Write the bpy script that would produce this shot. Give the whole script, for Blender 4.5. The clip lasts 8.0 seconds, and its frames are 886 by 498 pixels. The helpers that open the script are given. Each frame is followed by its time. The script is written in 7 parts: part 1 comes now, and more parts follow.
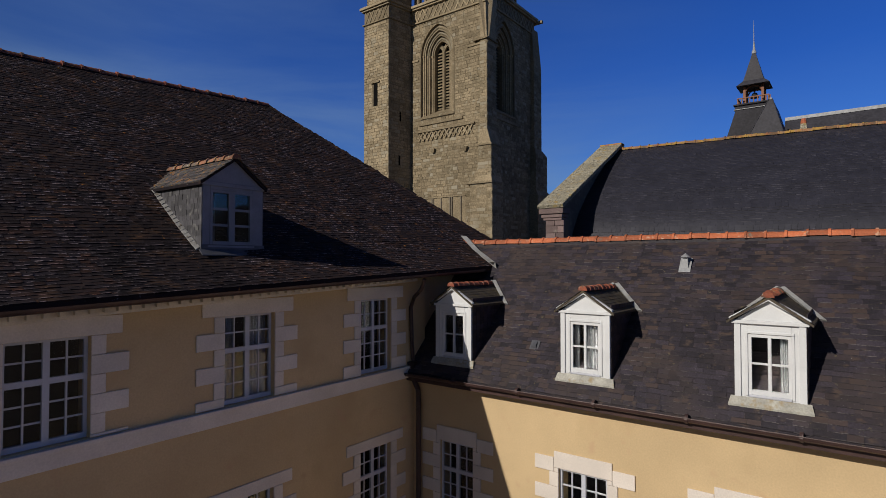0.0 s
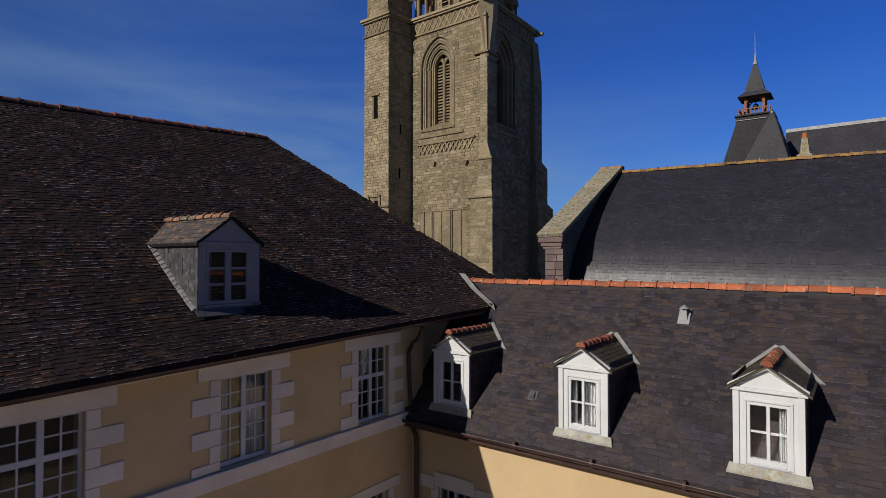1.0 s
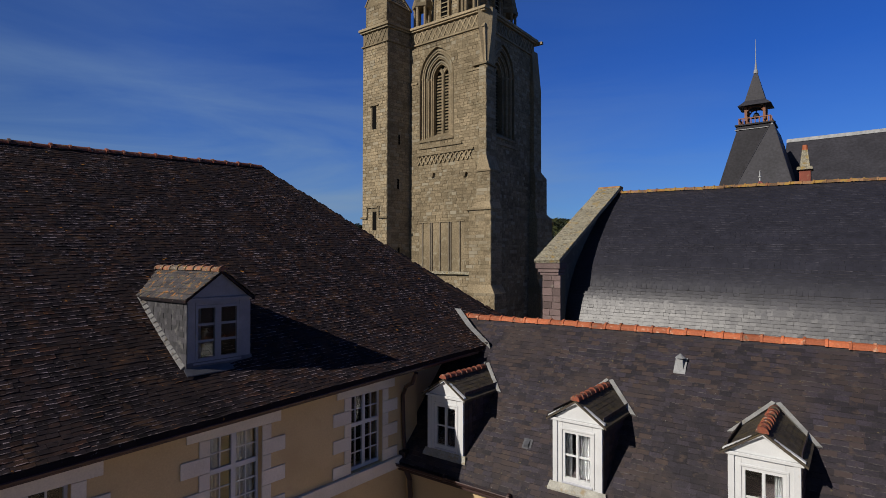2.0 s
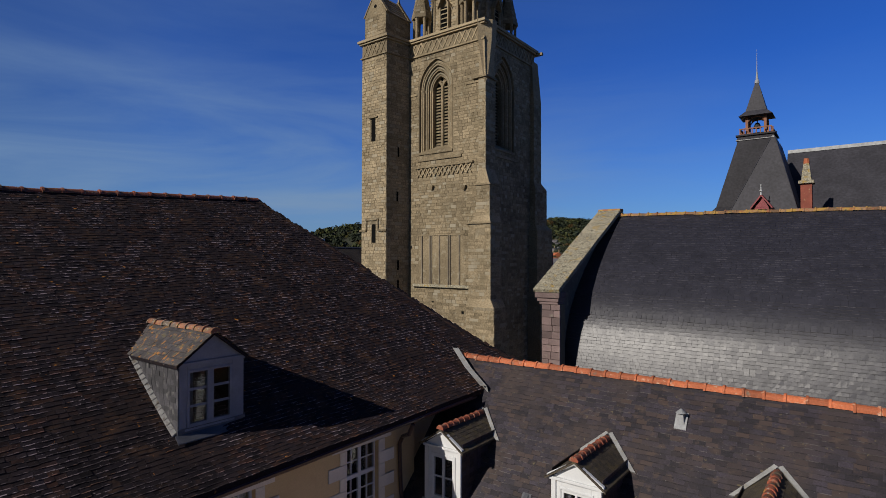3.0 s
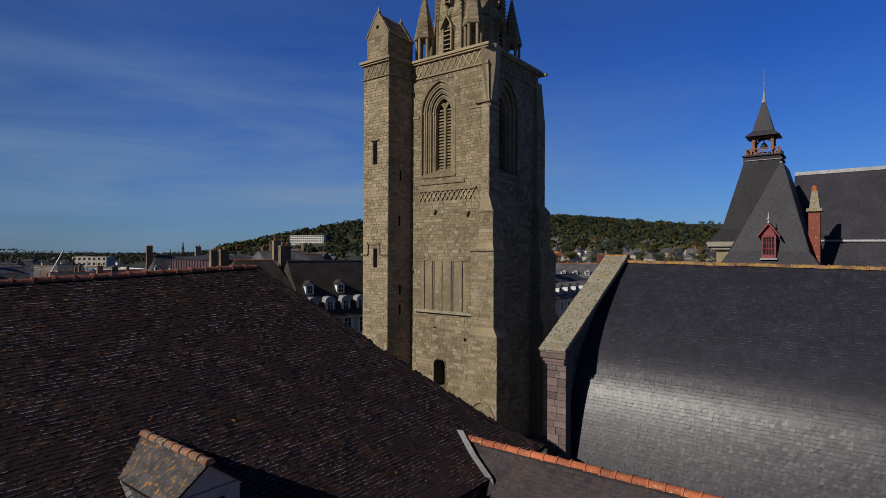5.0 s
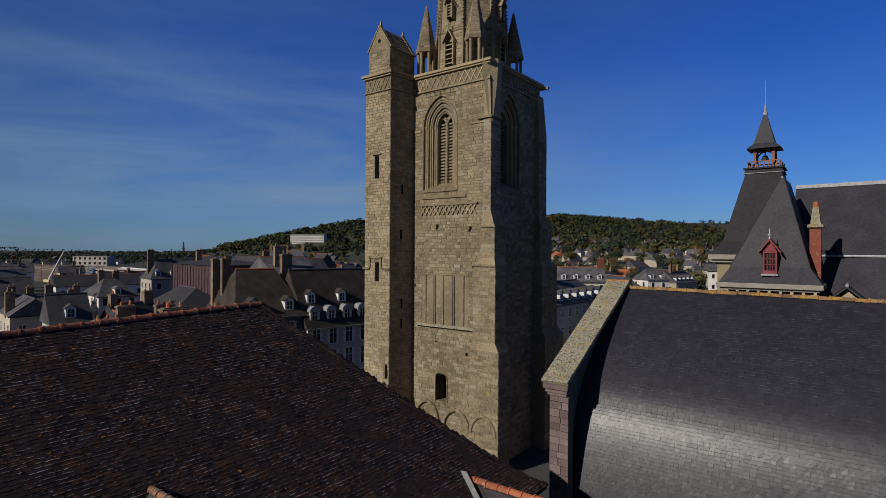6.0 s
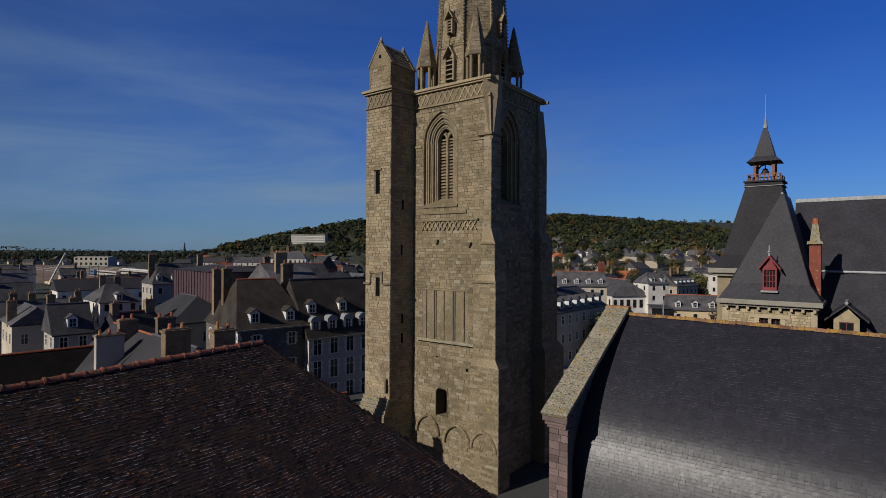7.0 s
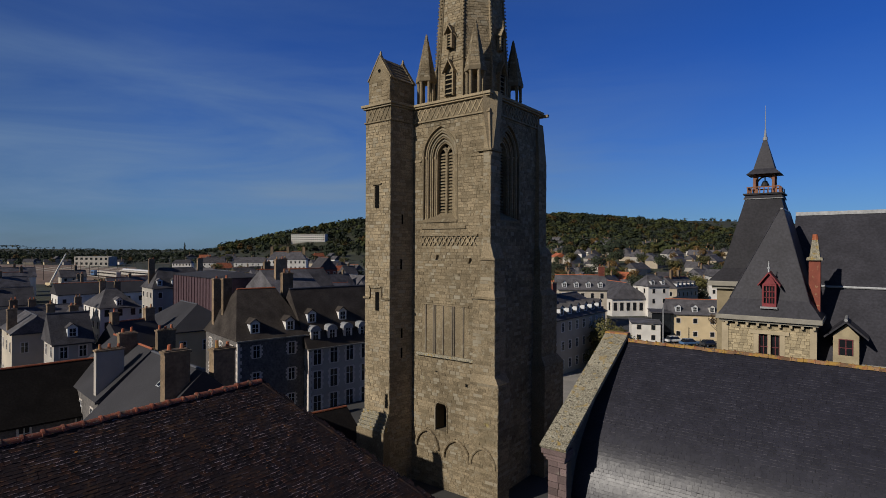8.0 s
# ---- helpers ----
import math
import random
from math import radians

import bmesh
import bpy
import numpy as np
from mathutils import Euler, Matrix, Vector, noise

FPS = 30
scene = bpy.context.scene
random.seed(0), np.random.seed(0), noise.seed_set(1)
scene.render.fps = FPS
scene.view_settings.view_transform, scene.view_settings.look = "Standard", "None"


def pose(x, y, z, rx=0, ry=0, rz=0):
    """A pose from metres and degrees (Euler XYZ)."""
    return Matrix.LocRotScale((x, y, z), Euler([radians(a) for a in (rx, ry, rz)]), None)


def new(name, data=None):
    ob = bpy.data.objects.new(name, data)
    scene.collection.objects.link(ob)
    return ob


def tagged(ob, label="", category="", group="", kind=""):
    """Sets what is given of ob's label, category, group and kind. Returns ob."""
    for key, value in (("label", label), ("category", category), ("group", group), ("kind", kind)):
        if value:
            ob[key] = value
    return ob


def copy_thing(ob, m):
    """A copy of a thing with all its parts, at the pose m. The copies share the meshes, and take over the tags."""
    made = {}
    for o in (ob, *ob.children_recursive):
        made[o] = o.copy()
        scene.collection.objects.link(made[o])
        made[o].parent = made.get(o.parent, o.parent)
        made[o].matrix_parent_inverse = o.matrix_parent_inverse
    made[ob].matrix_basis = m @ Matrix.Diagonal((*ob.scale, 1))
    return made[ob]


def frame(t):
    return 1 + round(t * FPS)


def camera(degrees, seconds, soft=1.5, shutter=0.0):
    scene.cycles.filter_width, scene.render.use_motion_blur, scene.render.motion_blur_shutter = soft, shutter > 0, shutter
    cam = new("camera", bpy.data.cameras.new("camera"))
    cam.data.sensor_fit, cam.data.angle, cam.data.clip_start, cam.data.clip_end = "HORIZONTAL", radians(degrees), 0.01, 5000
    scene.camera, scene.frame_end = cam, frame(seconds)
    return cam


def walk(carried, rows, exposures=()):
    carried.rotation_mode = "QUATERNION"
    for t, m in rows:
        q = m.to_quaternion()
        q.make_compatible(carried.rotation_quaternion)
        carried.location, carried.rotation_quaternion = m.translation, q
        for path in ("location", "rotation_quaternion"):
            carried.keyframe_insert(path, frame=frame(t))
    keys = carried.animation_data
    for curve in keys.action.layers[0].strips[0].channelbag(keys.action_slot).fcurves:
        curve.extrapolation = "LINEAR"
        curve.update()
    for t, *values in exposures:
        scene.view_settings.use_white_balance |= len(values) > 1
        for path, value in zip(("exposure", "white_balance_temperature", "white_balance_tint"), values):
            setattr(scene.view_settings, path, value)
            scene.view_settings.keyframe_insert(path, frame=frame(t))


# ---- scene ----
from mathutils import Quaternion

cam = camera(78.0, 8.0, soft=0.9)
METRES, EYE, TILT, LEAN, TURN = 11.0, 10.5, 1.4, 0.0, 37.0
ROWS = [
    (0.0, 0.0000, 0.0000, 0.0000, 0.000, -0.000, -0.000),
    (0.5, 0.0026, 0.0008, 0.0578, 0.047, -0.075, -0.040),
    (1.0, 0.0073, 0.0053, 0.1173, 0.102, -0.102, -0.060),
    (1.5, 0.0183, 0.0119, 0.1717, 0.140, -0.214, -0.110),
    (3.0, 0.0299, 0.0399, 0.3491, 0.196, -0.503, -0.120),
    (3.5, 0.0357, 0.0601, 0.4088, 0.242, -0.605, -0.150),
    (4.0, 0.0344, 0.0765, 0.4730, 0.252, -0.764, -0.200),
    (4.5, 0.0269, 0.0899, 0.5297, 0.298, -0.885, -0.250),
    (6.0, 0.0091, 0.0873, 0.7178, 0.373, -1.136, -0.360),
    (6.5, 0.0107, 0.0749, 0.7799, 0.382, -1.192, -0.360),
    (7.0, 0.0108, 0.0771, 0.8514, 0.456, -1.239, -0.340),
    (7.5, 0.0124, 0.0802, 0.9172, 0.466, -1.295, -0.320),
    (8.0, 0.0156, 0.0809, 0.9860, 0.475, -1.407, -0.310),
]
walk(cam, [(t, pose(0, 0, EYE, TILT, LEAN, TURN) @ pose(METRES * x, METRES * y, METRES * z, 90 + pitch, roll, yaw)) for t, x, y, z, yaw, pitch, roll in ROWS],
     [(0.0, -0.18), (1.5, -0.06), (3.5, -0.05), (4.5, -0.13), (6.0, -0.25), (8.0, -0.28)])

# ---- light ----
SUN_DIR = Vector((0.29, 1.0, -0.58)).normalized()
world = bpy.data.worlds.new("world")
scene.world = world
world.use_nodes = True
wn = world.node_tree
sky = wn.nodes.new("ShaderNodeTexSky")
sky.sky_type = 'NISHITA'
sky.sun_disc = False
sky.sun_elevation = math.asin(-SUN_DIR.z)
sky.sun_rotation = math.atan2(-SUN_DIR.x, -SUN_DIR.y)
sky.air_density, sky.dust_density, sky.ozone_density = 1.0, 0.3, 3.5
bgn = wn.nodes["Background"]
bgn.inputs["Strength"].default_value = 0.052
tint = wn.nodes.new("ShaderNodeMix")
tint.data_type, tint.blend_type = 'RGBA', 'MULTIPLY'
tint.inputs["Factor"].default_value = 1.0
grad = wn.nodes.new("ShaderNodeMix")
grad.data_type = 'RGBA'
grad.inputs["A"].default_value = (0.56, 0.96, 1.68, 1)
grad.inputs["B"].default_value = (0.24, 0.72, 1.85, 1)
tcz = wn.nodes.new("ShaderNodeTexCoord")
sep = wn.nodes.new("ShaderNodeSeparateXYZ")
wn.links.new(tcz.outputs["Generated"], sep.inputs[0])
zr = wn.nodes.new("ShaderNodeMapRange")
zr.inputs[1].default_value, zr.inputs[2].default_value = 0.0, 0.32
wn.links.new(sep.outputs["Z"], zr.inputs[0])
wn.links.new(zr.outputs[0], grad.inputs["Factor"])
deep = wn.nodes.new("ShaderNodeMix")
deep.data_type = 'RGBA'
deep.inputs["B"].default_value = (0.13, 0.20, 0.34, 1)
zd = wn.nodes.new("ShaderNodeMapRange")
zd.inputs[1].default_value, zd.inputs[2].default_value = 0.42, 0.85
wn.links.new(sep.outputs["Z"], zd.inputs[0])
wn.links.new(zd.outputs[0], deep.inputs["Factor"])
wn.links.new(grad.outputs["Result"], deep.inputs["A"])
# the half of the sky round the sun is paler and less blue
side = wn.nodes.new("ShaderNodeVectorMath")
side.operation = 'DOT_PRODUCT'
side.inputs[1].default_value = (-SUN_DIR.x, -SUN_DIR.y, 0.0)
wn.links.new(tcz.outputs["Generated"], side.inputs[0])
sr = wn.nodes.new("ShaderNodeMapRange")
sr.inputs[1].default_value, sr.inputs[2].default_value = -0.15, 0.45
wn.links.new(side.outputs["Value"], sr.inputs[0])
pale = wn.nodes.new("ShaderNodeMix")
pale.data_type = 'RGBA'
pale.inputs["B"].default_value = (0.38, 0.44, 0.57, 1)
wn.links.new(sr.outputs[0], pale.inputs["Factor"])
wn.links.new(deep.outputs["Result"], pale.inputs["A"])
wn.links.new(pale.outputs["Result"], tint.inputs["B"])
wn.links.new(sky.outputs[0], tint.inputs["A"])
# thin cirrus: stretched noise on the sky's directions, strongest low in the west
tc = wn.nodes.new("ShaderNodeTexCoord")
mp = wn.nodes.new("ShaderNodeMapping")
mp.inputs["Rotation"].default_value = (radians(10), radians(-14), radians(-37))
mp.inputs["Scale"].default_value = (1.1, 1.1, 6.5)
wn.links.new(tc.outputs["Generated"], mp.inputs["Vector"])
cn = wn.nodes.new("ShaderNodeTexNoise")
cn.inputs["Scale"].default_value = 1.7
cn.inputs["Detail"].default_value = 9.0
cn.inputs["Roughness"].default_value = 0.56
cn.inputs["Distortion"].default_value = 0.5
wn.links.new(mp.outputs["Vector"], cn.inputs["Vector"])
cr = wn.nodes.new("ShaderNodeMapRange")
cr.inputs[1].default_value, cr.inputs[2].default_value, cr.inputs[3].default_value, cr.inputs[4].default_value = 0.36, 0.72, 0.20, 0.98
wn.links.new(cn.outputs["Fac"], cr.inputs[0])
west = wn.nodes.new("ShaderNodeVectorMath")
west.operation = 'DOT_PRODUCT'
west.inputs[1].default_value = (-0.93, 0.36, 0.0)
wn.links.new(tc.outputs["Generated"], west.inputs[0])
wr = wn.nodes.new("ShaderNodeMapRange")
wr.inputs[1].default_value, wr.inputs[2].default_value, wr.inputs[3].default_value, wr.inputs[4].default_value = 0.45, 0.97, 0.11, 1.0
wn.links.new(west.outputs["Value"], wr.inputs[0])
cm = wn.nodes.new("ShaderNodeMath")
cm.operation = 'MULTIPLY'
wn.links.new(cr.outputs[0], cm.inputs[0])
wn.links.new(wr.outputs[0], cm.inputs[1])
low = wn.nodes.new("ShaderNodeMapRange")
low.inputs[1].default_value, low.inputs[2].default_value, low.inputs[3].default_value, low.inputs[4].default_value = 0.17, 0.34, 1.0, 0.22
wn.links.new(sep.outputs["Z"], low.inputs[0])
cl = wn.nodes.new("ShaderNodeMath")
cl.operation = 'MULTIPLY'
wn.links.new(cm.outputs[0], cl.inputs[0])
wn.links.new(low.outputs[0], cl.inputs[1])
cloud = wn.nodes.new("ShaderNodeMix")
cloud.data_type = 'RGBA'
cloud.inputs["B"].default_value = (3.5, 5.6, 8.9, 1)
wn.links.new(cl.outputs[0], cloud.inputs["Factor"])
wn.links.new(tint.outputs["Result"], cloud.inputs["A"])
wn.links.new(cloud.outputs["Result"], bgn.inputs["Color"])
sun_data = bpy.data.lights.new("sun", 'SUN')
sun_data.energy, sun_data.angle, sun_data.color = 4.3, radians(0.53), (1.0, 0.93, 0.83)
sun = new("sun", sun_data)
sun.matrix_world = Matrix.Translation((-20, -60, 60)) @ SUN_DIR.to_track_quat("-Z", "Y").to_matrix().to_4x4()


# ---- materials ----
def material(name, base, rough=0.7, metal=0.0, spots=(), grain=0.15, grain_scale=30.0, stain=0.2, stain_scale=1.2, bump=0.3, bump_scale=60.0, island=0.0, obj=0.0, spec=0.5, rough_var=0.0, odd=None):
    """A worn surface: base colour, two scales of variation, coloured spots (colour, scale, threshold), relief."""
    m = bpy.data.materials.new(name)
    m.use_nodes = True
    nt = m.node_tree
    b = nt.nodes["Principled BSDF"]
    b.inputs["Metallic"].default_value = metal
    b.inputs["Specular IOR Level"].default_value = spec
    geo = nt.nodes.new("ShaderNodeNewGeometry")
    pos = geo.outputs["Position"]

    def noise_node(scale, detail=4.0):
        n = nt.nodes.new("ShaderNodeTexNoise")
        n.inputs["Scale"].default_value = scale
        n.inputs["Detail"].default_value = detail
        nt.links.new(pos, n.inputs["Vector"])
        return n.outputs["Fac"]

    def rng(src, lo, hi, a=0.3, c=0.7):
        r = nt.nodes.new("ShaderNodeMapRange")
        r.inputs[1].default_value, r.inputs[2].default_value = a, c
        r.inputs[3].default_value, r.inputs[4].default_value = lo, hi
        nt.links.new(src, r.inputs[0])
        return r.outputs[0]

    def times(a, c):
        n = nt.nodes.new("ShaderNodeMath")
        n.operation = 'MULTIPLY'
        nt.links.new(a, n.inputs[0])
        nt.links.new(c, n.inputs[1])
        return n.outputs[0]

    value = times(rng(noise_node(grain_scale), 1 - grain, 1 + grain), rng(noise_node(stain_scale, 6.0), 1 - stain, 1 + stain))
    if island:
        value = times(value, rng(geo.outputs["Random Per Island"], 1 - island, 1 + island, 0, 1))
    if obj:
        info = nt.nodes.new("ShaderNodeObjectInfo")
        value = times(value, rng(info.outputs["Random"], 1 - obj, 1 + obj, 0, 1))
    mix = nt.nodes.new("ShaderNodeMix")
    mix.data_type, mix.blend_type = 'RGBA', 'MULTIPLY'
    mix.inputs["Factor"].default_value = 1.0
    mix.inputs["A"].default_value = (*base, 1)
    nt.links.new(value, mix.inputs["B"])
    colour = mix.outputs["Result"]
    if odd:  # some pieces are of another colour: (colour, from this share of them on)
        k = nt.nodes.new("ShaderNodeMix")
        k.data_type = 'RGBA'
        k.inputs["B"].default_value = (*odd[0], 1)
        nt.links.new(colour, k.inputs["A"])
        white = nt.nodes.new("ShaderNodeTexWhiteNoise")
        white.noise_dimensions = '1D'
        nt.links.new(geo.outputs["Random Per Island"], white.inputs["W"])
        nt.links.new(rng(white.outputs["Value"], 0.0, 0.85, odd[1], 1.0), k.inputs["Factor"])
        colour = k.outputs["Result"]
    for tint, scale, lo, hi in spots:
        k = nt.nodes.new("ShaderNodeMix")
        k.data_type = 'RGBA'
        k.inputs["B"].default_value = (*tint, 1)
        nt.links.new(colour, k.inputs["A"])
        nt.links.new(rng(noise_node(scale, 8.0), 0.0, 1.0, lo, hi), k.inputs["Factor"])
        colour = k.outputs["Result"]
    nt.links.new(colour, b.inputs["Base Color"])
    if rough_var:
        nt.links.new(rng(noise_node(stain_scale * 3), rough - rough_var, rough + rough_var), b.inputs["Roughness"])
    else:
        b.inputs["Roughness"].default_value = rough
    if bump:
        bp = nt.nodes.new("ShaderNodeBump")
        bp.inputs["Strength"].default_value = bump
        bp.inputs["Distance"].default_value = 0.02
        nt.links.new(noise_node(bump_scale, 6.0), bp.inputs["Height"])
        nt.links.new(bp.outputs["Normal"], b.inputs["Normal"])
    return m


def glass_material(name, tint=(0.02, 0.025, 0.03)):
    m = bpy.data.materials.new(name)
    m.use_nodes = True
    b = m.node_tree.nodes["Principled BSDF"]
    b.inputs["Base Color"].default_value = (0.9, 0.93, 0.95, 1)
    b.inputs["Roughness"].default_value = 0.03
    b.inputs["Transmission Weight"].default_value = 1.0
    b.inputs["IOR"].default_value = 1.45
    return m


LICHEN = (0.42, 0.17, 0.03)
PALE = (0.33, 0.33, 0.31)
M_SLATE_OLD = material("old_slate", (0.0104, 0.0080, 0.0102), 0.85, spots=[((0.030, 0.020, 0.019), 1.3, 0.50, 0.72), ((0.052, 0.029, 0.019), 2.4, 0.56, 0.70), ((0.16, 0.14, 0.135), 15, 0.67, 0.73), (LICHEN, 5.5, 0.69, 0.76)], island=0.5, obj=0.5, grain=0.35, bump=0.6, bump_scale=40, spec=0.12, odd=((0.040, 0.019, 0.013), 0.55))
M_SLATE_MID = material("weathered_slate", (0.0235, 0.0187, 0.0262), 0.6, spots=[((0.044, 0.031, 0.029), 0.9, 0.48, 0.70), ((0.060, 0.040, 0.033), 5.0, 0.58, 0.70), (PALE, 30, 0.72, 0.78), ((0.10, 0.08, 0.045), 9, 0.66, 0.74)], island=0.48, obj=0.48, grain=0.3, bump=0.4, bump_scale=40, spec=0.4, odd=((0.058, 0.037, 0.030), 0.6))
M_SLATE_NEW = material("smooth_slate", (0.024, 0.0235, 0.033), 0.44, spots=[(PALE, 14, 0.78, 0.82)], island=0.12, obj=0.12, grain=0.2, stain=0.14, bump=0.1, bump_scale=25, spec=0.58, rough_var=0.02)
M_SLATE_FAR = material("town_slate", (0.078, 0.074, 0.080), 0.75, spec=0.22, island=0.2, obj=0.35, stain=0.35, stain_scale=0.6, grain=0.3, grain_scale=6, bump=0.5, bump_scale=9)
M_SLATE_HALL = material("town_hall_slate", (0.036, 0.035, 0.043), 0.62, island=0.2, grain=0.25, grain_scale=5, stain=0.2, stain_scale=0.5, bump=0.3, bump_scale=8, spec=0.25)
# pale rims: lichen, plus painted glints of slate edges catching light
M_SLATE_EDGE = material("lichen_glint_slate_edge", (0.098, 0.078, 0.082), 0.85, spots=[((0.02, 0.016, 0.018), 1.3, 0.45, 0.60), ((0.02, 0.016, 0.018), 9.5, 0.47, 0.55), ((0.17, 0.085, 0.045), 3.2, 0.60, 0.72)], island=0.8, obj=0.8, grain=0.3, spec=0.15, bump=0.3, odd=((0.15, 0.066, 0.040), 0.6))
M_EDGE_MID = material("pale_slate_edge", (0.075, 0.066, 0.066), 0.85, spots=[((0.02, 0.017, 0.02), 1.1, 0.44, 0.64), ((0.02, 0.017, 0.02), 7, 0.48, 0.58)], island=0.4, obj=0.4, grain=0.3, spec=0.3, bump=0.3)
# rim colour painted lighter to draw the highlit course lines
M_EDGE_NEW = material("slate_tail_edge", (0.062, 0.058, 0.066), 0.7, spots=[((0.02, 0.019, 0.022), 3, 0.45, 0.6)], island=0.6, obj=0.6, grain=0.3, spec=0.4)
M_GREY_PAINT = material("dull_grey_paint", (0.19, 0.19, 0.215), 0.6, grain=0.06, stain=0.12, stain_scale=3, bump=0.05)
M_LEAD_DARK = material("dark_lead", (0.075, 0.077, 0.09), 0.6, metal=0.1, grain=0.1, stain=0.25, stain_scale=4)
M_ZINC_PALE = material("pale_zinc", (0.28, 0.28, 0.275), 0.6, grain=0.1, stain=0.25, stain_scale=4, spots=[((0.25, 0.22, 0.17), 9, 0.56, 0.7)])
M_SOAKER = material("weathered_zinc", (0.21, 0.205, 0.20), 0.7, grain=0.15, stain=0.3, stain_scale=5, spots=[((0.12, 0.10, 0.08), 9, 0.54, 0.68)])
M_TERRA_DORMER = material("dark_terracotta", (0.23, 0.062, 0.032), 0.8, spots=[((0.30, 0.24, 0.18), 14, 0.58, 0.68), ((0.07, 0.05, 0.035), 6, 0.52, 0.66), ((0.30, 0.19, 0.04), 9, 0.64, 0.74)], obj=0.3, grain=0.2)
# slate coloured near black to stand in for roofs lying in shade
M_SLATE_BLACK = material("shade_black_slate", (0.012, 0.0105, 0.010), 0.85, spec=0.1, stain=0.3, stain_scale=0.6, grain=0.3, grain_scale=6, bump=0.5, bump_scale=9)
# brown slate darkened to carry the half shade on two house roofs
M_SLATE_BROWN = material("half_shade_brown_slate", (0.050, 0.042, 0.037), 0.85, spec=0.12, stain=0.35, stain_scale=0.6, grain=0.3, grain_scale=6, bump=0.5, bump_scale=9)
M_SLATE_TALL = material("dark_hall_slate", (0.026, 0.025, 0.030), 0.7, island=0.2, grain=0.25, grain_scale=5, stain=0.2, stain_scale=0.5, bump=0.3, bump_scale=8, spec=0.2)
M_CHEEK = material("grey_hung_slate", (0.042, 0.040, 0.046), 0.7, island=0.4, grain=0.25, spots=[((0.16, 0.155, 0.15), 6, 0.58, 0.74)], bump=0.4)
M_UNDER = material("roof_deck", (0.02, 0.019, 0.02), 0.8)
M_TERRA = material("terracotta", (0.36, 0.098, 0.038), 0.75, spots=[((0.5, 0.30, 0.2), 9, 0.58, 0.72), ((0.14, 0.10, 0.07), 5, 0.60, 0.74), ((0.45, 0.25, 0.04), 12, 0.66, 0.74)], obj=0.3, island=0.25, grain=0.2)
M_TERRA_OLD = material("lichened_terracotta", (0.30, 0.12, 0.06), 0.85, spots=[((0.38, 0.22, 0.05), 4, 0.48, 0.62), ((0.25, 0.23, 0.16), 9, 0.56, 0.7)], obj=0.3, island=0.25)
M_RIDGE_H = material("yellow_lichened_ridge", (0.22, 0.125, 0.065), 0.9, spots=[((0.34, 0.20, 0.045), 3, 0.46, 0.58), ((0.27, 0.09, 0.04), 5, 0.54, 0.66), ((0.10, 0.085, 0.06), 8, 0.58, 0.68)], obj=0.4, grain=0.3)
M_PLASTER = material("ochre_render", (0.53, 0.392, 0.222), 0.9, grain=0.06, stain=0.09, stain_scale=0.7, spots=[((0.46, 0.33, 0.18), 0.8, 0.55, 0.8), ((0.50, 0.34, 0.20), 2.2, 0.62, 0.75)], bump=0.25, bump_scale=90)
M_TRIM = material("pale_limestone", (0.62, 0.56, 0.50), 0.85, grain=0.07, stain=0.1, obj=0.07, bump=0.2)
M_TRIM_BUFF = material("buff_dressed_stone", (0.40, 0.33, 0.22), 0.88, grain=0.1, stain=0.15)
M_TRIM_GREY = material("grey_dressed_stone", (0.27, 0.25, 0.21), 0.85, grain=0.1, stain=0.2)
M_RED_DARK = material("dark_red_paint", (0.14, 0.025, 0.03), 0.5)
M_WHITE = material("white_paint", (0.60, 0.61, 0.62), 0.55, grain=0.03, stain=0.06, stain_scale=3, spots=[((0.5, 0.48, 0.43), 6, 0.68, 0.85)], bump=0.1)
M_WHITE_BLUE = material("bluish_white_paint", (0.46, 0.47, 0.52), 0.5, grain=0.03, stain=0.06, stain_scale=3, bump=0.05)
M_LEAD = material("grey_lead", (0.27, 0.275, 0.285), 0.6, metal=0.1, grain=0.1, stain=0.25, stain_scale=4)
M_ZINC = material("zinc", (0.46, 0.47, 0.48), 0.5, metal=0.1, grain=0.1, stain=0.2, stain_scale=3)
M_GUTTER = material("brown_gutter", (0.055, 0.030, 0.028), 0.45, metal=0.2, grain=0.1, stain=0.3, stain_scale=2)
M_GLASS = glass_material("window_glass")
# room walls coloured near black to stand in for unlit interiors
M_ROOM = material("room_shade_black", (0.025, 0.022, 0.02), 0.9)
# near-black colour standing in for the shade inside tower openings
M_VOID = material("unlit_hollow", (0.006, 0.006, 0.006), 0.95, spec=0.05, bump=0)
M_CURTAIN = material("white_curtain", (0.33, 0.33, 0.34), 0.9, grain=0.05)
M_STONE = material("buff_granite_ashlar", (0.230, 0.184, 0.120), 0.95, spots=[((0.17, 0.14, 0.09), 0.45, 0.56, 0.8), ((0.31, 0.275, 0.20), 2.2, 0.58, 0.75), ((0.30, 0.24, 0.07), 1.1, 0.70, 0.82)], spec=0.08, island=0.24, obj=0.24, grain=0.3, grain_scale=9, stain=0.24, stain_scale=0.35, bump=0.6, bump_scale=14, odd=((0.33, 0.295, 0.225), 0.80))
M_MORTAR = material("lime_mortar", (0.17, 0.135, 0.085), 0.95, grain=0.2, bump=0.4)
M_STONE_DARK = material("weathered_dark_stone", (0.15, 0.125, 0.095), 0.9, spots=[((0.24, 0.21, 0.15), 3, 0.55, 0.75)], island=0.25, obj=0.2, bump=0.6, bump_scale=12)
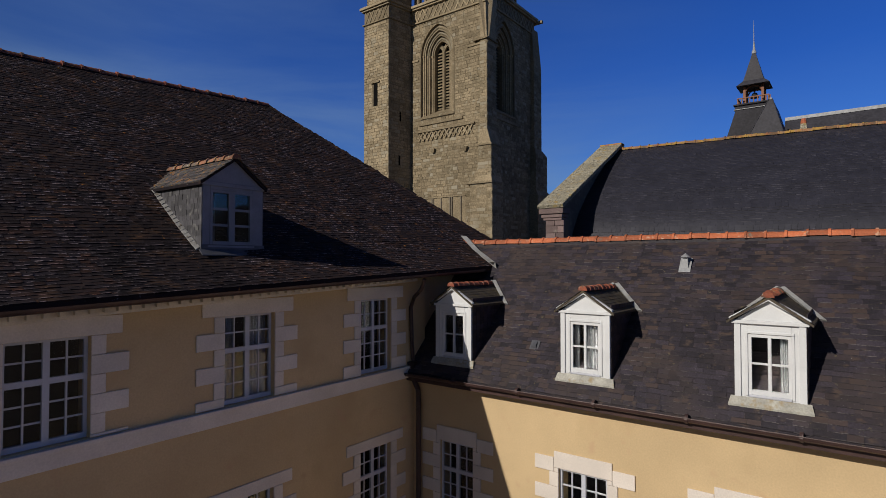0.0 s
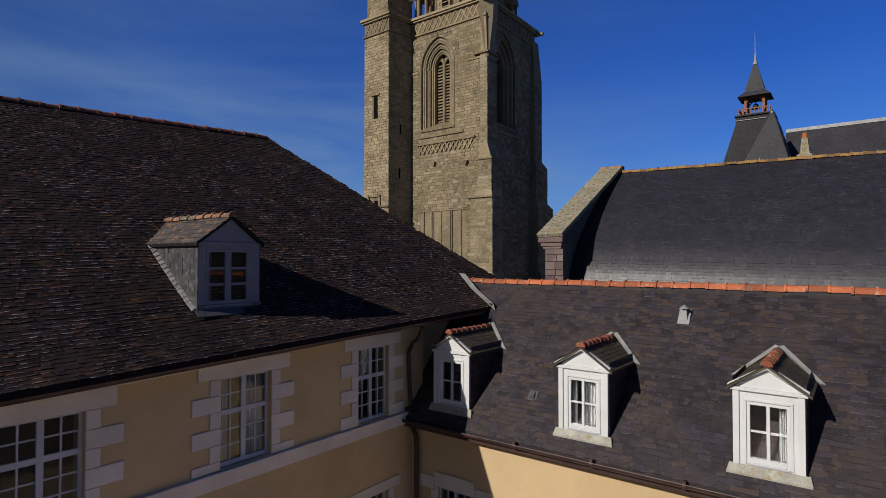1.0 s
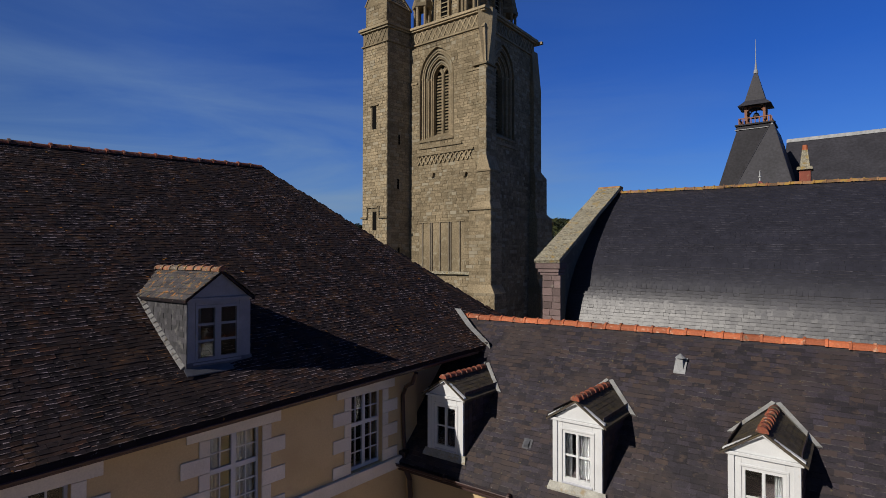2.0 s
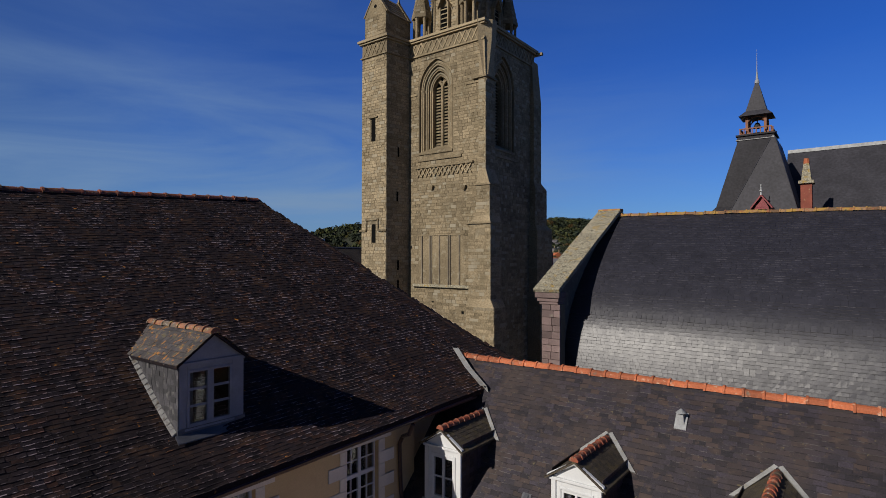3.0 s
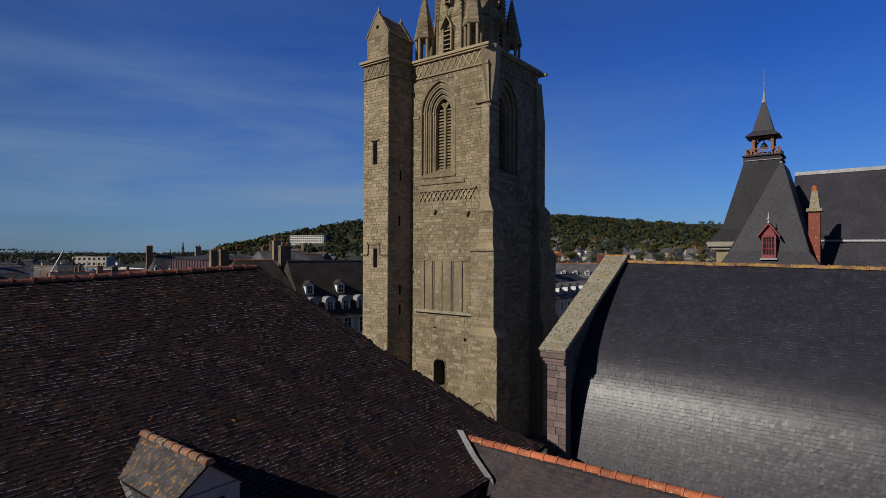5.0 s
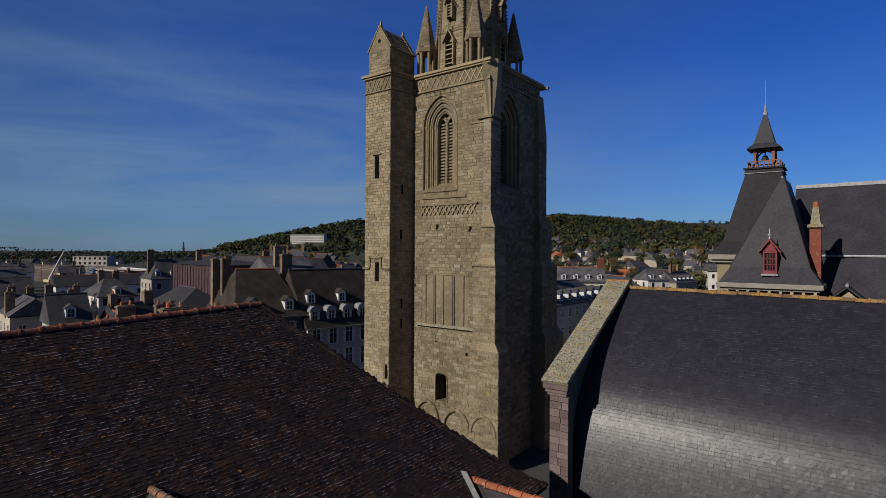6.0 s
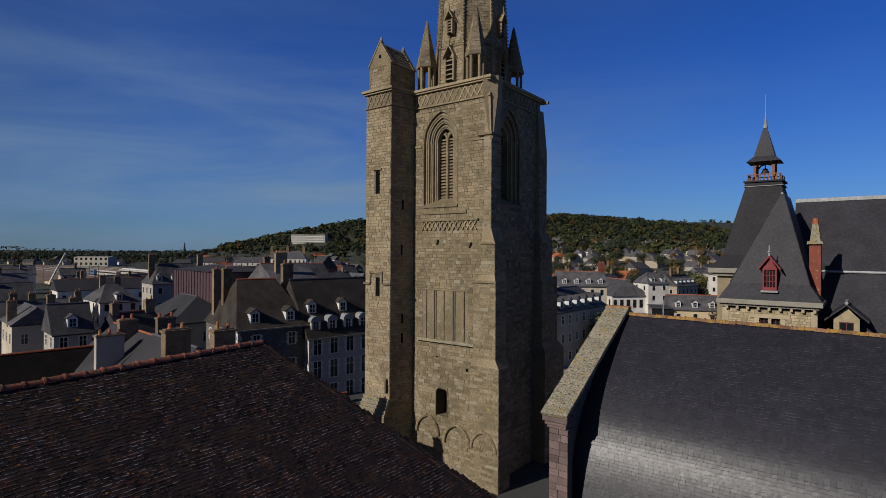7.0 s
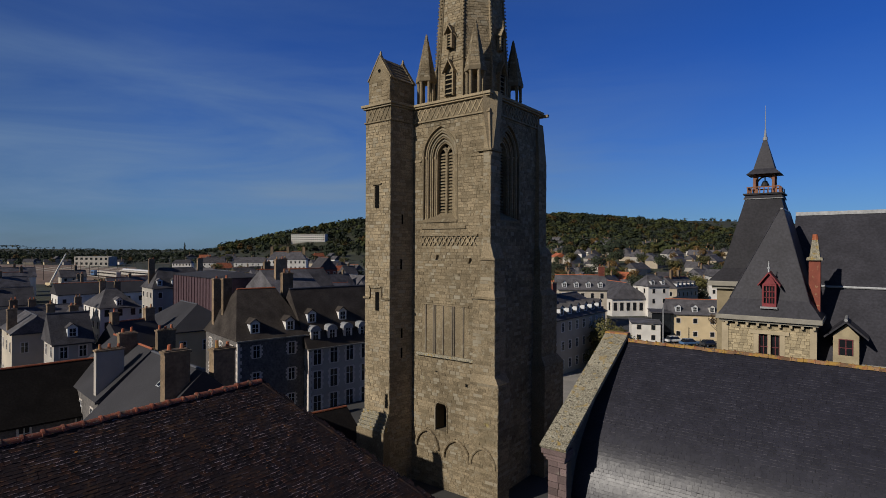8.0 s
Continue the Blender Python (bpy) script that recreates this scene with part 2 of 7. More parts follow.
M_PIER = material("purple_schist", (0.15, 0.105, 0.10), 0.85, island=0.3, obj=0.35, grain=0.25, spots=[((0.22, 0.19, 0.16), 4, 0.6, 0.8)], bump=0.5)
M_COPING = material("lichened_granite_coping", (0.25, 0.225, 0.165), 0.95, spec=0.2, spots=[((0.40, 0.37, 0.29), 16, 0.5, 0.62), ((0.09, 0.08, 0.06), 10, 0.54, 0.64), ((0.32, 0.22, 0.07), 3.0, 0.56, 0.68)], grain=0.35, grain_scale=24, obj=0.12, bump=0.8, bump_scale=20)
M_RED = material("red_painted_wood", (0.19, 0.02, 0.026), 0.5, grain=0.1)
M_BRICK = material("red_brick", (0.175, 0.047, 0.03), 0.85, island=0.25, obj=0.25, grain=0.2, spots=[((0.42, 0.30, 0.16), 3, 0.62, 0.75)])
M_ORANGE_WOOD = material("orange_wood", (0.22, 0.09, 0.045), 0.7, grain=0.2)
M_IRON = material("dark_iron", (0.03, 0.03, 0.032), 0.5, metal=0.5)
M_HALL = material("rubble_ashlar", (0.29, 0.238, 0.150), 0.9, island=0.3, obj=0.3, grain=0.2, bump=0.5, bump_scale=14)
M_TOWN = [material("town_render", c, 0.9, grain=0.05, stain=0.14, stain_scale=0.35, bump=0.15, bump_scale=8) for c in
          ((0.50, 0.44, 0.35), (0.66, 0.63, 0.58), (0.38, 0.32, 0.24), (0.58, 0.46, 0.28), (0.38, 0.35, 0.31))]
M_DARKWALL = material("grey_rubble_wall", (0.125, 0.115, 0.108), 0.9, grain=0.35, grain_scale=4, bump=0.6, bump_scale=5)
M_CHIM = material("brown_chimney_stone", (0.20, 0.14, 0.085), 0.9, grain=0.25, grain_scale=5, stain=0.3, bump=0.5, bump_scale=8, obj=0.25)
M_PANEL = material("maroon_metal_cladding", (0.12, 0.075, 0.085), 0.45, metal=0.2, obj=0.1)
M_METALROOF = material("grey_smooth_slate", (0.047, 0.046, 0.051), 0.8, spec=0.15, metal=0.0, stain=0.15, stain_scale=0.3)
M_PANE_FAR = material("dark_window_pane", (0.015, 0.017, 0.02), 0.12, bump=0)
M_ASPHALT = material("asphalt", (0.055, 0.054, 0.053), 0.9, grain=0.25, stain=0.2, stain_scale=0.2)
M_PAVING = material("pale_paving", (0.28, 0.26, 0.23), 0.9, grain=0.2, stain=0.2, stain_scale=0.3)
M_GRASS = material("land", (0.034, 0.038, 0.019), 0.95, grain=0.4, grain_scale=0.05, stain=0.4, stain_scale=0.008, spots=[((0.07, 0.055, 0.035), 0.02, 0.55, 0.7)], bump=0)
# colour of unseen ground, chosen to bounce warm light onto the walls
M_BOUNCE_GROUND = material("courtyard_bounce_buff", (0.30, 0.235, 0.175), 0.95, grain=0.3, stain=0.3, stain_scale=0.3)
M_YARD = material("bare_earth", (0.17, 0.115, 0.08), 0.95, grain=0.3, grain_scale=0.3, stain=0.3, stain_scale=0.03, bump=0)
M_LEAF = [material("foliage", c, 0.8, island=0.4, obj=0.3, grain=0.3, grain_scale=2, bump=0) for c in
          ((0.050, 0.058, 0.018), (0.090, 0.082, 0.022), (0.115, 0.066, 0.018), (0.032, 0.042, 0.018))]
# base colours lightened to stand in for haze over the far woods
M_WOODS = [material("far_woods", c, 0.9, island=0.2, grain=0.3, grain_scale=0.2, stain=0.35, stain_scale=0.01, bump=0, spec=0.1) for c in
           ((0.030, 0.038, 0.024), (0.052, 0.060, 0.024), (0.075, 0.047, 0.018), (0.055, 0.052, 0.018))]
M_BARK = material("bark", (0.08, 0.06, 0.045), 0.9)
M_CAR = [material("car_paint", c, 0.25, bump=0, grain=0.02, stain=0.02) for c in ((0.7, 0.7, 0.7), (0.08, 0.16, 0.30), (0.04, 0.04, 0.045))]
M_GREEN = material("green_plastic", (0.06, 0.35, 0.08), 0.5)
M_AWNING = material("red_awning", (0.55, 0.06, 0.03), 0.7)
M_RUBBER = material("tyre_rubber", (0.02, 0.02, 0.02), 0.8)


# ---- mesh helpers ----
class G:
    """Collects faces for one mesh."""

    def __init__(self):
        self.v, self.f = [], []

    def poly(self, *pts):
        n = len(self.v)
        self.v += [tuple(p) for p in pts]
        self.f.append(tuple(range(n, n + len(pts))))
        return self

    def hexa(self, p):
        """Eight corners: bottom ring, then top ring, both counter-clockwise seen from above."""
        n = len(self.v)
        self.v += [tuple(q) for q in p]
        self.f += [tuple(n + i for i in q) for q in ((3, 2, 1, 0), (4, 5, 6, 7), (0, 1, 5, 4), (1, 2, 6, 5), (2, 3, 7, 6), (3, 0, 4, 7))]
        return self

    def box(self, x0, y0, z0, x1, y1, z1):
        x0, x1, y0, y1, z0, z1 = min(x0, x1), max(x0, x1), min(y0, y1), max(y0, y1), min(z0, z1), max(z0, z1)
        return self.hexa([(x0, y0, z0), (x1, y0, z0), (x1, y1, z0), (x0, y1, z0), (x0, y0, z1), (x1, y0, z1), (x1, y1, z1), (x0, y1, z1)])

    def frustum(self, x0, y0, x1, y1, z0, X0, Y0, X1, Y1, z1):
        return self.hexa([(x0, y0, z0), (x1, y0, z0), (x1, y1, z0), (x0, y1, z0), (X0, Y0, z1), (X1, Y0, z1), (X1, Y1, z1), (X0, Y1, z1)])

    def prism(self, pts, off):
        """A polygon (list of points) pushed along off."""
        n, k = len(self.v), len(pts)
        off = Vector(off)
        self.v += [tuple(p) for p in pts] + [tuple(Vector(p) + off) for p in pts]
        self.f += [tuple(n + i for i in range(k))[::-1], tuple(n + k + i for i in range(k))]
        self.f += [(n + i, n + (i + 1) % k, n + k + (i + 1) % k, n + k + i) for i in range(k)]
        return self

    def tube(self, p0, p1, r0, r1=None, n=10, turn=0.0):
        p0, p1 = Vector(p0), Vector(p1)
        r1 = r0 if r1 is None else r1
        q = (p1 - p0).to_track_quat("Z", "Y")
        ring = [q @ Vector((math.cos(turn + 2 * math.pi * i / n), math.sin(turn + 2 * math.pi * i / n), 0)) for i in range(n)]
        b = len(self.v)
        self.v += [tuple(p0 + a * r0) for a in ring] + [tuple(p1 + a * r1) for a in ring]
        self.f += [(b + i, b + (i + 1) % n, b + n + (i + 1) % n, b + n + i) for i in range(n)]
        self.f += [tuple(b + i for i in range(n))[::-1], tuple(b + n + i for i in range(n))]
        return self

    def sweep(self, pts, r, n=8):
        for a, c in zip(pts, pts[1:]):
            self.tube(a, c, r, r, n)
        return self

    def moved(self, m):
        self.v = [tuple(m @ Vector(p)) for p in self.v]
        return self

    def data(self, name):
        me = bpy.data.meshes.new(name)
        me.from_pydata(self.v, [], self.f)
        bm = bmesh.new()
        bm.from_mesh(me)
        bmesh.ops.recalc_face_normals(bm, faces=bm.faces)
        bm.to_mesh(me)
        bm.free()
        return me


ORIGIN = {}
ASKEW = []  # while it holds a function, meshes are laid out by it


def thing(name, label, category, at=(0, 0, 0), turn=0.0, group="", kind="", local=True):
    """An empty at a thing's base. local=False: its parts are given in the place's own coordinates."""
    e = new(name)
    e.empty_display_size = 0.3
    e.matrix_basis = pose(*at, 0, 0, turn)
    if not local:
        ORIGIN[e.name] = Vector(at)
    return tagged(e, label, category, group, kind)


def part(name, g, mat, parent, label="", bevel=0.0, smooth=False, weld=False):
    shift = ORIGIN.get(parent.name) if parent else None
    if isinstance(g, G):
        if ASKEW:
            g.v = [ASKEW[0](p) for p in g.v]
        if shift:
            g.v = [(p[0] - shift.x, p[1] - shift.y, p[2] - shift.z) for p in g.v]
        g = g.data(name)
    me = g
    if weld:
        bm = bmesh.new()
        bm.from_mesh(me)
        bmesh.ops.remove_doubles(bm, verts=bm.verts, dist=0.0005)
        bm.to_mesh(me)
        bm.free()
    if not me.materials:
        me.materials.append(mat)
    if smooth:
        for p in me.polygons:
            p.use_smooth = True
    ob = new(name, me)
    ob.parent = parent
    if shift:
        ORIGIN[ob.name] = shift
    if label:
        tagged(ob, label)
    if bevel:
        mod = ob.modifiers.new("edge", 'BEVEL')
        mod.width, mod.segments, mod.limit_method = bevel, 2, 'ANGLE'
    return ob


def solid(name, g, mat, label, category, kind="", group="", bevel=0.0):
    """A top-level thing of one mesh."""
    return tagged(part(name, g, mat, None, "", bevel), label, category, group, kind)


def raw_mesh(name, verts, faces, mat):
    me = bpy.data.meshes.new(name)
    me.from_pydata(verts, [], faces)
    me.materials.append(mat)
    return me


def holed(g, axis, at, depth, a0, a1, z0, z1, holes):
    """A wall in the plane axis = at, going back by depth, from a0 to a1 along and z0 to z1 up, with openings (a0, a1, z0, z1)."""
    cuts = sorted({a0, a1, *[min(max(h[i], a0), a1) for h in holes for i in (0, 1)]})
    for c0, c1 in zip(cuts, cuts[1:]):
        mid = (c0 + c1) / 2
        zs, spans = z0, []
        for h in sorted([h for h in holes if h[0] < mid < h[1]], key=lambda h: h[2]):
            spans.append((zs, h[2]))
            zs = h[3]
        spans.append((zs, z1))
        for s0, s1 in spans:
            if s1 - s0 > 1e-4:
                if axis == "x":
                    g.box(at, c0, s0, at + depth, c1, s1)
                else:
                    g.box(c0, at, s0, c1, at + depth, s1)
    return g


def piece(name, me, parent, m):
    """One of many alike pieces that share a mesh, placed by m under its part."""
    ob = new(name, me)
    ob.parent = parent
    shift = ORIGIN.get(parent.name)
    ob.matrix_basis = Matrix.Translation(-shift) @ m if shift else m
    return ob


def axes(o, x, y, z):
    """A pose from an origin and three unit directions."""
    m = Matrix((x, y, z)).transposed().to_4x4()
    m.translation = o
    return m


# ---- roofs of slate ----
def slate_verts(w, length, lift, lap=0.0025, left=None, lip=0.016):
    """A slate from its tail (y = 0) up to its head, x across; left: the lift of its left corner; lip: its lower rim,
    coloured apart.
    """
    h = w / 2 - lap
    left = lift if left is None else left
    k = 1 - lip / length
    return ([(-h, 0, 0), (h, 0, 0), (h, 0, lift), (-h, 0, left), (h, length, 0.003), (-h, length, 0.003), (h, lip, lift * k), (-h, lip, left * k)],
            [(7, 6, 4, 5), (3, 2, 6, 7), (0, 1, 2, 3), (1, 4, 6, 2), (0, 3, 7, 5)])


def slate_roof(parent, o, along, up, n, height, lo, hi, show, width, tail, mat, rng, lift=0.012, near=None, curve=None, edge=None, lip=0.016, cup=(0.6, 1.6), lap=0.0025):
    """Courses of slates on a slope. lo and hi give each course's ends; near tells which ones are laid singly."""
    verts, faces, singles = [], [], []
    rows = int(height / show)
    for r in range(rows):
        v = r * show
        o_, up_, n_, v_ = (o, up, n, v) if curve is None else (*curve(v), 0.0)
        u = lo(v) + (0.5 * width if r % 2 else 0.0)
        while u < hi(v):
            w = width * rng.uniform(0.86, 1.1)
            dv = rng.uniform(-0.010, 0.010) * show / 0.11
            li = lift * rng.uniform(0.7, 1.5)
            tw = rng.uniform(-0.013, 0.013)
            if near and len(singles) < 290 and near(u, v):
                singles.append(axes(o_ + along * (u + w / 2) + up_ * (v_ + dv) + n_ * 0.006, along, up_, n_) @ pose(0, 0, 0, 0, rng.uniform(-2, 2), math.degrees(tw)) @ Matrix.Diagonal((w / width, 1, li / lift, 1)))
            else:
                sv, sf = slate_verts(w, tail, li, lap, lift * rng.uniform(*cup), lip)
                b = len(verts)
                c, s = math.cos(tw), math.sin(tw)
                for x, y, z in sv:
                    p = o_ + along * (u + w / 2 + x * c - y * s) + up_ * (v_ + dv + x * s + y * c) + n_ * (z + 0.006)
                    verts.append(tuple(p))
                faces += [tuple(b + i for i in f) for f in sf]
            u += w
    g = G()
    g.v, g.f = verts, faces
    shift = ORIGIN[parent.name]
    me = raw_mesh("slate_covering", [(p[0] - shift.x, p[1] - shift.y, p[2] - shift.z) for p in verts], faces, mat)
    if edge:
        me.materials.append(edge)
        me.polygons.foreach_set("material_index", [1 if i % 5 == 1 else 0 for i in range(len(faces))])
    ob = part("slate_covering", me, mat, parent)
    tagged(ob, kind="stuff")
    return singles


PIECES = []  # laid last


def keep_slates(parent, o, along, up, n, singles, width, tail, mat, lift=0.012, edge=None, lip=0.016, lap=0.0025):
    me = raw_mesh("slate", *slate_verts(width, tail, lift, lap, None, lip), mat)
    if edge:
        me.materials.append(edge)
        me.polygons[1].material_index = 1
    PIECES.append(("slate", parent, singles, me))


def ridge_tile_mesh(name, r, length, mat, bead=0.02):
    g = G()
    n = 8

    def ring(x, q):
        return [(x, q * math.cos(math.pi * i / n), q * math.sin(math.pi * i / n) * 1.05) for i in range(n + 1)]
    prof = [(0.0, r * 1.17), (0.05 * length / 0.4, r * 1.2), (0.06 * length / 0.4, r * 1.0), (length, r * 0.94)]
    for x, q in prof:
        g.v += ring(x, q)
    for k in range(len(prof) - 1):
        for i in range(n):
            a = k * (n + 1) + i
            g.f.append((a, a + n + 1, a + n + 2, a + 1))
    g.f.append(tuple(range(n + 1)))
    me = g.data(name)
    me.materials.append(mat)
    return me


def ridge_tiles(parent, p0, p1, r, length, mat, rng, name="ridge_tile"):
    p0, p1 = Vector(p0), Vector(p1)
    d = (p1 - p0).normalized()
    side = Vector((0, 0, 1)).cross(d).normalized()
    top = d.cross(side)
    count = max(1, round((p1 - p0).length / length))
    step = (p1 - p0).length / count
    me = ridge_tile_mesh(name, r, step * 1.04, mat)
    PIECES.append((name, parent, [axes(p0 + d * step * i + top * rng.uniform(-0.012, 0.012), d, side, top) @ pose(0, 0, 0, rng.uniform(-4, 4), rng.uniform(-1.5, 1.5), rng.uniform(-1.5, 1.5)) for i in range(count)], me))


# ---- windows ----
def casement(parent, axis, at, a0, a1, z0, z1, rows_up, rows_low, out, mat=None, cols=2, depth=0.28, curtain=False, split=None, hollow=(0.5, 0.5, 1.6), mw=0.05, mb=0.014):
    """A two-leaf window in an opening of a wall in the plane axis = at; out is +1 or -1, the way it faces."""
    mat = mat or M_WHITE_BLUE
    back = at - out * depth * 0.62
    g, muntins = G(), []

    def bar(x0, x1, s0, s1, d0, d1, into=None):
        into = into or g
        if axis == "x":
            into.box(back + out * d0, x0, s0, back + out * d1, x1, s1)
        else:
            into.box(x0, back + out * d0, s0, x1, back + out * d1, s1)
        return into
    f = 0.055
    mid = (a0 + a1) / 2
    bar(a0, a0 + f, z0, z1, 0, 0.07)
    bar(a1 - f, a1, z0, z1, 0, 0.07)
    bar(a0 + f, a1 - f, z1 - f, z1, 0, 0.07)
    bar(a0 + f, a1 - f, z0, z0 + 0.09, 0, 0.08)
    bar(mid - mw, mid + mw, z0 + 0.09, z1 - f, 0.004, 0.075)
    zs = z0 + 0.09
    panes = []
    levels = [(zs, z1 - f, rows_low)]
    if rows_up:
        t = zs + (z1 - zs) * (split or 0.58)
        bar(a0 + f, mid - mw, t - 0.05, t + 0.05, 0.002, 0.072)
        bar(mid + mw, a1 - f, t - 0.05, t + 0.05, 0.002, 0.072)
        levels = [(zs, t - 0.05, rows_low), (t + 0.05, z1 - f, rows_up)]
    for s0, s1 in ((a0 + f, mid - mw), (mid + mw, a1 - f)):
        for l0, l1, rows in levels:
            for c in range(1, cols):
                x = s0 + (s1 - s0) * c / cols
                muntins.append(bar(x - mb, x + mb, l0, l1, 0.012, 0.055, G()))
            for r in range(1, rows):
                z = l0 + (l1 - l0) * r / rows
                muntins.append(bar(s0, s1, z - mb, z + mb, 0.016, 0.05, G()))
            for c in range(cols):
                for r in range(rows):
                    panes.append((s0 + (s1 - s0) * c / cols, s0 + (s1 - s0) * (c + 1) / cols, l0 + (l1 - l0) * r / rows, l0 + (l1 - l0) * (r + 1) / rows))
    win = part("window", g, mat, parent)
    for q in muntins:
        part("glazing_bar", q, mat, win)
    for x0, x1, s0, s1 in panes:
        q = G()
        if axis == "x":
            q.box(back + out * 0.022, x0, s0, back + out * 0.03, x1, s1)
        else:
            q.box(x0, back + out * 0.022, s0, x1, back + out * 0.03, s1)
        p = part("pane", q, M_GLASS, win)
        p.visible_shadow = False
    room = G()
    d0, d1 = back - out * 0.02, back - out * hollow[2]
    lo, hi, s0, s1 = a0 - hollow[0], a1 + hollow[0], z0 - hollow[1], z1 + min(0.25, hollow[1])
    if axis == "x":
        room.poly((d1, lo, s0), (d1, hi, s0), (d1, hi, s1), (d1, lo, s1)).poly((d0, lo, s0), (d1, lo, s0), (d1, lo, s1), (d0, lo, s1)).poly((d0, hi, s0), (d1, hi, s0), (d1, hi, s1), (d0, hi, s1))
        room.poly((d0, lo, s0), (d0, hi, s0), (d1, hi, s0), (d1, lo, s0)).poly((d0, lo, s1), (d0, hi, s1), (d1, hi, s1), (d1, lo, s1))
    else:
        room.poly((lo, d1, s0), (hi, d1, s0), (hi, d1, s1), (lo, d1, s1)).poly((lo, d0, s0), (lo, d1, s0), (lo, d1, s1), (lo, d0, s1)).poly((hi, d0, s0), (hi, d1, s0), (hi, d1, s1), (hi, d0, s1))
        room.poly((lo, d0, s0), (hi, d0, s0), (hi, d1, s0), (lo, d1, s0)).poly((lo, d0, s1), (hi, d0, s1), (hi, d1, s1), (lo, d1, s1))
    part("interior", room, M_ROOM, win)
    if curtain:
        c = G()
        wave = 14
        b = back - out * 0.12
        for k0, k1 in curtain:
            pts = []
            for i in range(wave + 1):
                x = a0 + (a1 - a0) * (k0 + (k1 - k0) * i / wave)
                y = b + 0.03 * math.sin(i * 1.9)
                pts.append((x, y))
            for (x0, y0), (x1, y1) in zip(pts, pts[1:]):
                if axis == "x":
                    c.poly((y0, x0, z0), (y1, x1, z0), (y1, x1, z1), (y0, x0, z1))
                else:
                    c.poly((x0, y0, z0), (x1, y1, z0), (x1, y1, z1), (x0, y0, z1))
        part("curtain", c, M_CURTAIN, win, "white net curtain")
    return win


# ---- left wing: rendered range with a hipped slate roof ----
LX = -10.45
LA = Vector((0.06, 1.0, 0.0427))
LE = Vector((-9.75, 2.0, 9.85))
LR = Vector((-18.43, 2.0, 16.03))
LN = LA.cross(LR - LE).normalized()
if LN.z < 0:
    LN = -LN
LAU = LA.normalized()
LU = LN.cross(LAU).normalized()


def eave_at(y):
    return LE + LA * (y - 2.0)


# the slope is flatter towards the eave: (inward, up) from the eave line
LPROF = [(0.0, 0.0), (0.5, 0.22), (1.0, 0.47), (1.5, 0.77), (2.1, 1.18), (2.8, 1.69), (8.68, 6.18)]
LARC = [0.0]
for (da, za), (db, zb) in zip(LPROF, LPROF[1:]):
    LARC.append(LARC[-1] + math.hypot(db - da, zb - za))


def sag(d):
    """The height of the slope at d metres in from the eave."""
    for (da, za), (db, zb) in zip(LPROF, LPROF[1:]):
        if d <= db:
            break
    return za + (zb - za) * (d - da) / (db - da)


def left_slope(v):
    """The place, the upward direction and the normal of the slope at v metres up from its eave."""
    for k in range(len(LPROF) - 1):
        if v <= LARC[k + 1] or k == len(LPROF) - 2:
            break
    (da, za), (db, zb) = LPROF[k], LPROF[k + 1]
    t = (v - LARC[k]) / (LARC[k + 1] - LARC[k])
    q = Vector((da - db, 0, zb - za))
    q = (q - LAU * q.dot(LAU)).normalized()
    return LE + Vector((-(da + (db - da) * t), 0, za + (zb - za) * t)), q, q.cross(LAU).normalized() * (1 if q.cross(LAU).z > 0 else -1)


def slope_at(y, d):
    return eave_at(y) + Vector((-d, 0, sag(d)))


def ridge_at(y):
    return LR + LA * (y - 2.0)


def askew(p):
    """Slants the courtyard wall, drawn square, to close on the eave towards the corner, scaled from the camera's start
    to keep its view.
    """
    k = 10.598 / (10.45 + 0.045 * p[1])
    return (p[0] + 10.45 + k * -10.45, p[1] * k, 10.5 - (10.5 - p[2]) * k if p[2] > 0.01 else p[2])


wing_l = thing("abbey_range", "ochre rendered range with pale stone trim and mossy slate roof", "building", (-14.5, 4.0, 0), local=False)
WIN_L = [(-1.12, 0.10), (2.66, 3.87), (6.35, 7.57), (10.25, 11.42)]
WIN_TOP = {-1.12: 9.15, 2.66: 9.25, 6.35: 9.38, 10.25: 9.5}  # the eave and the lintels rise towards the corner, to fit the camera's view
holes = []
for a, b in WIN_L:
    holes += [(a, b, 7.52, WIN_TOP[a]), (a, b, 3.6, 5.5)]
ASKEW.append(askew)
g = holed(G(), "x", LX, -0.5, -9.0, 12.95, 0.0, 9.72, holes)
g.v = [(x, y, z + 0.0427 * (y - 2.0) if z == 9.72 else z) for x, y, z in g.v]
part("wall", g, M_PLASTER, wing_l, "ochre lime render", weld=True)
ASKEW.clear()
for q in ((-27.0, -9.0, 0, -26.5, 17.0, 9.5), (-26.5, -9.0, 0, LX - 0.7, -8.5, 9.5), (-26.5, 16.5, 0, LX, 17.0, 10.2), (LX - 0.3, 12.6, 0, LX + 0.2, 16.5, 10.15)):
    part("wall", G().box(*q), M_PLASTER, wing_l)
ASKEW.append(askew)
part("string_course", G().box(LX + 0.07, -9.0, 7.16, LX + 0.002, 12.29, 7.5).box(LX + 0.11, -9.0, 7.42, LX + 0.072, 12.29, 7.5), M_TRIM, wing_l, "pale limestone band", bevel=0.012)
g = G().box(LX + 0.12, -9.0, 9.50, LX + 0.002, 12.46, 9.735)
g.v = [(x, y, z + 0.0427 * (y - 2.0)) for x, y, z in g.v]
part("cornice", g, M_TRIM, wing_l, bevel=0.015)
dent = G().box(-0.06, -0.045, -0.05, 0.06, 0.045, 0.05).data("dentil")
dent.materials.append(M_TRIM)
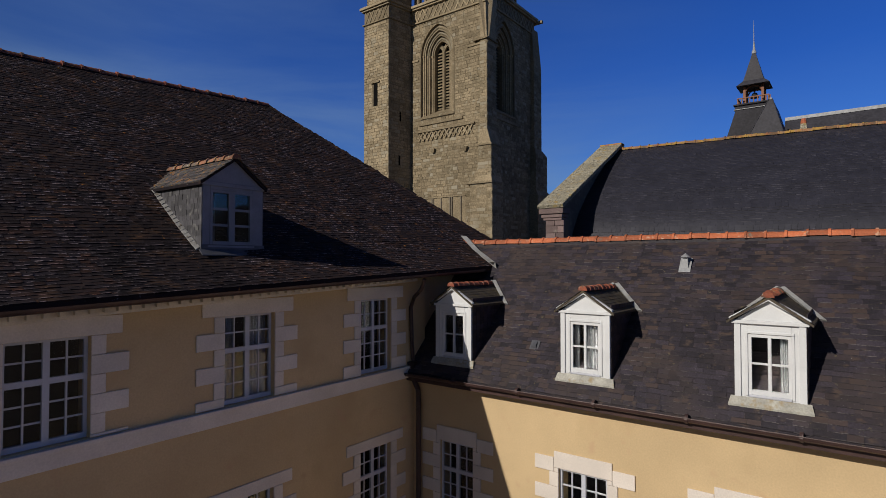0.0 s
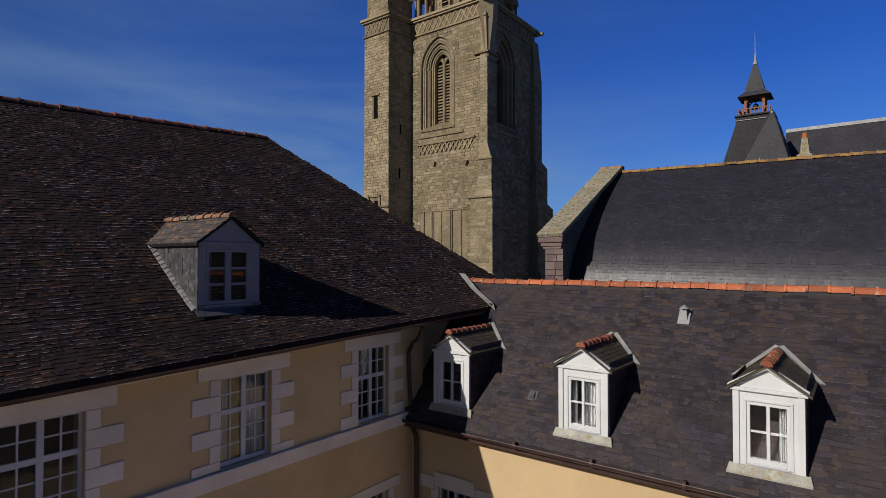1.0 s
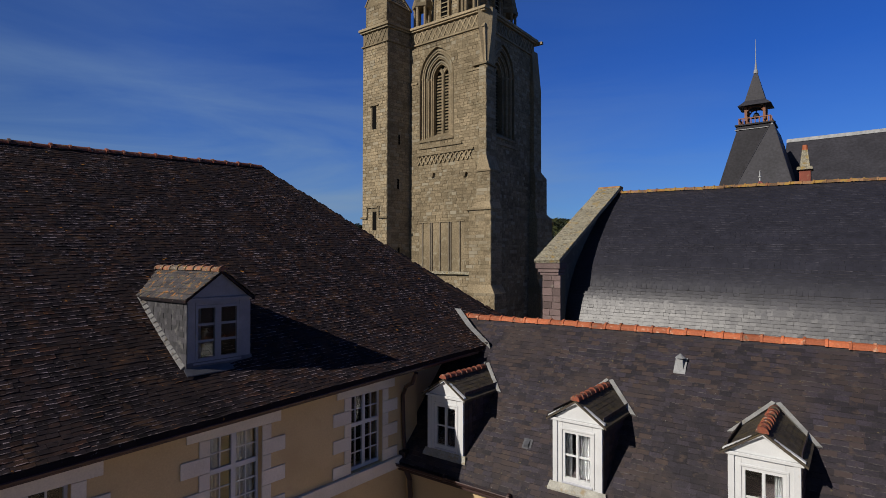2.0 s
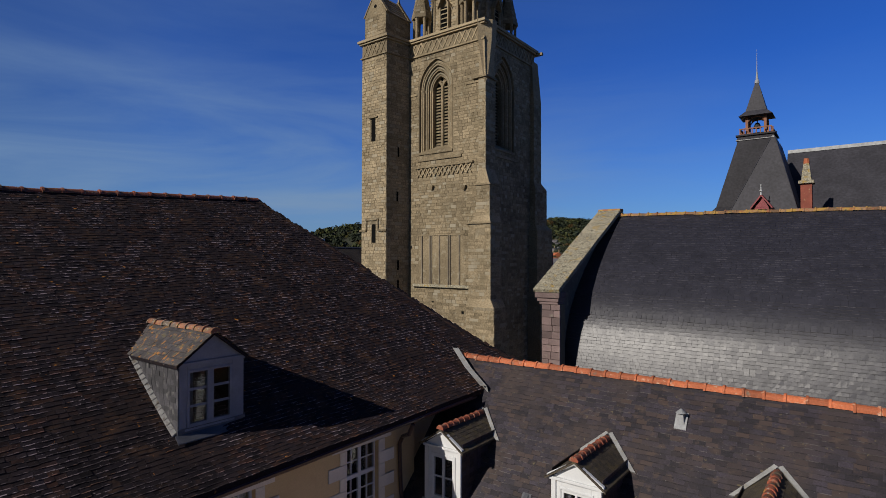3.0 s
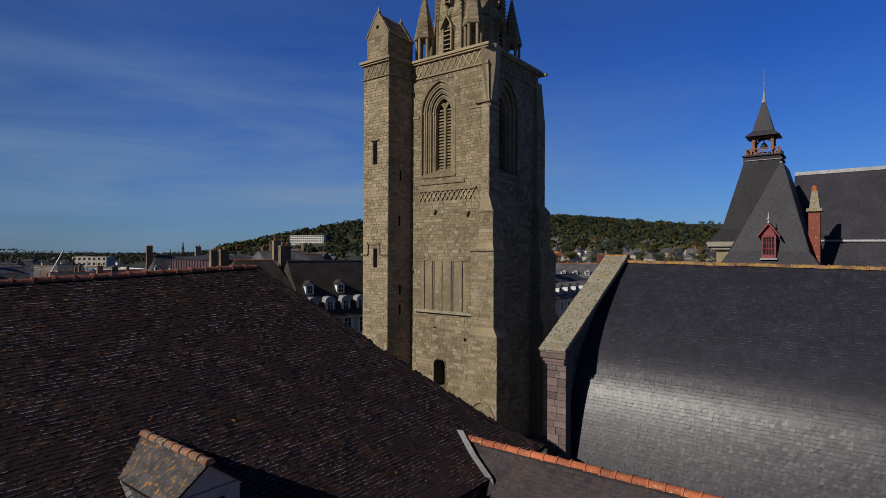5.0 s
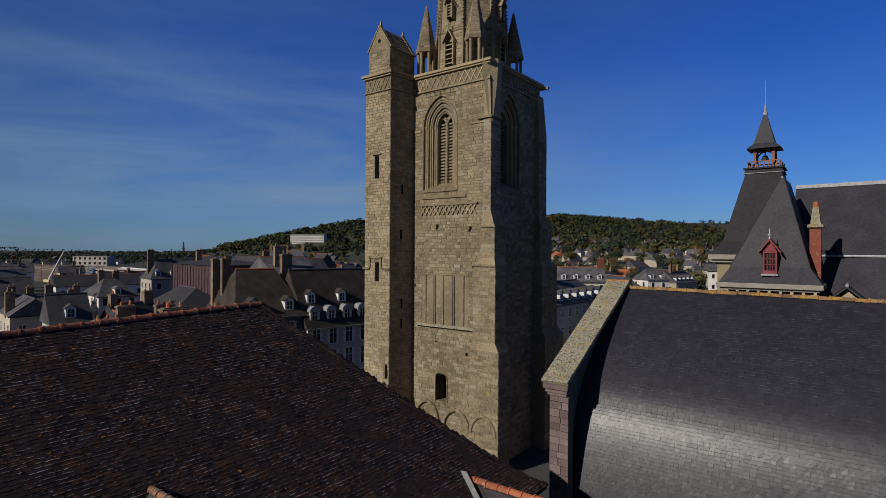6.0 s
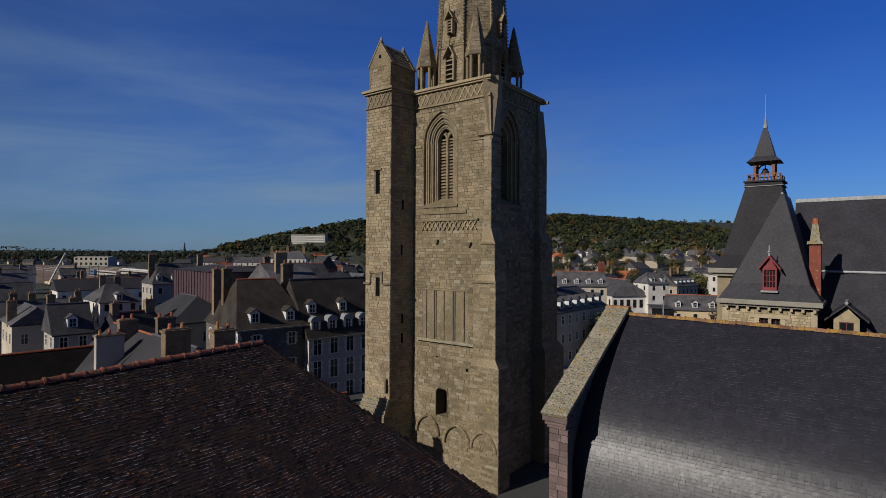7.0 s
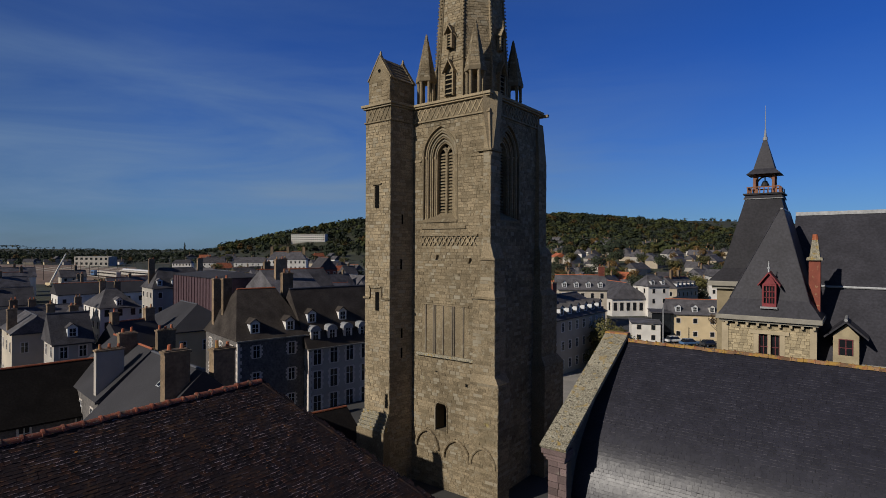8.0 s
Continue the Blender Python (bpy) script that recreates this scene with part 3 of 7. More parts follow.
PIECES.append(("dentil", wing_l, [Matrix.Translation(askew((LX + 0.16, -3.0 + 0.22 * i, 9.61 + 0.0427 * (0.22 * i - 5.0)))) for i in range(70)], dent))



def quoin(parent, axis, at, out, a0, a1, z0, z1):
    t = 0.035
    if axis == "x":
        g = G().box(at + out * 0.002, a0 + 0.004, z0 + 0.004, at + out * t, a1 - 0.004, z1 - 0.004)
    else:
        g = G().box(a0 + 0.004, at + out * 0.002, z0 + 0.004, a1 - 0.004, at + out * t, z1 - 0.004)
    part("quoin", g, M_TRIM, parent, bevel=0.008)


def surround(parent, axis, at, out, a0, a1, z0, z1, top, ears=0.5):
    """Toothed stone round an opening: a lintel and long and short jamb stones."""
    quoin(parent, axis, at, out, a0 - ears, a1 + ears, z1, top)
    z, k = z1, 0
    if ears < 0.3:
        for b, c in ((a0 - 0.62, a0 - ears), (a1 + ears, a1 + 0.62)):
            quoin(parent, axis, at, out, b, c, z1 - 0.1, z1 + 0.24)
        for b, c in ((a0 - ears, a0), (a1, a1 + ears)):
            quoin(parent, axis, at, out, b, c, z1 - 0.1, z1)
        z = z1 - 0.1
    while z > z0 + 0.02:
        b = max(z - 0.335, z0)
        w = 0.62 if k % 2 else 0.24
        quoin(parent, axis, at, out, a0 - w, a0, b, z)
        quoin(parent, axis, at, out, a1, a1 + w, b, z)
        z, k = b, k + 1


for i, (a, b) in enumerate(WIN_L):
    surround(wing_l, "x", LX, 1, a, b, 7.52, WIN_TOP[a], WIN_TOP[a] + 0.33)
    surround(wing_l, "x", LX, 1, a, b, 3.6, 5.5, 5.78)
    casement(wing_l, "x", LX, a, b, 7.52, WIN_TOP[a], 2, 3, 1, depth=0.30, curtain=[(0.04, 0.3), (0.6, 0.96)] if i == 2 else None)
    casement(wing_l, "x", LX, a, b, 3.6, 5.5, 2, 3, 1, depth=0.30)
ASKEW.clear()

# roof deck, hip end and far slope
y0, y1, yh = -10.0, 12.45, 17.6
e0, e1, r0, r1, hc = eave_at(y0), eave_at(yh), ridge_at(y0), ridge_at(y1), eave_at(yh)
far0, far1 = Vector((-27.6, y0, 9.4)), Vector((-26.6, yh + 0.2, 10.3))
g = G()
lo_ = Vector((0, 0, -0.12))
for (da, za), (db, zb) in zip(LPROF, LPROF[1:]):
    ha, hb = slope_at(yh - 5.15 * da / 8.68, da), slope_at(yh - 5.15 * db / 8.68, db)
    g.poly(slope_at(y0, da), ha, hb, slope_at(y0, db)).poly(ha, far1, hb).poly(slope_at(y0, da), slope_at(y0, db), far0)
g.poly(r0, r1, far1, far0)
g.poly(e0 + lo_, hc + lo_, far1 + lo_, far0 + lo_)
g.poly(e0, e0 + lo_, hc + lo_, hc).poly(hc, hc + lo_, far1 + lo_, far1).poly(far1, far1 + lo_, far0 + lo_, far0).poly(far0, far0 + lo_, e0 + lo_, e0)
roof_l = part("roof", g, M_SLATE_OLD, wing_l, "old slates with orange lichen and moss")
rg = random.Random(3)
hip_hi = lambda v: 15.62 - 5.15 * v / LARC[-1]
far_roof = slate_roof(roof_l, LE, LAU, LU, LN, LARC[-1], lambda v: -6.0, hip_hi, 0.112, 0.165, 0.21, M_SLATE_OLD, rg, lift=0.018, edge=M_SLATE_EDGE, lip=0.022,
                      near=lambda u, v: 2.0 < u < 4.2 and v < 2.3, curve=left_slope)
keep_slates(roof_l, LE, LAU, LU, LN, far_roof, 0.165, 0.21, M_SLATE_OLD, 0.018, M_SLATE_EDGE, 0.022)
ridge_tiles(roof_l, ridge_at(-6.0) + Vector((0, 0, -0.045)), ridge_at(12.5) + Vector((0, 0, -0.045)), 0.13, 0.47, M_TERRA_DORMER, rg)
# hip covered with cut slates
g = G()
for i in range(44):
    p = slope_at(yh - 5.15 * (1 - i / 44), 8.68 * (1 - i / 44))
    q = slope_at(yh - 5.15 * max(0, 1 - (i + 1.15) / 44), 8.68 * max(0, 1 - (i + 1.15) / 44))
    side = Vector((0.45, 0.85, 0)).normalized()
    g.poly(p - side * 0.09 + LN * 0.02, q - side * 0.09 + LN * 0.035, q + LN * 0.06, p + LN * 0.045)
    g.poly(p + LN * 0.045, q + LN * 0.06, q + side * 0.12 - Vector((0, 0, 0.06)), p + side * 0.12 - Vector((0, 0, 0.07)))
tagged(part("hip_covering", g, M_SLATE_OLD, roof_l), kind="stuff")
# gutter and fascia
g = G()
for k in range(15):
    a, b = eave_at(-8 + k * 1.5), eave_at(-8 + (k + 1) * 1.5)
    if b.y > 14.0:
        b = eave_at(13.9)
    for i in range(6):
        t0, t1 = math.pi * (1 + i / 6), math.pi * (1 + (i + 1) / 6)
        f = lambda p, t: p + Vector((0.08 + 0.09 * math.cos(t), 0, -0.06 + 0.09 * math.sin(t)))
        g.poly(f(a, t0), f(b, t0), f(b, t1), f(a, t1))
part("gutter", g, M_GUTTER, wing_l, "dark brown metal gutter", smooth=False)
g = G()
a, b = eave_at(-9), eave_at(13.9)
g.prism([a + Vector((-0.01, 0, -0.01)), a + Vector((-0.01, 0, -0.09)), Vector((a.x - 0.62, a.y, a.z - 0.11)), Vector((a.x - 0.62, a.y, a.z - 0.02))], b - a)
part("fascia", g, M_GUTTER, wing_l)
# corner downpipe with its swan neck and hopper
px, py = -9.98, 11.85
g = G().sweep([(-9.12, 11.3, 10.05), (-9.3, 11.35, 9.75), (px + 0.25, 11.6, 9.55), (px, py - 0.1, 9.25), (px, py - 0.05, 8.2), (px, py, 7.75)], 0.055)
g.frustum(px - 0.1, py - 0.12, px + 0.1, py + 0.1, 7.4, px - 0.14, py - 0.16, px + 0.14, py + 0.14, 7.72)
g.sweep([(px, py, 7.4), (px + 0.03, py, 7.2), (px + 0.18, py + 0.0, 6.95), (px + 0.2, py, 6.5), (px + 0.2, py, 0.2)], 0.07)
part("downpipe", g, M_GUTTER, wing_l, "dark brown downpipe with swan neck")


def left_dormer():
    """Slate-hung dormer with a painted front."""
    fx, a0, a1, z0, ze, za = -10.82, 6.05, 7.5, 10.58, 12.2, 12.73
    rz = lambda x: 10.05 + sag(-9.47 - x)
    mid = (a0 + a1) / 2
    g = holed(G(), "x", fx, -0.12, a0, a1, z0, ze, [(6.22, 7.22, 10.86, 12.04)])
    g.prism([(fx, a0, ze), (fx, a1, ze), (fx, mid, za)], (-0.12, 0, 0))
    d = part("dormer", g, M_GREY_PAINT, wing_l, "painted dormer front with slated cheeks and lichened roof", bevel=0.01)
    part("frieze", G().box(fx + 0.03, a0 - 0.02, 12.12, fx + 0.002, a1 + 0.02, 12.2).box(fx + 0.025, 6.17, 10.82, fx + 0.002, 7.27, 10.86), M_GREY_PAINT, d)
    for y in (a0, a1):
        s = 1 if y == a1 else -1
        c = G().prism([(fx - 0.02, y - s * 0.05, z0), (fx - 0.02, y - s * 0.05, ze), (-13.3, y - s * 0.05, ze)], (0, s * 0.05, 0))
        part("cheek", c, M_CHEEK, d, "grey slate hanging")
        c, rc = G(), random.Random(21)
        for r in range(13):
            zz = z0 + 0.02 + r * 0.114
            xe = fx - 0.02 - max(0.0, zz - 10.68) / 0.72
            xx = fx + (0.07 if r % 2 else 0.0)
            while xx > xe - 0.1:
                wd = rc.uniform(0.13, 0.18)
                c.box(min(xx, fx) - 0.004, y + s * 0.004, zz, max(xx - wd, xe - 0.12), y + s * (0.012 + 0.008 * rc.random()), zz + 0.118)
                xx -= wd + 0.005
        tagged(part("cheek_covering", c, M_CHEEK, d), kind="stuff")
        for i in range(16):
            q = i / 16
            x = fx - 0.05 - q * 1.95
            z = rz(x) + 0.02
            part("soaker", G().hexa([(x, y + s * 0.01, z), (x - 0.128, y + s * 0.01, z + 0.075), (x - 0.128, y + s * 0.10, z + 0.05), (x, y + s * 0.10, z - 0.025),
                     (x, y + s * 0.01, z + 0.05), (x - 0.128, y + s * 0.01, z + 0.12), (x - 0.128, y + s * 0.10, z + 0.07), (x, y + s * 0.10, z - 0.005)]), M_SOAKER, d)
    part("apron", G().box(fx + 0.02, a0 - 0.03, 10.58, fx + 0.003, a1 + 0.03, 10.88).prism([(fx + 0.02, a0 - 0.08, rz(fx) + 0.03), (fx + 0.02, a1 + 0.08, rz(fx) + 0.03), (fx + 0.2, a1 + 0.1, rz(fx + 0.2) + 0.03), (fx + 0.2, a0 - 0.1, rz(fx + 0.2) + 0.03)], (0.0, 0, 0.02)), M_LEAD_DARK, d, "dark lead apron")
    rr = random.Random(8)
    for s, y in ((-1, a0 - 0.09), (1, a1 + 0.06)):
        zb = ze - 0.03
        p = [Vector((fx + 0.08, y, zb)), Vector((-13.35, y, zb)), Vector((-14.0, mid, za + 0.05)), Vector((fx + 0.08, mid, za + 0.05))]
        part("dormer_roof", G().prism(p, (0, 0, -0.06)), M_SLATE_OLD, d)
        sl = G()
        upv = (p[3] - p[0])
        nn = (p[1] - p[0]).cross(upv).normalized()
        nn = nn if nn.z > 0 else -nn
        for r in range(6):
            x = fx + 0.1
            while x > -13.2 - 0.12 * r:
                w = rr.uniform(0.17, 0.22)
                base = Vector((x, y, zb)) + upv * (r / 6.0)
                t = upv / 6.0 * 1.25
                li = nn * (0.02 * rr.uniform(0.7, 1.5))
                sl.poly(base + li, base + Vector((-w + 0.008, 0, 0)) + li, base + Vector((-w + 0.008, 0, 0)) + t + nn * 0.006, base + t + nn * 0.006)
                sl.poly(base, base + Vector((-w + 0.008, 0, 0)), base + Vector((-w + 0.008, 0, 0)) + li, base + li)
                x -= w
        tagged(part("dormer_covering", sl, M_DORMER_SLATE, d, "slates patched with orange lichen"), kind="stuff")
    ridge_tiles(d, (fx + 0.1, mid, za + 0.03), (-13.9, mid, za + 0.03), 0.10, 0.34, M_DORMER_RIDGE, rr)
    casement(d, "x", fx, 6.22, 7.22, 10.86, 12.04, 0, 3, 1, M_GREY_PAINT, cols=1, mb=0.026, mw=0.07, depth=0.10, hollow=(0.08, 0.05, 0.9), curtain=[(0.05, 0.2)])


M_DORMER_RIDGE = material("lichen_spotted_ridge_tile", (0.24, 0.10, 0.055), 0.9, spots=[((0.13, 0.105, 0.085), 5, 0.47, 0.60), ((0.36, 0.24, 0.08), 9, 0.55, 0.66), ((0.36, 0.33, 0.27), 17, 0.60, 0.68)], obj=0.35, grain=0.3)
M_DORMER_SLATE = material("lichen_patched_slate", (0.055, 0.050, 0.055), 0.7, spots=[((0.11, 0.10, 0.09), 7, 0.55, 0.70), ((0.36, 0.16, 0.035), 8.0, 0.58, 0.64), ((0.30, 0.20, 0.06), 19, 0.62, 0.68), ((0.12, 0.10, 0.05), 7, 0.6, 0.75)], island=0.35, grain=0.3, bump=0.5)
left_dormer()

# ---- right wing: lower range with pedimented dormers ----
RE = Vector((-12.0, 11.65, 7.45))
RA = Vector((1, 0, 0))
RU = Vector((0, 3.55, 3.65)).normalized()
RN = RA.cross(RU)
RV = Vector((0, 3.55, 3.65)).length
wing_r = thing("abbey_range", "sunlit ochre range with slate roof, terracotta ridge and white dormers", "building", (0, 14.0, 0), local=False)
WIN_R = [(-9.12, -8.05), (-5.63, -4.47), (-2.18, -1.0), (1.40, 2.58)]
RWY = 12.0
holes = []
for a, b in WIN_R:
    holes.append((a, b, 3.75, 5.67))
part("wall", holed(G(), "y", RWY, 0.5, -10.13, 16.0, 0, 7.325, holes), M_PLASTER, wing_r, "sunlit ochre lime render", weld=True)
part("wall", G().box(15.5, 12.5, 0, 16.0, 17.9, 7.2), M_PLASTER, wing_r)
part("wall", G().box(LX, 17.9, 0, 16.0, 18.4, 7.2), M_PLASTER, wing_r)
for a, b in WIN_R:
    surround(wing_r, "y", RWY, -1, a, b, 3.75, 5.67, 6.06, ears=0.12)
    casement(wing_r, "y", RWY, a, b, 3.75, 5.67, 2, 3, -1, depth=0.2)
g = G()
X0, X1 = -12.0, 16.3
g.poly((X0, 11.65, 7.45), (X1, 11.65, 7.45), (X1, 15.2, 11.1), (X0, 15.2, 11.1)).poly((X0, 15.2, 11.1), (X1, 15.2, 11.1), (X1, 18.35, 7.45), (X0, 18.35, 7.45))
g.poly((X0, 11.65, 7.33), (X1, 11.65, 7.33), (X1, 18.35, 7.33), (X0, 18.35, 7.33)).poly((X1, 11.65, 7.45), (X1, 18.35, 7.45), (X1, 15.2, 11.1)).poly((X0, 11.65, 7.45), (X0, 15.2, 11.1), (X0, 18.35, 7.45))
g.poly((X0, 11.65, 7.33), (X1, 11.65, 7.33), (X1, 11.65, 7.45), (X0, 11.65, 7.45)).poly((X0, 18.35, 7.33), (X1, 18.35, 7.33), (X1, 18.35, 7.45), (X0, 18.35, 7.45))
roof_r = part("roof", g, M_SLATE_MID, wing_r, "purple-grey slates with brown weathering")
rg = random.Random(5)
sing = slate_roof(roof_r, RE, RA, RU, RN, RV - 0.02, lambda v: 1.0, lambda v: 28.0, 0.128, 0.26, 0.24, M_SLATE_MID, rg, lift=0.011, edge=M_EDGE_MID,
                  near=lambda u, v: 8.6 < u < 10.0 and v < 3.0 or 12.0 < u < 13.0)
keep_slates(roof_r, RE, RA, RU, RN, sing, 0.26, 0.24, M_SLATE_MID, 0.011, M_EDGE_MID)
ridge_tiles(roof_r, (-10.55, 15.2, 11.1), (16.3, 15.2, 11.1), 0.135, 0.42, M_TERRA, rg)
part("mortar_bed", G().box(-10.6, 15.1, 11.0, 16.2, 15.3, 11.1), M_SLATE_MID, roof_r)
# gutter
g = G()
for k in range(14):
    a, b = -10.3 + k * 1.9, -10.3 + (k + 1) * 1.9
    for i in range(6):
        t0, t1 = math.pi * (1 + i / 6), math.pi * (1 + (i + 1) / 6)
        f = lambda x, t: (x, 11.58 + 0.085 * math.cos(t), 7.42 + 0.085 * math.sin(t))
        g.poly(f(a, t0), f(b, t0), f(b, t1), f(a, t1))
    g.tube((a - 0.03, 11.58, 7.41), (a + 0.03, 11.58, 7.41), 0.094, n=12)
g.tube((-10.3, 11.5, 7.435), (16.2, 11.5, 7.435), 0.014, n=6)
g.box(-10.3, 11.67, 7.21, 16.2, 11.99, 7.32)
part("gutter", g, M_GUTTER, wing_r, "brown metal gutter with joints")
# flashing where the two roofs meet
fl = [Vector((-10.55, 15.1, 11.36)), Vector((-9.80, 14.72, 10.88)), Vector((-8.98, 14.36, 10.48))]
g = G()
for a, b in zip(fl, fl[1:]):
    g.poly(a + Vector((-0.02, -0.1, 0.04)), b + Vector((-0.02, -0.1, 0.04)), b + Vector((0.16, 0.0, 0.02)), a + Vector((0.16, 0.0, 0.02)))
    g.poly(a + Vector((0.16, 0, 0.02)), b + Vector((0.16, 0, 0.02)), b + Vector((0.2, 0.02, -0.18)), a + Vector((0.2, 0.02, -0.18)))
part("flashing", g, M_ZINC_PALE, wing_r, "pale zinc flashing")


def roof_point(x, z):
    return Vector((x, 11.65 + (z - 7.45) / 1.048, z))


def right_dormer(cx, with_curtain, seed):
    """White dormer with a pediment, slated cheeks, small tiled roof and zinc back flashing."""
    fy, hw, z0, ze, za = 12.0, 0.59, 7.86, 9.38, 9.80
    rr = random.Random(seed)
    o = (cx - 0.355, cx + 0.355, 7.97, 9.12)
    g = holed(G(), "y", fy, 0.12, cx - hw, cx + hw, z0, ze, [o])
    g.prism([(cx - hw, fy, ze), (cx + hw, fy, ze), (cx, fy, za - 0.03)], (0, 0.12, 0))
    d = part("dormer", g, M_WHITE, wing_r, "white painted dormer with pediment and slated cheeks", bevel=0.008)
    t = G()
    t.box(cx - hw - 0.05, fy - 0.06, ze - 0.06, cx + hw + 0.05, fy - 0.002, ze + 0.005)
    for s in (-1, 1):
        t.prism([(cx + s * (hw + 0.08), fy - 0.10, ze - 0.02), (cx + s * (hw + 0.08), fy - 0.10, ze + 0.06), (cx, fy - 0.10, za + 0.06), (cx, fy - 0.10, za - 0.03)], (0, 0.098, 0))
    part("pediment", t, M_WHITE, d, bevel=0.008)
    t = G()
    for s in (-1, 1):
        t.box(cx + s * hw, fy - 0.035, z0 + 0.05, cx + s * (hw - 0.11), fy - 0.002, ze - 0.06)
        t.box(cx + s * 0.36, fy - 0.022, 7.94, cx + s * 0.405, fy - 0.002, 9.13)
    t.box(cx - 0.405, fy - 0.022, 9.132, cx + 0.405, fy - 0.003, 9.18)
    part("architrave", t, M_WHITE, d, bevel=0.006)
    part("sill", G().box(cx - 0.355, fy - 0.03, 7.92, cx + 0.355, fy - 0.002, 7.968), M_WHITE_BLUE, d, bevel=0.01)
    part("apron", G().hexa([(cx - 0.70, fy - 0.11, z0 - 0.13), (cx + 0.70, fy - 0.11, z0 - 0.13), (cx + 0.66, fy - 0.03, z0 - 0.02), (cx - 0.66, fy - 0.03, z0 - 0.02),
                            (cx - 0.70, fy - 0.11, z0 - 0.09), (cx + 0.70, fy - 0.11, z0 - 0.09), (cx + 0.66, fy - 0.03, z0 + 0.06), (cx - 0.66, fy - 0.03, z0 + 0.06)]), M_APRON, d, "buff weathered lead apron")
    yb = 11.65 + (ze - 7.45) / 1.048
    for s in (-1, 1):
        x = cx + s * hw
        part("cheek", G().prism([(x - s * 0.06, fy + 0.12, z0), (x - s * 0.06, fy + 0.12, ze), (x - s * 0.06, yb + 0.05, ze)], (s * 0.058, 0, 0)), M_SLATE_MID, d, "dark slate cheek")
        c = G()
        for r in range(14):
            zz = z0 + 0.03 + r * 0.118
            ye = 11.65 + (zz - 7.45) / 1.048
            yy = fy + 0.02
            while yy < ye:
                c.box(x + s * 0.004, yy, zz, x + s * (0.012 + 0.006 * (r % 2)), min(yy + 0.17, ye + 0.1), zz + 0.122)
                yy += 0.18
        tagged(part("cheek_covering", c, M_SLATE_MID, d), kind="stuff")
    ybr = 11.65 + (za - 7.45) / 1.048 + 0.05
    for s in (-1, 1):
        xe = cx + s * (hw + 0.12)
        p = [Vector((xe, fy - 0.12, ze - 0.01)), Vector((xe, yb + 0.06, ze - 0.01)), Vector((cx, ybr, za + 0.06)), Vector((cx, fy - 0.12, za + 0.06))]
        part("dormer_roof", G().prism(p, (0, 0, -0.05)), M_DORMER_OLD, d)
        sl = G()
        upv = p[3] - p[0]
        nn = upv.cross(Vector((0, 1, 0))).normalized()
        nn = nn if nn.z > 0 else -nn
        for r in range(8):
            y = fy - 0.14
            while y < yb + 0.044 * r:
                w = rr.uniform(0.15, 0.2)
                b = Vector((xe, y, ze - 0.01)) + upv * (r / 8)
                tt = upv / 8 * 1.3
                li = nn * 0.011 * rr.uniform(0.8, 1.5)
                e = Vector((0, w - 0.008, 0))
                sl.poly(b + li, b + e + li, b + e + tt + nn * 0.006, b + tt + nn * 0.006)
                sl.poly(b, b + e, b + e + li, b + li)
                y += w
        tagged(part("dormer_covering", sl, M_DORMER_OLD, d, "mossy brown slates"), kind="stuff")
        f = G()
        q0, q1 = roof_point(xe + s * 0.02, ze - 0.06) + RN * 0.03, roof_point(cx, za + 0.12) + RN * 0.03
        w0, w1 = Vector((s * 0.12, 0, 0)), Vector((s * 0.08, 0, 0)) + RU * 0.06
        f.hexa([q0 - RN * 0.04, q0 + w0 - RN * 0.04, q1 + w1 - RN * 0.04, q1 - RN * 0.04, q0 + RN * 0.03, q0 + w0, q1 + w1, q1 + RN * 0.03])
        part("flashing", f, M_ZINC_PALE, d, "pale zinc valley flashing")
    ridge_tiles(d, (cx, fy - 0.14, za + 0.05), (cx, ybr - 0.1, za + 0.05), 0.095, 0.24, M_TERRA_DORMER, rr)
    casement(d, "y", fy, *o, 0, 2, -1, M_WHITE, cols=1, mw=0.028, mb=0.019, depth=0.12, curtain=with_curtain, hollow=(0.1, 0.05, 0.75))


M_APRON = material("weathered_apron", (0.33, 0.32, 0.28), 0.7, grain=0.15, stain=0.25, stain_scale=4, spots=[((0.28, 0.22, 0.13), 7, 0.55, 0.7)])
M_DORMER_OLD = material("mossy_slate", (0.06, 0.047, 0.033), 0.8, spots=[((0.085, 0.065, 0.03), 5, 0.5, 0.65), ((0.14, 0.12, 0.09), 9, 0.62, 0.75)], island=0.3, grain=0.3, bump=0.5)
right_dormer(-8.68, None, 11)
right_dormer(-4.97, [(0.5, 0.98), (0.02, 0.2)], 12)
right_dormer(-1.32, [(0.72, 0.98)], 13)
right_dormer(2.35, None, 14)


# roof vent pipe with its cowl
p = roof_point(-3.37, 10.42)
vent = thing("roof_vent", "grey zinc vent pipe with pointed cowl on the slates", "vent", p - Vector((0, 0, 0.05)))
vent.scale = (0.85, 0.85, 0.85)
part("pipe", G().frustum(-0.10, -0.10, 0.10, 0.12, -0.1, -0.075, -0.075, 0.075, 0.075, 0.26), M_LEAD, vent)
part("cowl", G().tube((0, 0, 0.30), (0, 0, 0.42), 0.15, 0.012, 12).tube((0, 0, 0.25), (0, 0, 0.302), 0.06, 0.06, 8), M_LEAD, vent)
part("base_flashing", G().hexa([p2 for p2 in [(-0.16, -0.16, -0.13), (0.16, -0.16, -0.13), (0.16, 0.16, 0.25), (-0.16, 0.16, 0.25), (-0.16, -0.16, -0.10), (0.16, -0.16, -0.10), (0.16, 0.16, 0.28), (-0.16, 0.16, 0.28)]]), M_LEAD, vent)
p = roof_point(-6.53, 8.40)
vent2 = thing("slate_vent", "small grey metal slate vent on the roof", "vent", p)
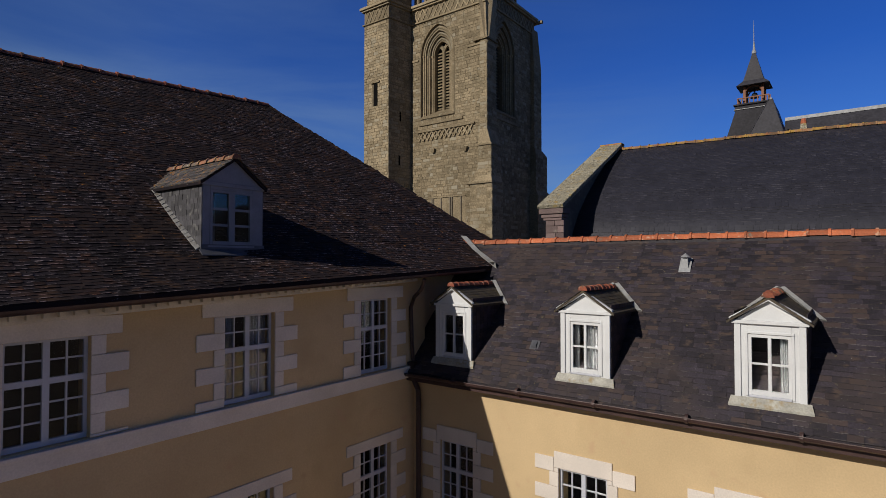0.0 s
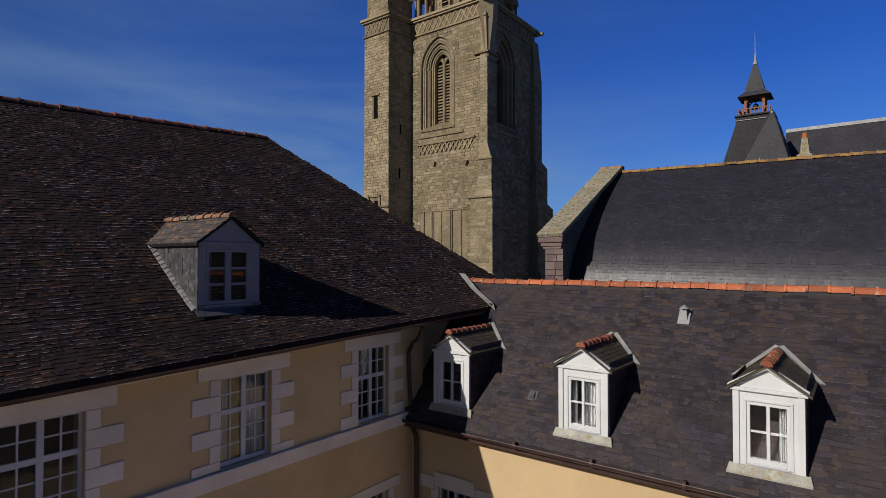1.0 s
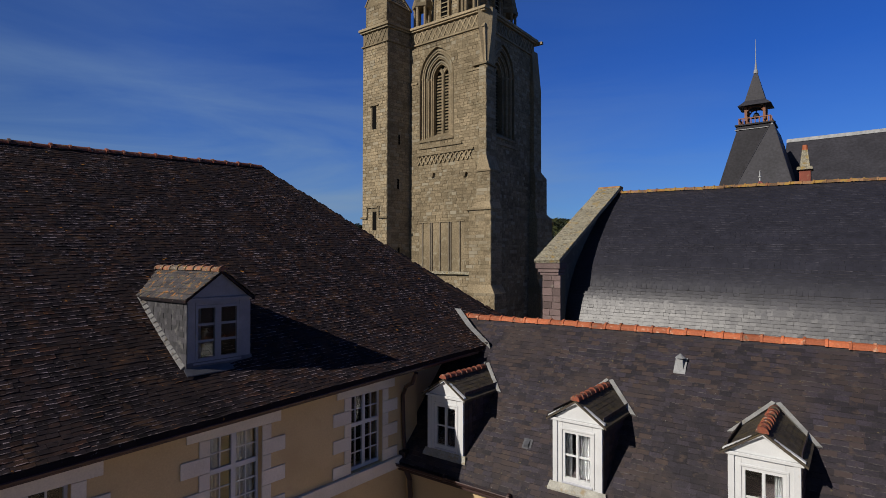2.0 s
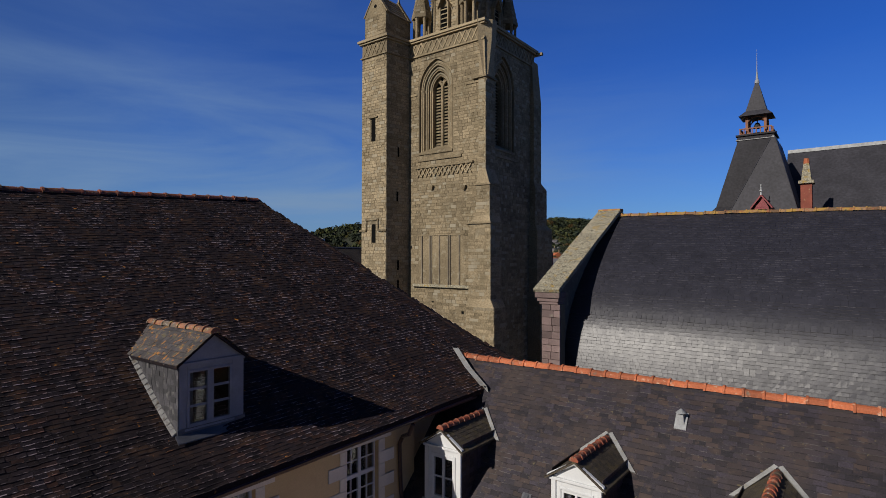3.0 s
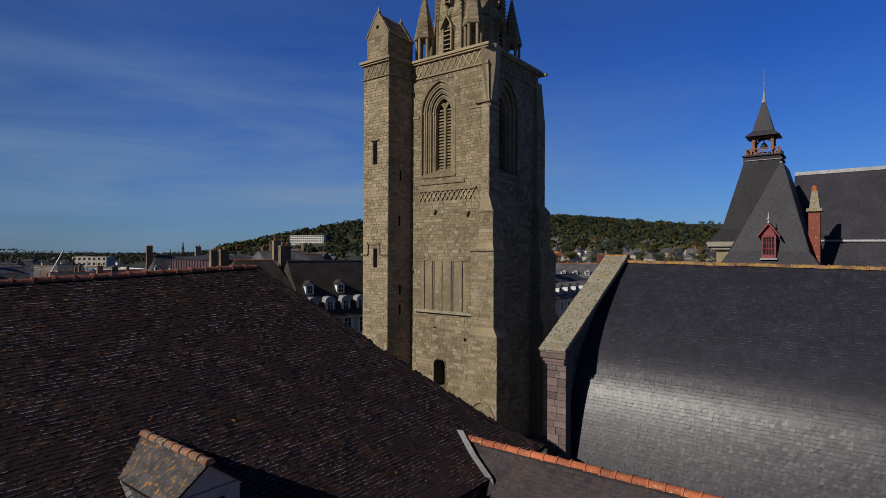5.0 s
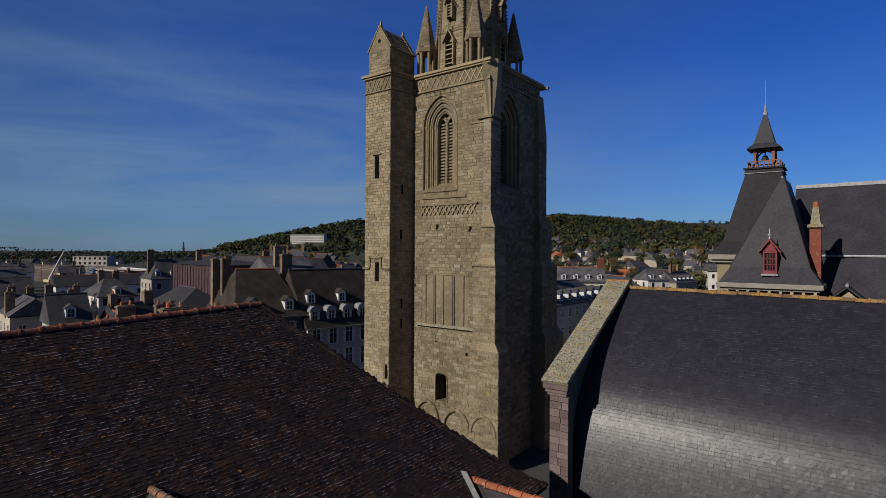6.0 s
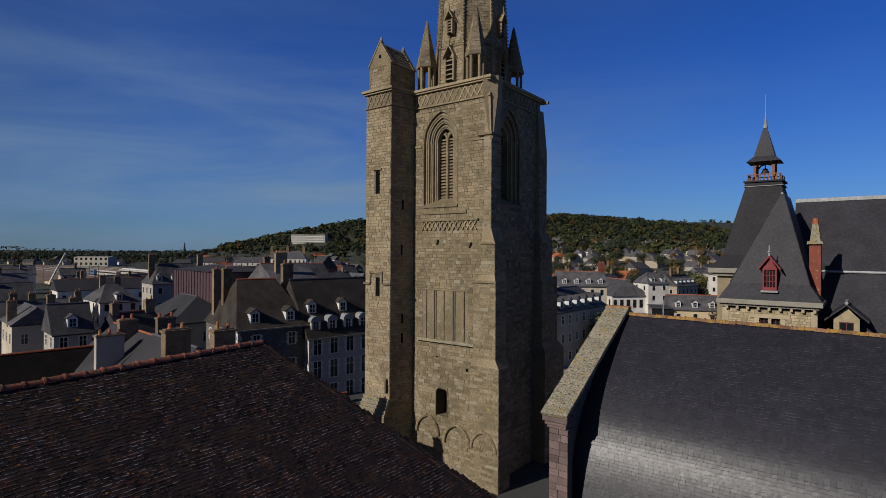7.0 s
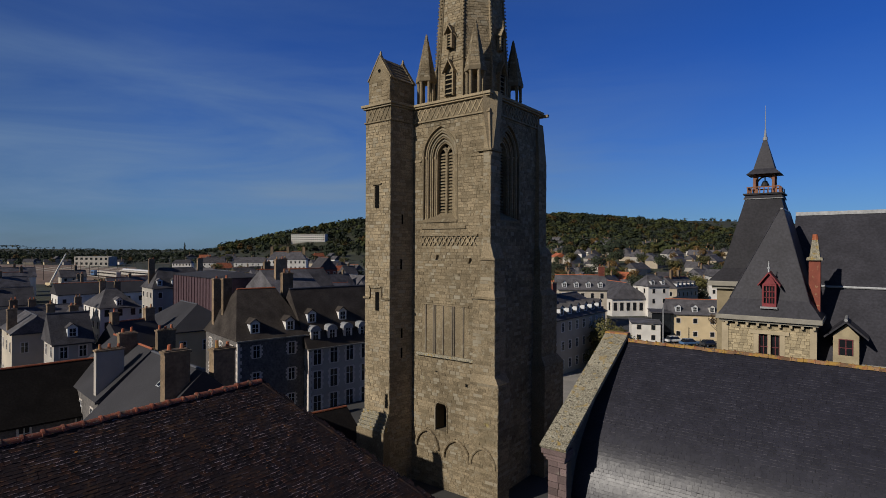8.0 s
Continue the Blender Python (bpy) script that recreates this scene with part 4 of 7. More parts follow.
vent2.scale = (0.6, 0.6, 0.6)
part("hood", G().hexa([(-0.12, -0.14, -0.10), (0.12, -0.14, -0.10), (0.12, 0.08, 0.12), (-0.12, 0.08, 0.12), (-0.10, -0.15, 0.0), (0.10, -0.15, 0.0), (0.09, 0.09, 0.17), (-0.09, 0.09, 0.17)]), M_LEAD_DARK, vent2)
part("flange", G().hexa([(-0.2, -0.2, -0.22), (0.2, -0.2, -0.22), (0.2, 0.12, 0.165), (-0.2, 0.12, 0.165), (-0.2, -0.2, -0.20), (0.2, -0.2, -0.20), (0.2, 0.12, 0.185), (-0.2, 0.12, 0.185)]), M_LEAD_DARK, vent2)



# ---- great hall roof with its gable parapet ----
hall = thing("great_roof_building", "long hall with dark smooth slate roof and stone gable", "building", (4.0, 29.5, 0), local=False)
HA = Vector((1.0, 0.036, -0.016)).normalized()
# hull-shaped slope: gentle near the ridge, steep at the eave, as (y, z) from the eave up
HPROF = [(22.5, 6.9), (22.72, 8.2), (22.92, 9.2), (23.12, 10.1), (23.36, 11.0), (23.72, 11.85), (24.36, 12.75), (25.4, 13.75), (26.65, 14.75), (28.0, 15.72), (29.35, 16.6)]
HLEN = [0.0]
for (ya, za), (yb_, zb_) in zip(HPROF, HPROF[1:]):
    HLEN.append(HLEN[-1] + math.hypot(yb_ - ya, zb_ - za))


def hull(v):
    """The place, the upward direction and the normal of the slope at v metres up from its eave."""
    for k in range(len(HPROF) - 1):
        if v <= HLEN[k + 1] or k == len(HPROF) - 2:
            t = (v - HLEN[k]) / (HLEN[k + 1] - HLEN[k])
            (ya, za), (yb_, zb_) = HPROF[k], HPROF[k + 1]
            q = Vector((0, yb_ - ya, zb_ - za)).normalized()
            if 0 < k < len(HPROF) - 2:
                prev, nxt = HPROF[k - 1], HPROF[k + 2]
                q0 = Vector((0, yb_ - prev[0], zb_ - prev[1])).normalized()
                q1 = Vector((0, nxt[0] - ya, nxt[1] - za)).normalized()
                q = q0.lerp(q1, t).normalized()
            return Vector((-10.4, ya + (yb_ - ya) * t, za + (zb_ - za) * t)), q, HA.cross(q).normalized()


L = 40.0
part("wall", G().box(-10.2, 21.9, 0, 29.2, 22.4, 7.4).box(-10.2, 36.3, 0, 29.2, 36.8, 7.0).box(28.7, 22.4, 0, 29.2, 36.3, 7.0), M_HALL, hall)
g = G()
hp = [Vector((-10.4, y, z)) for y, z in HPROF]
hb = [Vector((-10.4, 58.7 - y, z)) for y, z in HPROF[:-1]][::-1]
ring0 = hp + hb
for a, b in zip(ring0, ring0[1:]):
    g.poly(a, a + HA * L, b + HA * L, b)
g.poly(*ring0)
g.poly(*[p + HA * L for p in ring0])
roof_h = part("roof", g, M_UNDER, hall, "dark smooth slates on a hull-shaped slope, gleaming low down")
rg = random.Random(9)
sing = slate_roof(roof_h, None, HA, None, None, HLEN[-1] - 0.05, lambda v: 0.0, lambda v: 27.0, 0.142, 0.205, 0.25, M_SLATE_NEW, rg, lift=0.013, near=lambda u, v: 1.0 < u < 8.0 and 3.0 < v < 5.0, curve=hull, edge=M_EDGE_NEW, lip=0.012, cup=(0.6, 1.45), lap=0.005)
keep_slates(roof_h, None, HA, None, None, sing, 0.205, 0.25, M_SLATE_NEW, 0.013, M_EDGE_NEW, 0.012, 0.005)
ridge_tiles(roof_h, hp[-1] + Vector((0, 0, -0.03)), hp[-1] + HA * 34 + Vector((0, 0, -0.03)), 0.14, 0.45, M_RIDGE_H, rg)

# gable wall, coping and kneeler pier
gx0, gx1 = -11.0, -10.38
g = G()
g.prism([(gx0, 22.3, 0), (gx0, 36.8, 0), (gx0, 36.8, 13.0), (gx0, 29.45, 16.72), (gx0, 22.3, 13.0)], (gx1 - gx0, 0, 0))
gable = part("gable", g, M_STONE_DARK, hall, "stone gable parapet")
g = G()
ca, cb = Vector((0, 21.85, 12.86)), Vector((0, 29.45, 16.78))
n = 9
for i in range(n):
    p, q = ca.lerp(cb, i / n), ca.lerp(cb, (i + 1) / n)
    up = Vector((0, -0.46, 0.89)) * 0.17
    j = 0.012 * ((i * 7) % 3)
    part("coping_stone", G().hexa([Vector((-11.22, p.y, p.z)), Vector((-9.98, p.y, p.z)), Vector((-9.98, q.y - 0.02, q.z - 0.01)), Vector((-11.22, q.y - 0.02, q.z - 0.01)),
                                   Vector((-11.20, p.y, p.z)) + up * (1 + j), Vector((-10.0, p.y, p.z)) + up * (1 + j), Vector((-10.0, q.y - 0.02, q.z - 0.01)) + up * (1 + j), Vector((-11.20, q.y - 0.02, q.z - 0.01)) + up * (1 + j)]),
         M_COPING, gable, bevel=0.02)
part("coping_stone", G().hexa([(-11.2, 29.47, 16.74), (-10.0, 29.47, 16.74), (-10.0, 36.9, 12.95), (-11.2, 36.9, 12.95), (-11.2, 29.47, 16.94), (-10.0, 29.47, 16.94), (-10.0, 36.9, 13.15), (-11.2, 36.9, 13.15)]), M_COPING, gable)
part("finial_tile", G().box(-11.22, 29.3, 16.83, -10.0, 29.8, 16.98), M_TERRA_OLD, gable, "orange lichened cap stone", bevel=0.03)
part("kneeler", G().box(-11.18, 21.88, 12.62, -10.02, 22.6, 12.88).box(-11.1, 21.95, 12.46, -10.1, 22.6, 12.62).box(-11.02, 22.0, 12.34, -10.14, 22.6, 12.46), M_PIER, gable, "moulded stone kneeler", bevel=0.03)
pier = part("pier", G().box(-10.88, 22.12, 0, -10.1, 22.6, 12.34), M_MORTAR, gable)
rr = random.Random(21)
bm0 = G().box(-0.5, -0.06, 0, 0.5, 0.06, 1).data("stone_block")
bm0.materials.append(M_PIER)
z, k = 5.0, 0
mats = []
while z < 12.2:
    h = min(rr.uniform(0.26, 0.38), 12.34 - z)
    cut = [-10.92, -10.92 + rr.uniform(0.3, 0.55), -10.06]
    for a, b in zip(cut, cut[1:]):
        mats.append(Matrix.Translation(((a + b) / 2, 22.11 - rr.uniform(0, 0.02), z + 0.012)) @ Matrix.Diagonal((b - a - 0.02, 1, h - 0.022, 1)))
    z += h
PIECES.append(("stone_block", pier, mats, bm0))


# ---- stone courses ----
def ashlar(o, along, n, width, z0, z1, rng, holes=(), h=(0.22, 0.34), ln=(0.3, 0.8), proud=0.025, gap=0.010):
    """Blocks in courses on a wall face; o is the face's lower corner, along its direction, n its outward normal. Gives verts and faces."""
    verts, faces = [], []
    z = z0
    while z < z1 - 0.05:
        hh = min(rng.uniform(*h), z1 - z)
        u = -rng.uniform(0, 0.3)
        while u < width:
            w = rng.uniform(*ln)
            a, b = max(u, 0) + gap, min(u + w, width) - gap
            u += w
            if b - a < 0.06:
                continue
            cz = z + hh / 2
            cut = False
            for h0, h1, s0, s1 in holes:
                if s0 < cz < s1 and a < h1 and b > h0:
                    if a < h0 - 0.12:
                        b = h0 - 0.005
                    elif b > h1 + 0.12:
                        a = h1 + 0.005
                    else:
                        cut = True
            if cut or b - a < 0.05:
                continue
            d = proud * rng.uniform(0.4, 1.3)
            k = len(verts)
            e = 0.012
            for uu, zz, dd in ((a, z + gap, 0), (b, z + gap, 0), (b, z + hh - gap, 0), (a, z + hh - gap, 0),
                               (a + e, z + gap + e, d), (b - e, z + gap + e, d), (b - e, z + hh - gap - e, d), (a + e, z + hh - gap - e, d)):
                p = o + along * uu + n * dd
                verts.append((p.x, p.y, o.z + zz))
            faces += [tuple(k + i for i in f) for f in ((4, 5, 6, 7), (0, 1, 5, 4), (1, 2, 6, 5), (2, 3, 7, 6), (3, 0, 4, 7))]
        z += hh
    return verts, faces


def clad(parent, faces_in, mat, seed, single=None, **kw):
    """Joined block faces for several wall faces: (origin, along, normal, width, z0, z1, holes)."""
    rng = random.Random(seed)
    V, F = [], []
    for o, along, n, width, z0, z1, holes in faces_in:
        v, f = ashlar(Vector(o), Vector(along), Vector(n), width, z0, z1, rng, holes, **kw)
        b = len(V)
        V += v
        F += [tuple(b + i for i in q) for q in f]
    if single:
        keep, mats, k = [], [], 0
        x0, x1, y, z0, z1 = single
        for k in range(0, len(V), 8):
            a, b = V[k], V[k + 2]
            if len(mats) < 280 and abs(a[1] - y) < 0.01 and abs(b[1] - y) < 0.01 and x0 < a[0] < x1 and z0 < a[2] < z1:
                mats.append(Matrix.Translation(((a[0] + b[0]) / 2, y, (a[2] + b[2]) / 2)) @ Matrix.Diagonal((b[0] - a[0], V[k + 4][1] - y, b[2] - a[2], 1)))
            else:
                keep.append(k)
        F = [tuple(8 * i + j for j in f) for i in range(len(keep)) for f in ((4, 5, 6, 7), (0, 1, 5, 4), (1, 2, 6, 5), (2, 3, 7, 6), (3, 0, 4, 7))]
        V = [V[k + j] for k in keep for j in range(8)]
        unit = raw_mesh("stone_block", [(-0.5, 0, -0.5), (0.5, 0, -0.5), (0.5, 0, 0.5), (-0.5, 0, 0.5), (-0.47, 1, -0.46), (0.47, 1, -0.46), (0.47, 1, 0.46), (-0.47, 1, 0.46)], [(4, 7, 6, 5), (0, 4, 5, 1), (1, 5, 6, 2), (2, 6, 7, 3), (3, 7, 4, 0)], mat)
        PIECES.append(("stone_block", parent, mats, unit))
    shift = ORIGIN.get(parent.name, Vector())
    me = raw_mesh("stone_facing", [(p[0] - shift.x, p[1] - shift.y, p[2] - shift.z) for p in V], F, mat)
    ob = part("stone_facing", me, mat, parent)
    return tagged(ob, kind="stuff")



# ---- bell tower ----
tower = thing("bell_tower", "tall buff stone gothic bell tower with stair turret and spire", "tower", (-29.6, 44.0, 0), local=False)
TX0, TX1, TY0, TY1 = -34.2, -25.1, 39.25, 48.3
# belfry recess openings in front and side
g = G()
BW = (-32.15, -28.30, 23.9, 30.2)
fr_holes = [(BW[0], BW[1], BW[2], 32.4), (-30.6, -29.3, 5.15, 7.7)]
holed(g, "y", TY0, 1.3, TX0, TX1, 0, 34.4, fr_holes)
side_holes = [(40.75, 44.35, 23.9, 32.4)]
holed(g, "x", TX1, -1.3, TY0 + 1.3, TY1, 0, 34.4, side_holes)
g.box(TX0, TY1 - 1.2, 0, TX1 - 1.3, TY1, 34.4).box(TX0, TY0 + 1.3, 0, TX0 + 1.2, TY1 - 1.2, 34.4).box(TX0 + 1.2, TY0 + 1.3, 33.9, TX1 - 1.3, TY1 - 1.2, 34.38)
body = part("body", g, M_MORTAR, tower, "buff stone walls", weld=True)
FR = (1, 0, 0), (0, -1, 0)
SD = (0, 1, 0), (1, 0, 0)
W = TX1 - TX0


def arch_pts(c, hw, spring, rise, n=10):
    """A pointed arch from the left springing over the point to the right one, in (a, z)."""
    r = (hw * hw + rise * rise) / (2 * hw)
    left = []
    for i in range(n + 1):
        t = i / n * math.asin(min(1, rise / r))
        left.append((c - hw + r - r * math.cos(t), spring + r * math.sin(t)))
    return left + [(2 * c - a, z) for a, z in left[-2::-1]]


def arch_holes(c, hw, spring, rise, low):
    """Stepped openings that follow a pointed arch, for the coursed facing round it."""
    out = [(c - hw, c + hw, low, spring)]
    z = spring
    while z < spring + rise:
        inside = [a for a, s in arch_pts(c, hw, spring, rise, 30) if s >= z]
        if not inside:
            break
        out.append((min(inside), max(inside), z, z + 0.15))
        z += 0.15
    return out


def lancet(axis, at, out, c, hw, sill, spring, rise, orders, back, parent):
    """A deep belfry opening: stepped pointed orders with shafts, filling masonry above the arch, louvres and a mullion."""
    def P(a, d, z):
        return (at - out * d, a, z) if axis == "x" else (a, at - out * d, z)
    top = spring + rise
    # spandrel: fills the square head of the opening above the arch
    pts = arch_pts(c, hw, spring, rise)
    g = G()
    ztop = top + 0.45
    for (a0, s0), (a1, s1) in zip(pts, pts[1:]):
        g.hexa([P(a0, 0, s0), P(a1, 0, s1), P(a1, 1.3, s1), P(a0, 1.3, s0), P(a0, 0, ztop), P(a1, 0, ztop), P(a1, 1.3, ztop), P(a0, 1.3, ztop)])
    part("spandrel", g, M_STONE, parent, weld=True)
    for k in range(orders):
        d0 = 0.10 + k * (back - 0.25) / orders
        w = hw - 0.06 - k * (hw * 0.52) / orders
        w2 = hw - 0.06 - (k + 1) * (hw * 0.52) / orders
        r1, r2 = rise * w / hw, rise * w2 / hw
        g = G()
        o, i2 = arch_pts(c, w + 0.06, spring, r1 + 0.06), arch_pts(c, w2, spring, r2)
        for j in range(len(o) - 1):
            g.hexa([P(*((o[j][0], d0 + 0.12, o[j][1]))), P(i2[j][0], d0 + 0.12, i2[j][1]), P(i2[j + 1][0], d0 + 0.12, i2[j + 1][1]), P(o[j + 1][0], d0 + 0.12, o[j + 1][1]),
                    P(o[j][0], d0 + 0.5, o[j][1]), P(i2[j][0], d0 + 0.5, i2[j][1]), P(i2[j + 1][0], d0 + 0.5, i2[j + 1][1]), P(o[j + 1][0], d0 + 0.5, o[j + 1][1])])
            g.tube(P((o[j][0] + i2[j][0]) / 2, d0 + 0.1, (o[j][1] + i2[j][1]) / 2), P((o[j + 1][0] + i2[j + 1][0]) / 2, d0 + 0.1, (o[j + 1][1] + i2[j + 1][1]) / 2), 0.085, n=6)
        part("arch_order", g, M_STONE, parent, weld=True)
        for s in (-1, 1):
            g = G()
            a0, a1 = c + s * w2, c + s * (w + 0.06)
            lo, hi = min(a0, a1), max(a0, a1)
            if axis == "x":
                g.box(at - out * (d0 + 0.12), lo, sill, at - out * (d0 + 0.5), hi, spring)
            else:
                g.box(lo, at - out * (d0 + 0.12), sill, hi, at - out * (d0 + 0.5), spring)
            m = (a0 + a1) / 2
            g.tube(P(m, d0 + 0.1, sill + 0.2), P(m, d0 + 0.1, spring - 0.22), 0.085, n=8)
            g.tube(P(m, d0 + 0.1, spring - 0.22), P(m, d0 + 0.1, spring), 0.09, 0.15, n=8)
            g.tube(P(m, d0 + 0.1, sill), P(m, d0 + 0.1, sill + 0.2), 0.14, 0.09, n=8)
            part("shaft", g, M_STONE, parent)
    # tracery plate with two lights and a quatrefoil
    iw = hw * 0.50
    g = G()
    for s in (-1, 1):
        cc = c + s * iw * 0.5
        pts = arch_pts(cc, iw * 0.40, spring + 0.1, iw * 0.66, 6)
        zt = spring + 0.82
        for (a0, s0), (a1, s1) in zip(pts, pts[1:]):
            g.hexa([P(a0, back, s0), P(a1, back, s1), P(a1, back + 0.2, s1), P(a0, back + 0.2, s0), P(a0, back, zt), P(a1, back, zt), P(a1, back + 0.2, zt), P(a0, back + 0.2, zt)])
        g.tube(P(c + s * (iw + 0.02), back + 0.1, sill), P(c + s * (iw + 0.02), back + 0.1, spring + 0.3), 0.1, n=6)
    g.tube(P(c, back + 0.08, sill), P(c, back + 0.08, spring + 0.6), 0.15, n=8)
    zc = spring + 1.12

    def foil(t):  # four lobes
        return iw * (0.30 + 0.10 * abs(math.cos(2 * t)) ** 0.5)
    for i in range(32):
        t0, t1 = 2 * math.pi * i / 32, 2 * math.pi * (i + 1) / 32
        g.tube(P(c + foil(t0) * math.cos(t0), back + 0.08, zc + foil(t0) * math.sin(t0)), P(c + foil(t1) * math.cos(t1), back + 0.08, zc + foil(t1) * math.sin(t1)), 0.075, n=6)
    part("tracery", g, M_STONE, parent)
    nl = 21
    for i in range(nl):
        z = sill + 0.15 + (spring - sill + 0.3) * i / nl
        q = G()
        q.hexa([P(c - iw, back + 0.12, z), P(c + iw, back + 0.12, z), P(c + iw, back + 0.42, z + 0.17), P(c - iw, back + 0.42, z + 0.17),
                P(c - iw, back + 0.12, z + 0.11), P(c + iw, back + 0.12, z + 0.11), P(c + iw, back + 0.42, z + 0.28), P(c - iw, back + 0.42, z + 0.28)])
        part("louvre", q, M_STONE, parent)
    g = G()
    for s in (-1, 1):
        lo, hi = sorted((c + s * iw, c + s * hw))
        if axis == "x":
            g.box(at - out * (back + 0.1), lo, sill, at - out * 1.3, hi, top)
        else:
            g.box(lo, at - out * (back + 0.1), sill, hi, at - out * 1.3, top)
    part("jamb", g, M_STONE, parent)
    # sloping sill
    g = G()
    g.hexa([P(c - hw, -0.12, sill - 0.25), P(c + hw, -0.12, sill - 0.25), P(c + hw, 1.25, sill - 0.25), P(c - hw, 1.25, sill - 0.25),
            P(c - hw, -0.12, sill - 0.1), P(c + hw, -0.12, sill - 0.1), P(c + hw, 1.25, sill + 0.75), P(c - hw, 1.25, sill + 0.75)])
    part("sill", g, M_STONE, parent)
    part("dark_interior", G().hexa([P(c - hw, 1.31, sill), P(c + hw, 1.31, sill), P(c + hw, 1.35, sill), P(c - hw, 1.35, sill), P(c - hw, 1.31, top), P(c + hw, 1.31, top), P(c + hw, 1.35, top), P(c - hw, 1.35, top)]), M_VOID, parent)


bel = part("belfry_window", G().box(BW[0] - 0.12, TY0 - 0.13, 23.15, -27.35, TY0 - 0.03, 23.4), M_STONE, tower, "deep louvred belfry window")
lancet("y", TY0, -1, (BW[0] + BW[1]) / 2, (BW[1] - BW[0]) / 2, 24.0, 29.75, 2.6, 3, 0.95, bel)
bel2 = part("belfry_window", G().box(TX1 + 0.03, 40.4, 23.15, TX1 + 0.13, 45.0, 23.4), M_STONE, tower, "deep louvred belfry window in shade")
lancet("x", TX1, 1, 42.55, 1.8, 24.0, 29.75, 2.6, 3, 0.95, bel2)

clad(body, [((TX0, TY0, 0), *FR, W, 0, 32.95, [(h[0] - TX0, h[1] - TX0, h[2], h[3]) for h in fr_holes[1:] + arch_holes((BW[0] + BW[1]) / 2, (BW[1] - BW[0]) / 2 + 0.04, 29.75, 2.65, 23.9)] + [(2.0, 7.05, 11.95, 16.4)]),
            ((TX1, TY0, 0), *SD, TY1 - TY0, 0, 32.95, [(h[0] - TY0, h[1] - TY0, h[2], h[3]) for h in arch_holes(42.55, 1.84, 29.75, 2.65, 23.9)]),
            ((TX0 + 9.1, TY1, 0), (-1, 0, 0), (0, 1, 0), W, 10, 34.0, [])], M_STONE, 31, single=(-28.3, -26.0, TY0, 17.0, 33.0))

# corner buttresses with weathered offsets
st = [(-26.55, -23.75, 38.75, 0.0, 10.2), (-26.35, -24.15, 38.85, 10.9, 17.2), (-25.65, -24.3, 38.95, 17.9, 20.5), (-25.5, -24.78, 39.08, 21.9, 29.6)]
bt = G()
for i, (x0, x1, y0, z0, z1) in enumerate(st):
    bt.box(x0, y0, z0, x1, 40.6, z1)
    if i < 3:
        n = st[i + 1]
        bt.frustum(x0, y0, x1, 40.6, z1, n[0], n[2], n[1], 40.6, n[3])
    else:
        bt.frustum(x0, y0, x1, 40.6, z1, -25.4, TY0 - 0.05, -24.98, 40.4, 33.2)
corner = part("buttress", bt, M_STONE, tower, "stepped corner buttress", weld=True)
fs = []
for x0, x1, y0, z0, z1 in st:
    fs.append(((x0, y0, 0), *FR, x1 - x0, z0, z1, []))
    fs.append(((x1, y0, 0), *SD, 40.6 - y0, z0, z1, []))
clad(corner, fs, M_STONE, 33, ln=(0.5, 1.2))
for x0, x1, y0, z in ((-26.75, -24.1, 38.75, 17.2), (-25.8, -24.25, 38.9, 20.45), (-26.1, -24.68, 38.98, 29.6)):
    part("offset_moulding", G().box(x0, y0 - 0.05, z, x1 + 0.05, 40.65, z + 0.16), M_STONE, corner)
bt = G()
sb = [(47.0, 51.0, -23.75, 0, 10.4), (47.2, 50.4, -24.2, 11.2, 17.0), (47.4, 49.8, -24.5, 17.5, 21.0), (47.5, 49.0, -24.7, 21.6, 29.6)]
for i, (y0, y1, x1, z0, z1) in enumerate(sb):
    bt.box(-26.0, y0, z0, x1, y1, z1)
    if i < 3:
        n = sb[i + 1]
        bt.frustum(-26.0, y0, x1, y1, z1, -26.0, n[0], n[2], n[1], n[3])
    else:
        bt.frustum(-26.0, y0, x1, y1, z1, -26.0, 47.6, -24.95, 48.75, 33.4)
cb = part("buttress", bt, M_STONE, tower, "stepped corner buttress in shade", weld=True)
clad(cb, [((b[2], b[0], 0), *SD, b[1] - b[0], b[3], b[4], []) for b in sb], M_STONE, 34)

# cornice, lattice frieze and gutter spouts
def lattice(parent, axis, at, out, a0, a1, z0, z1, step, depth=0.045):
    n = max(1, round((a1 - a0) / step))
    s = (a1 - a0) / n
    g = G()
    for i in range(n):
        for k in (0, 1):
            p = (a0 + i * s, z0 if k else z1)
            q = (a0 + (i + 1) * s, z1 if k else z0)
            dx, dz = (q[0] - p[0]), (q[1] - p[1])
            ll = math.hypot(dx, dz)
            nx, nz = -dz / ll * 0.052, dx / ll * 0.052
            c = [(p[0] + nx, p[1] + nz), (q[0] + nx, q[1] + nz), (q[0] - nx, q[1] - nz), (p[0] - nx, p[1] - nz)]
            d = depth + 0.006 * k
            if axis == "y":
                g.prism([(a, at + out * 0.001, z) for a, z in c], (0, out * d, 0))
            else:
                g.prism([(at + out * 0.001, a, z) for a, z in c], (out * d, 0, 0))
    part("lattice_frieze", g, M_STONE, parent, "carved lattice band")


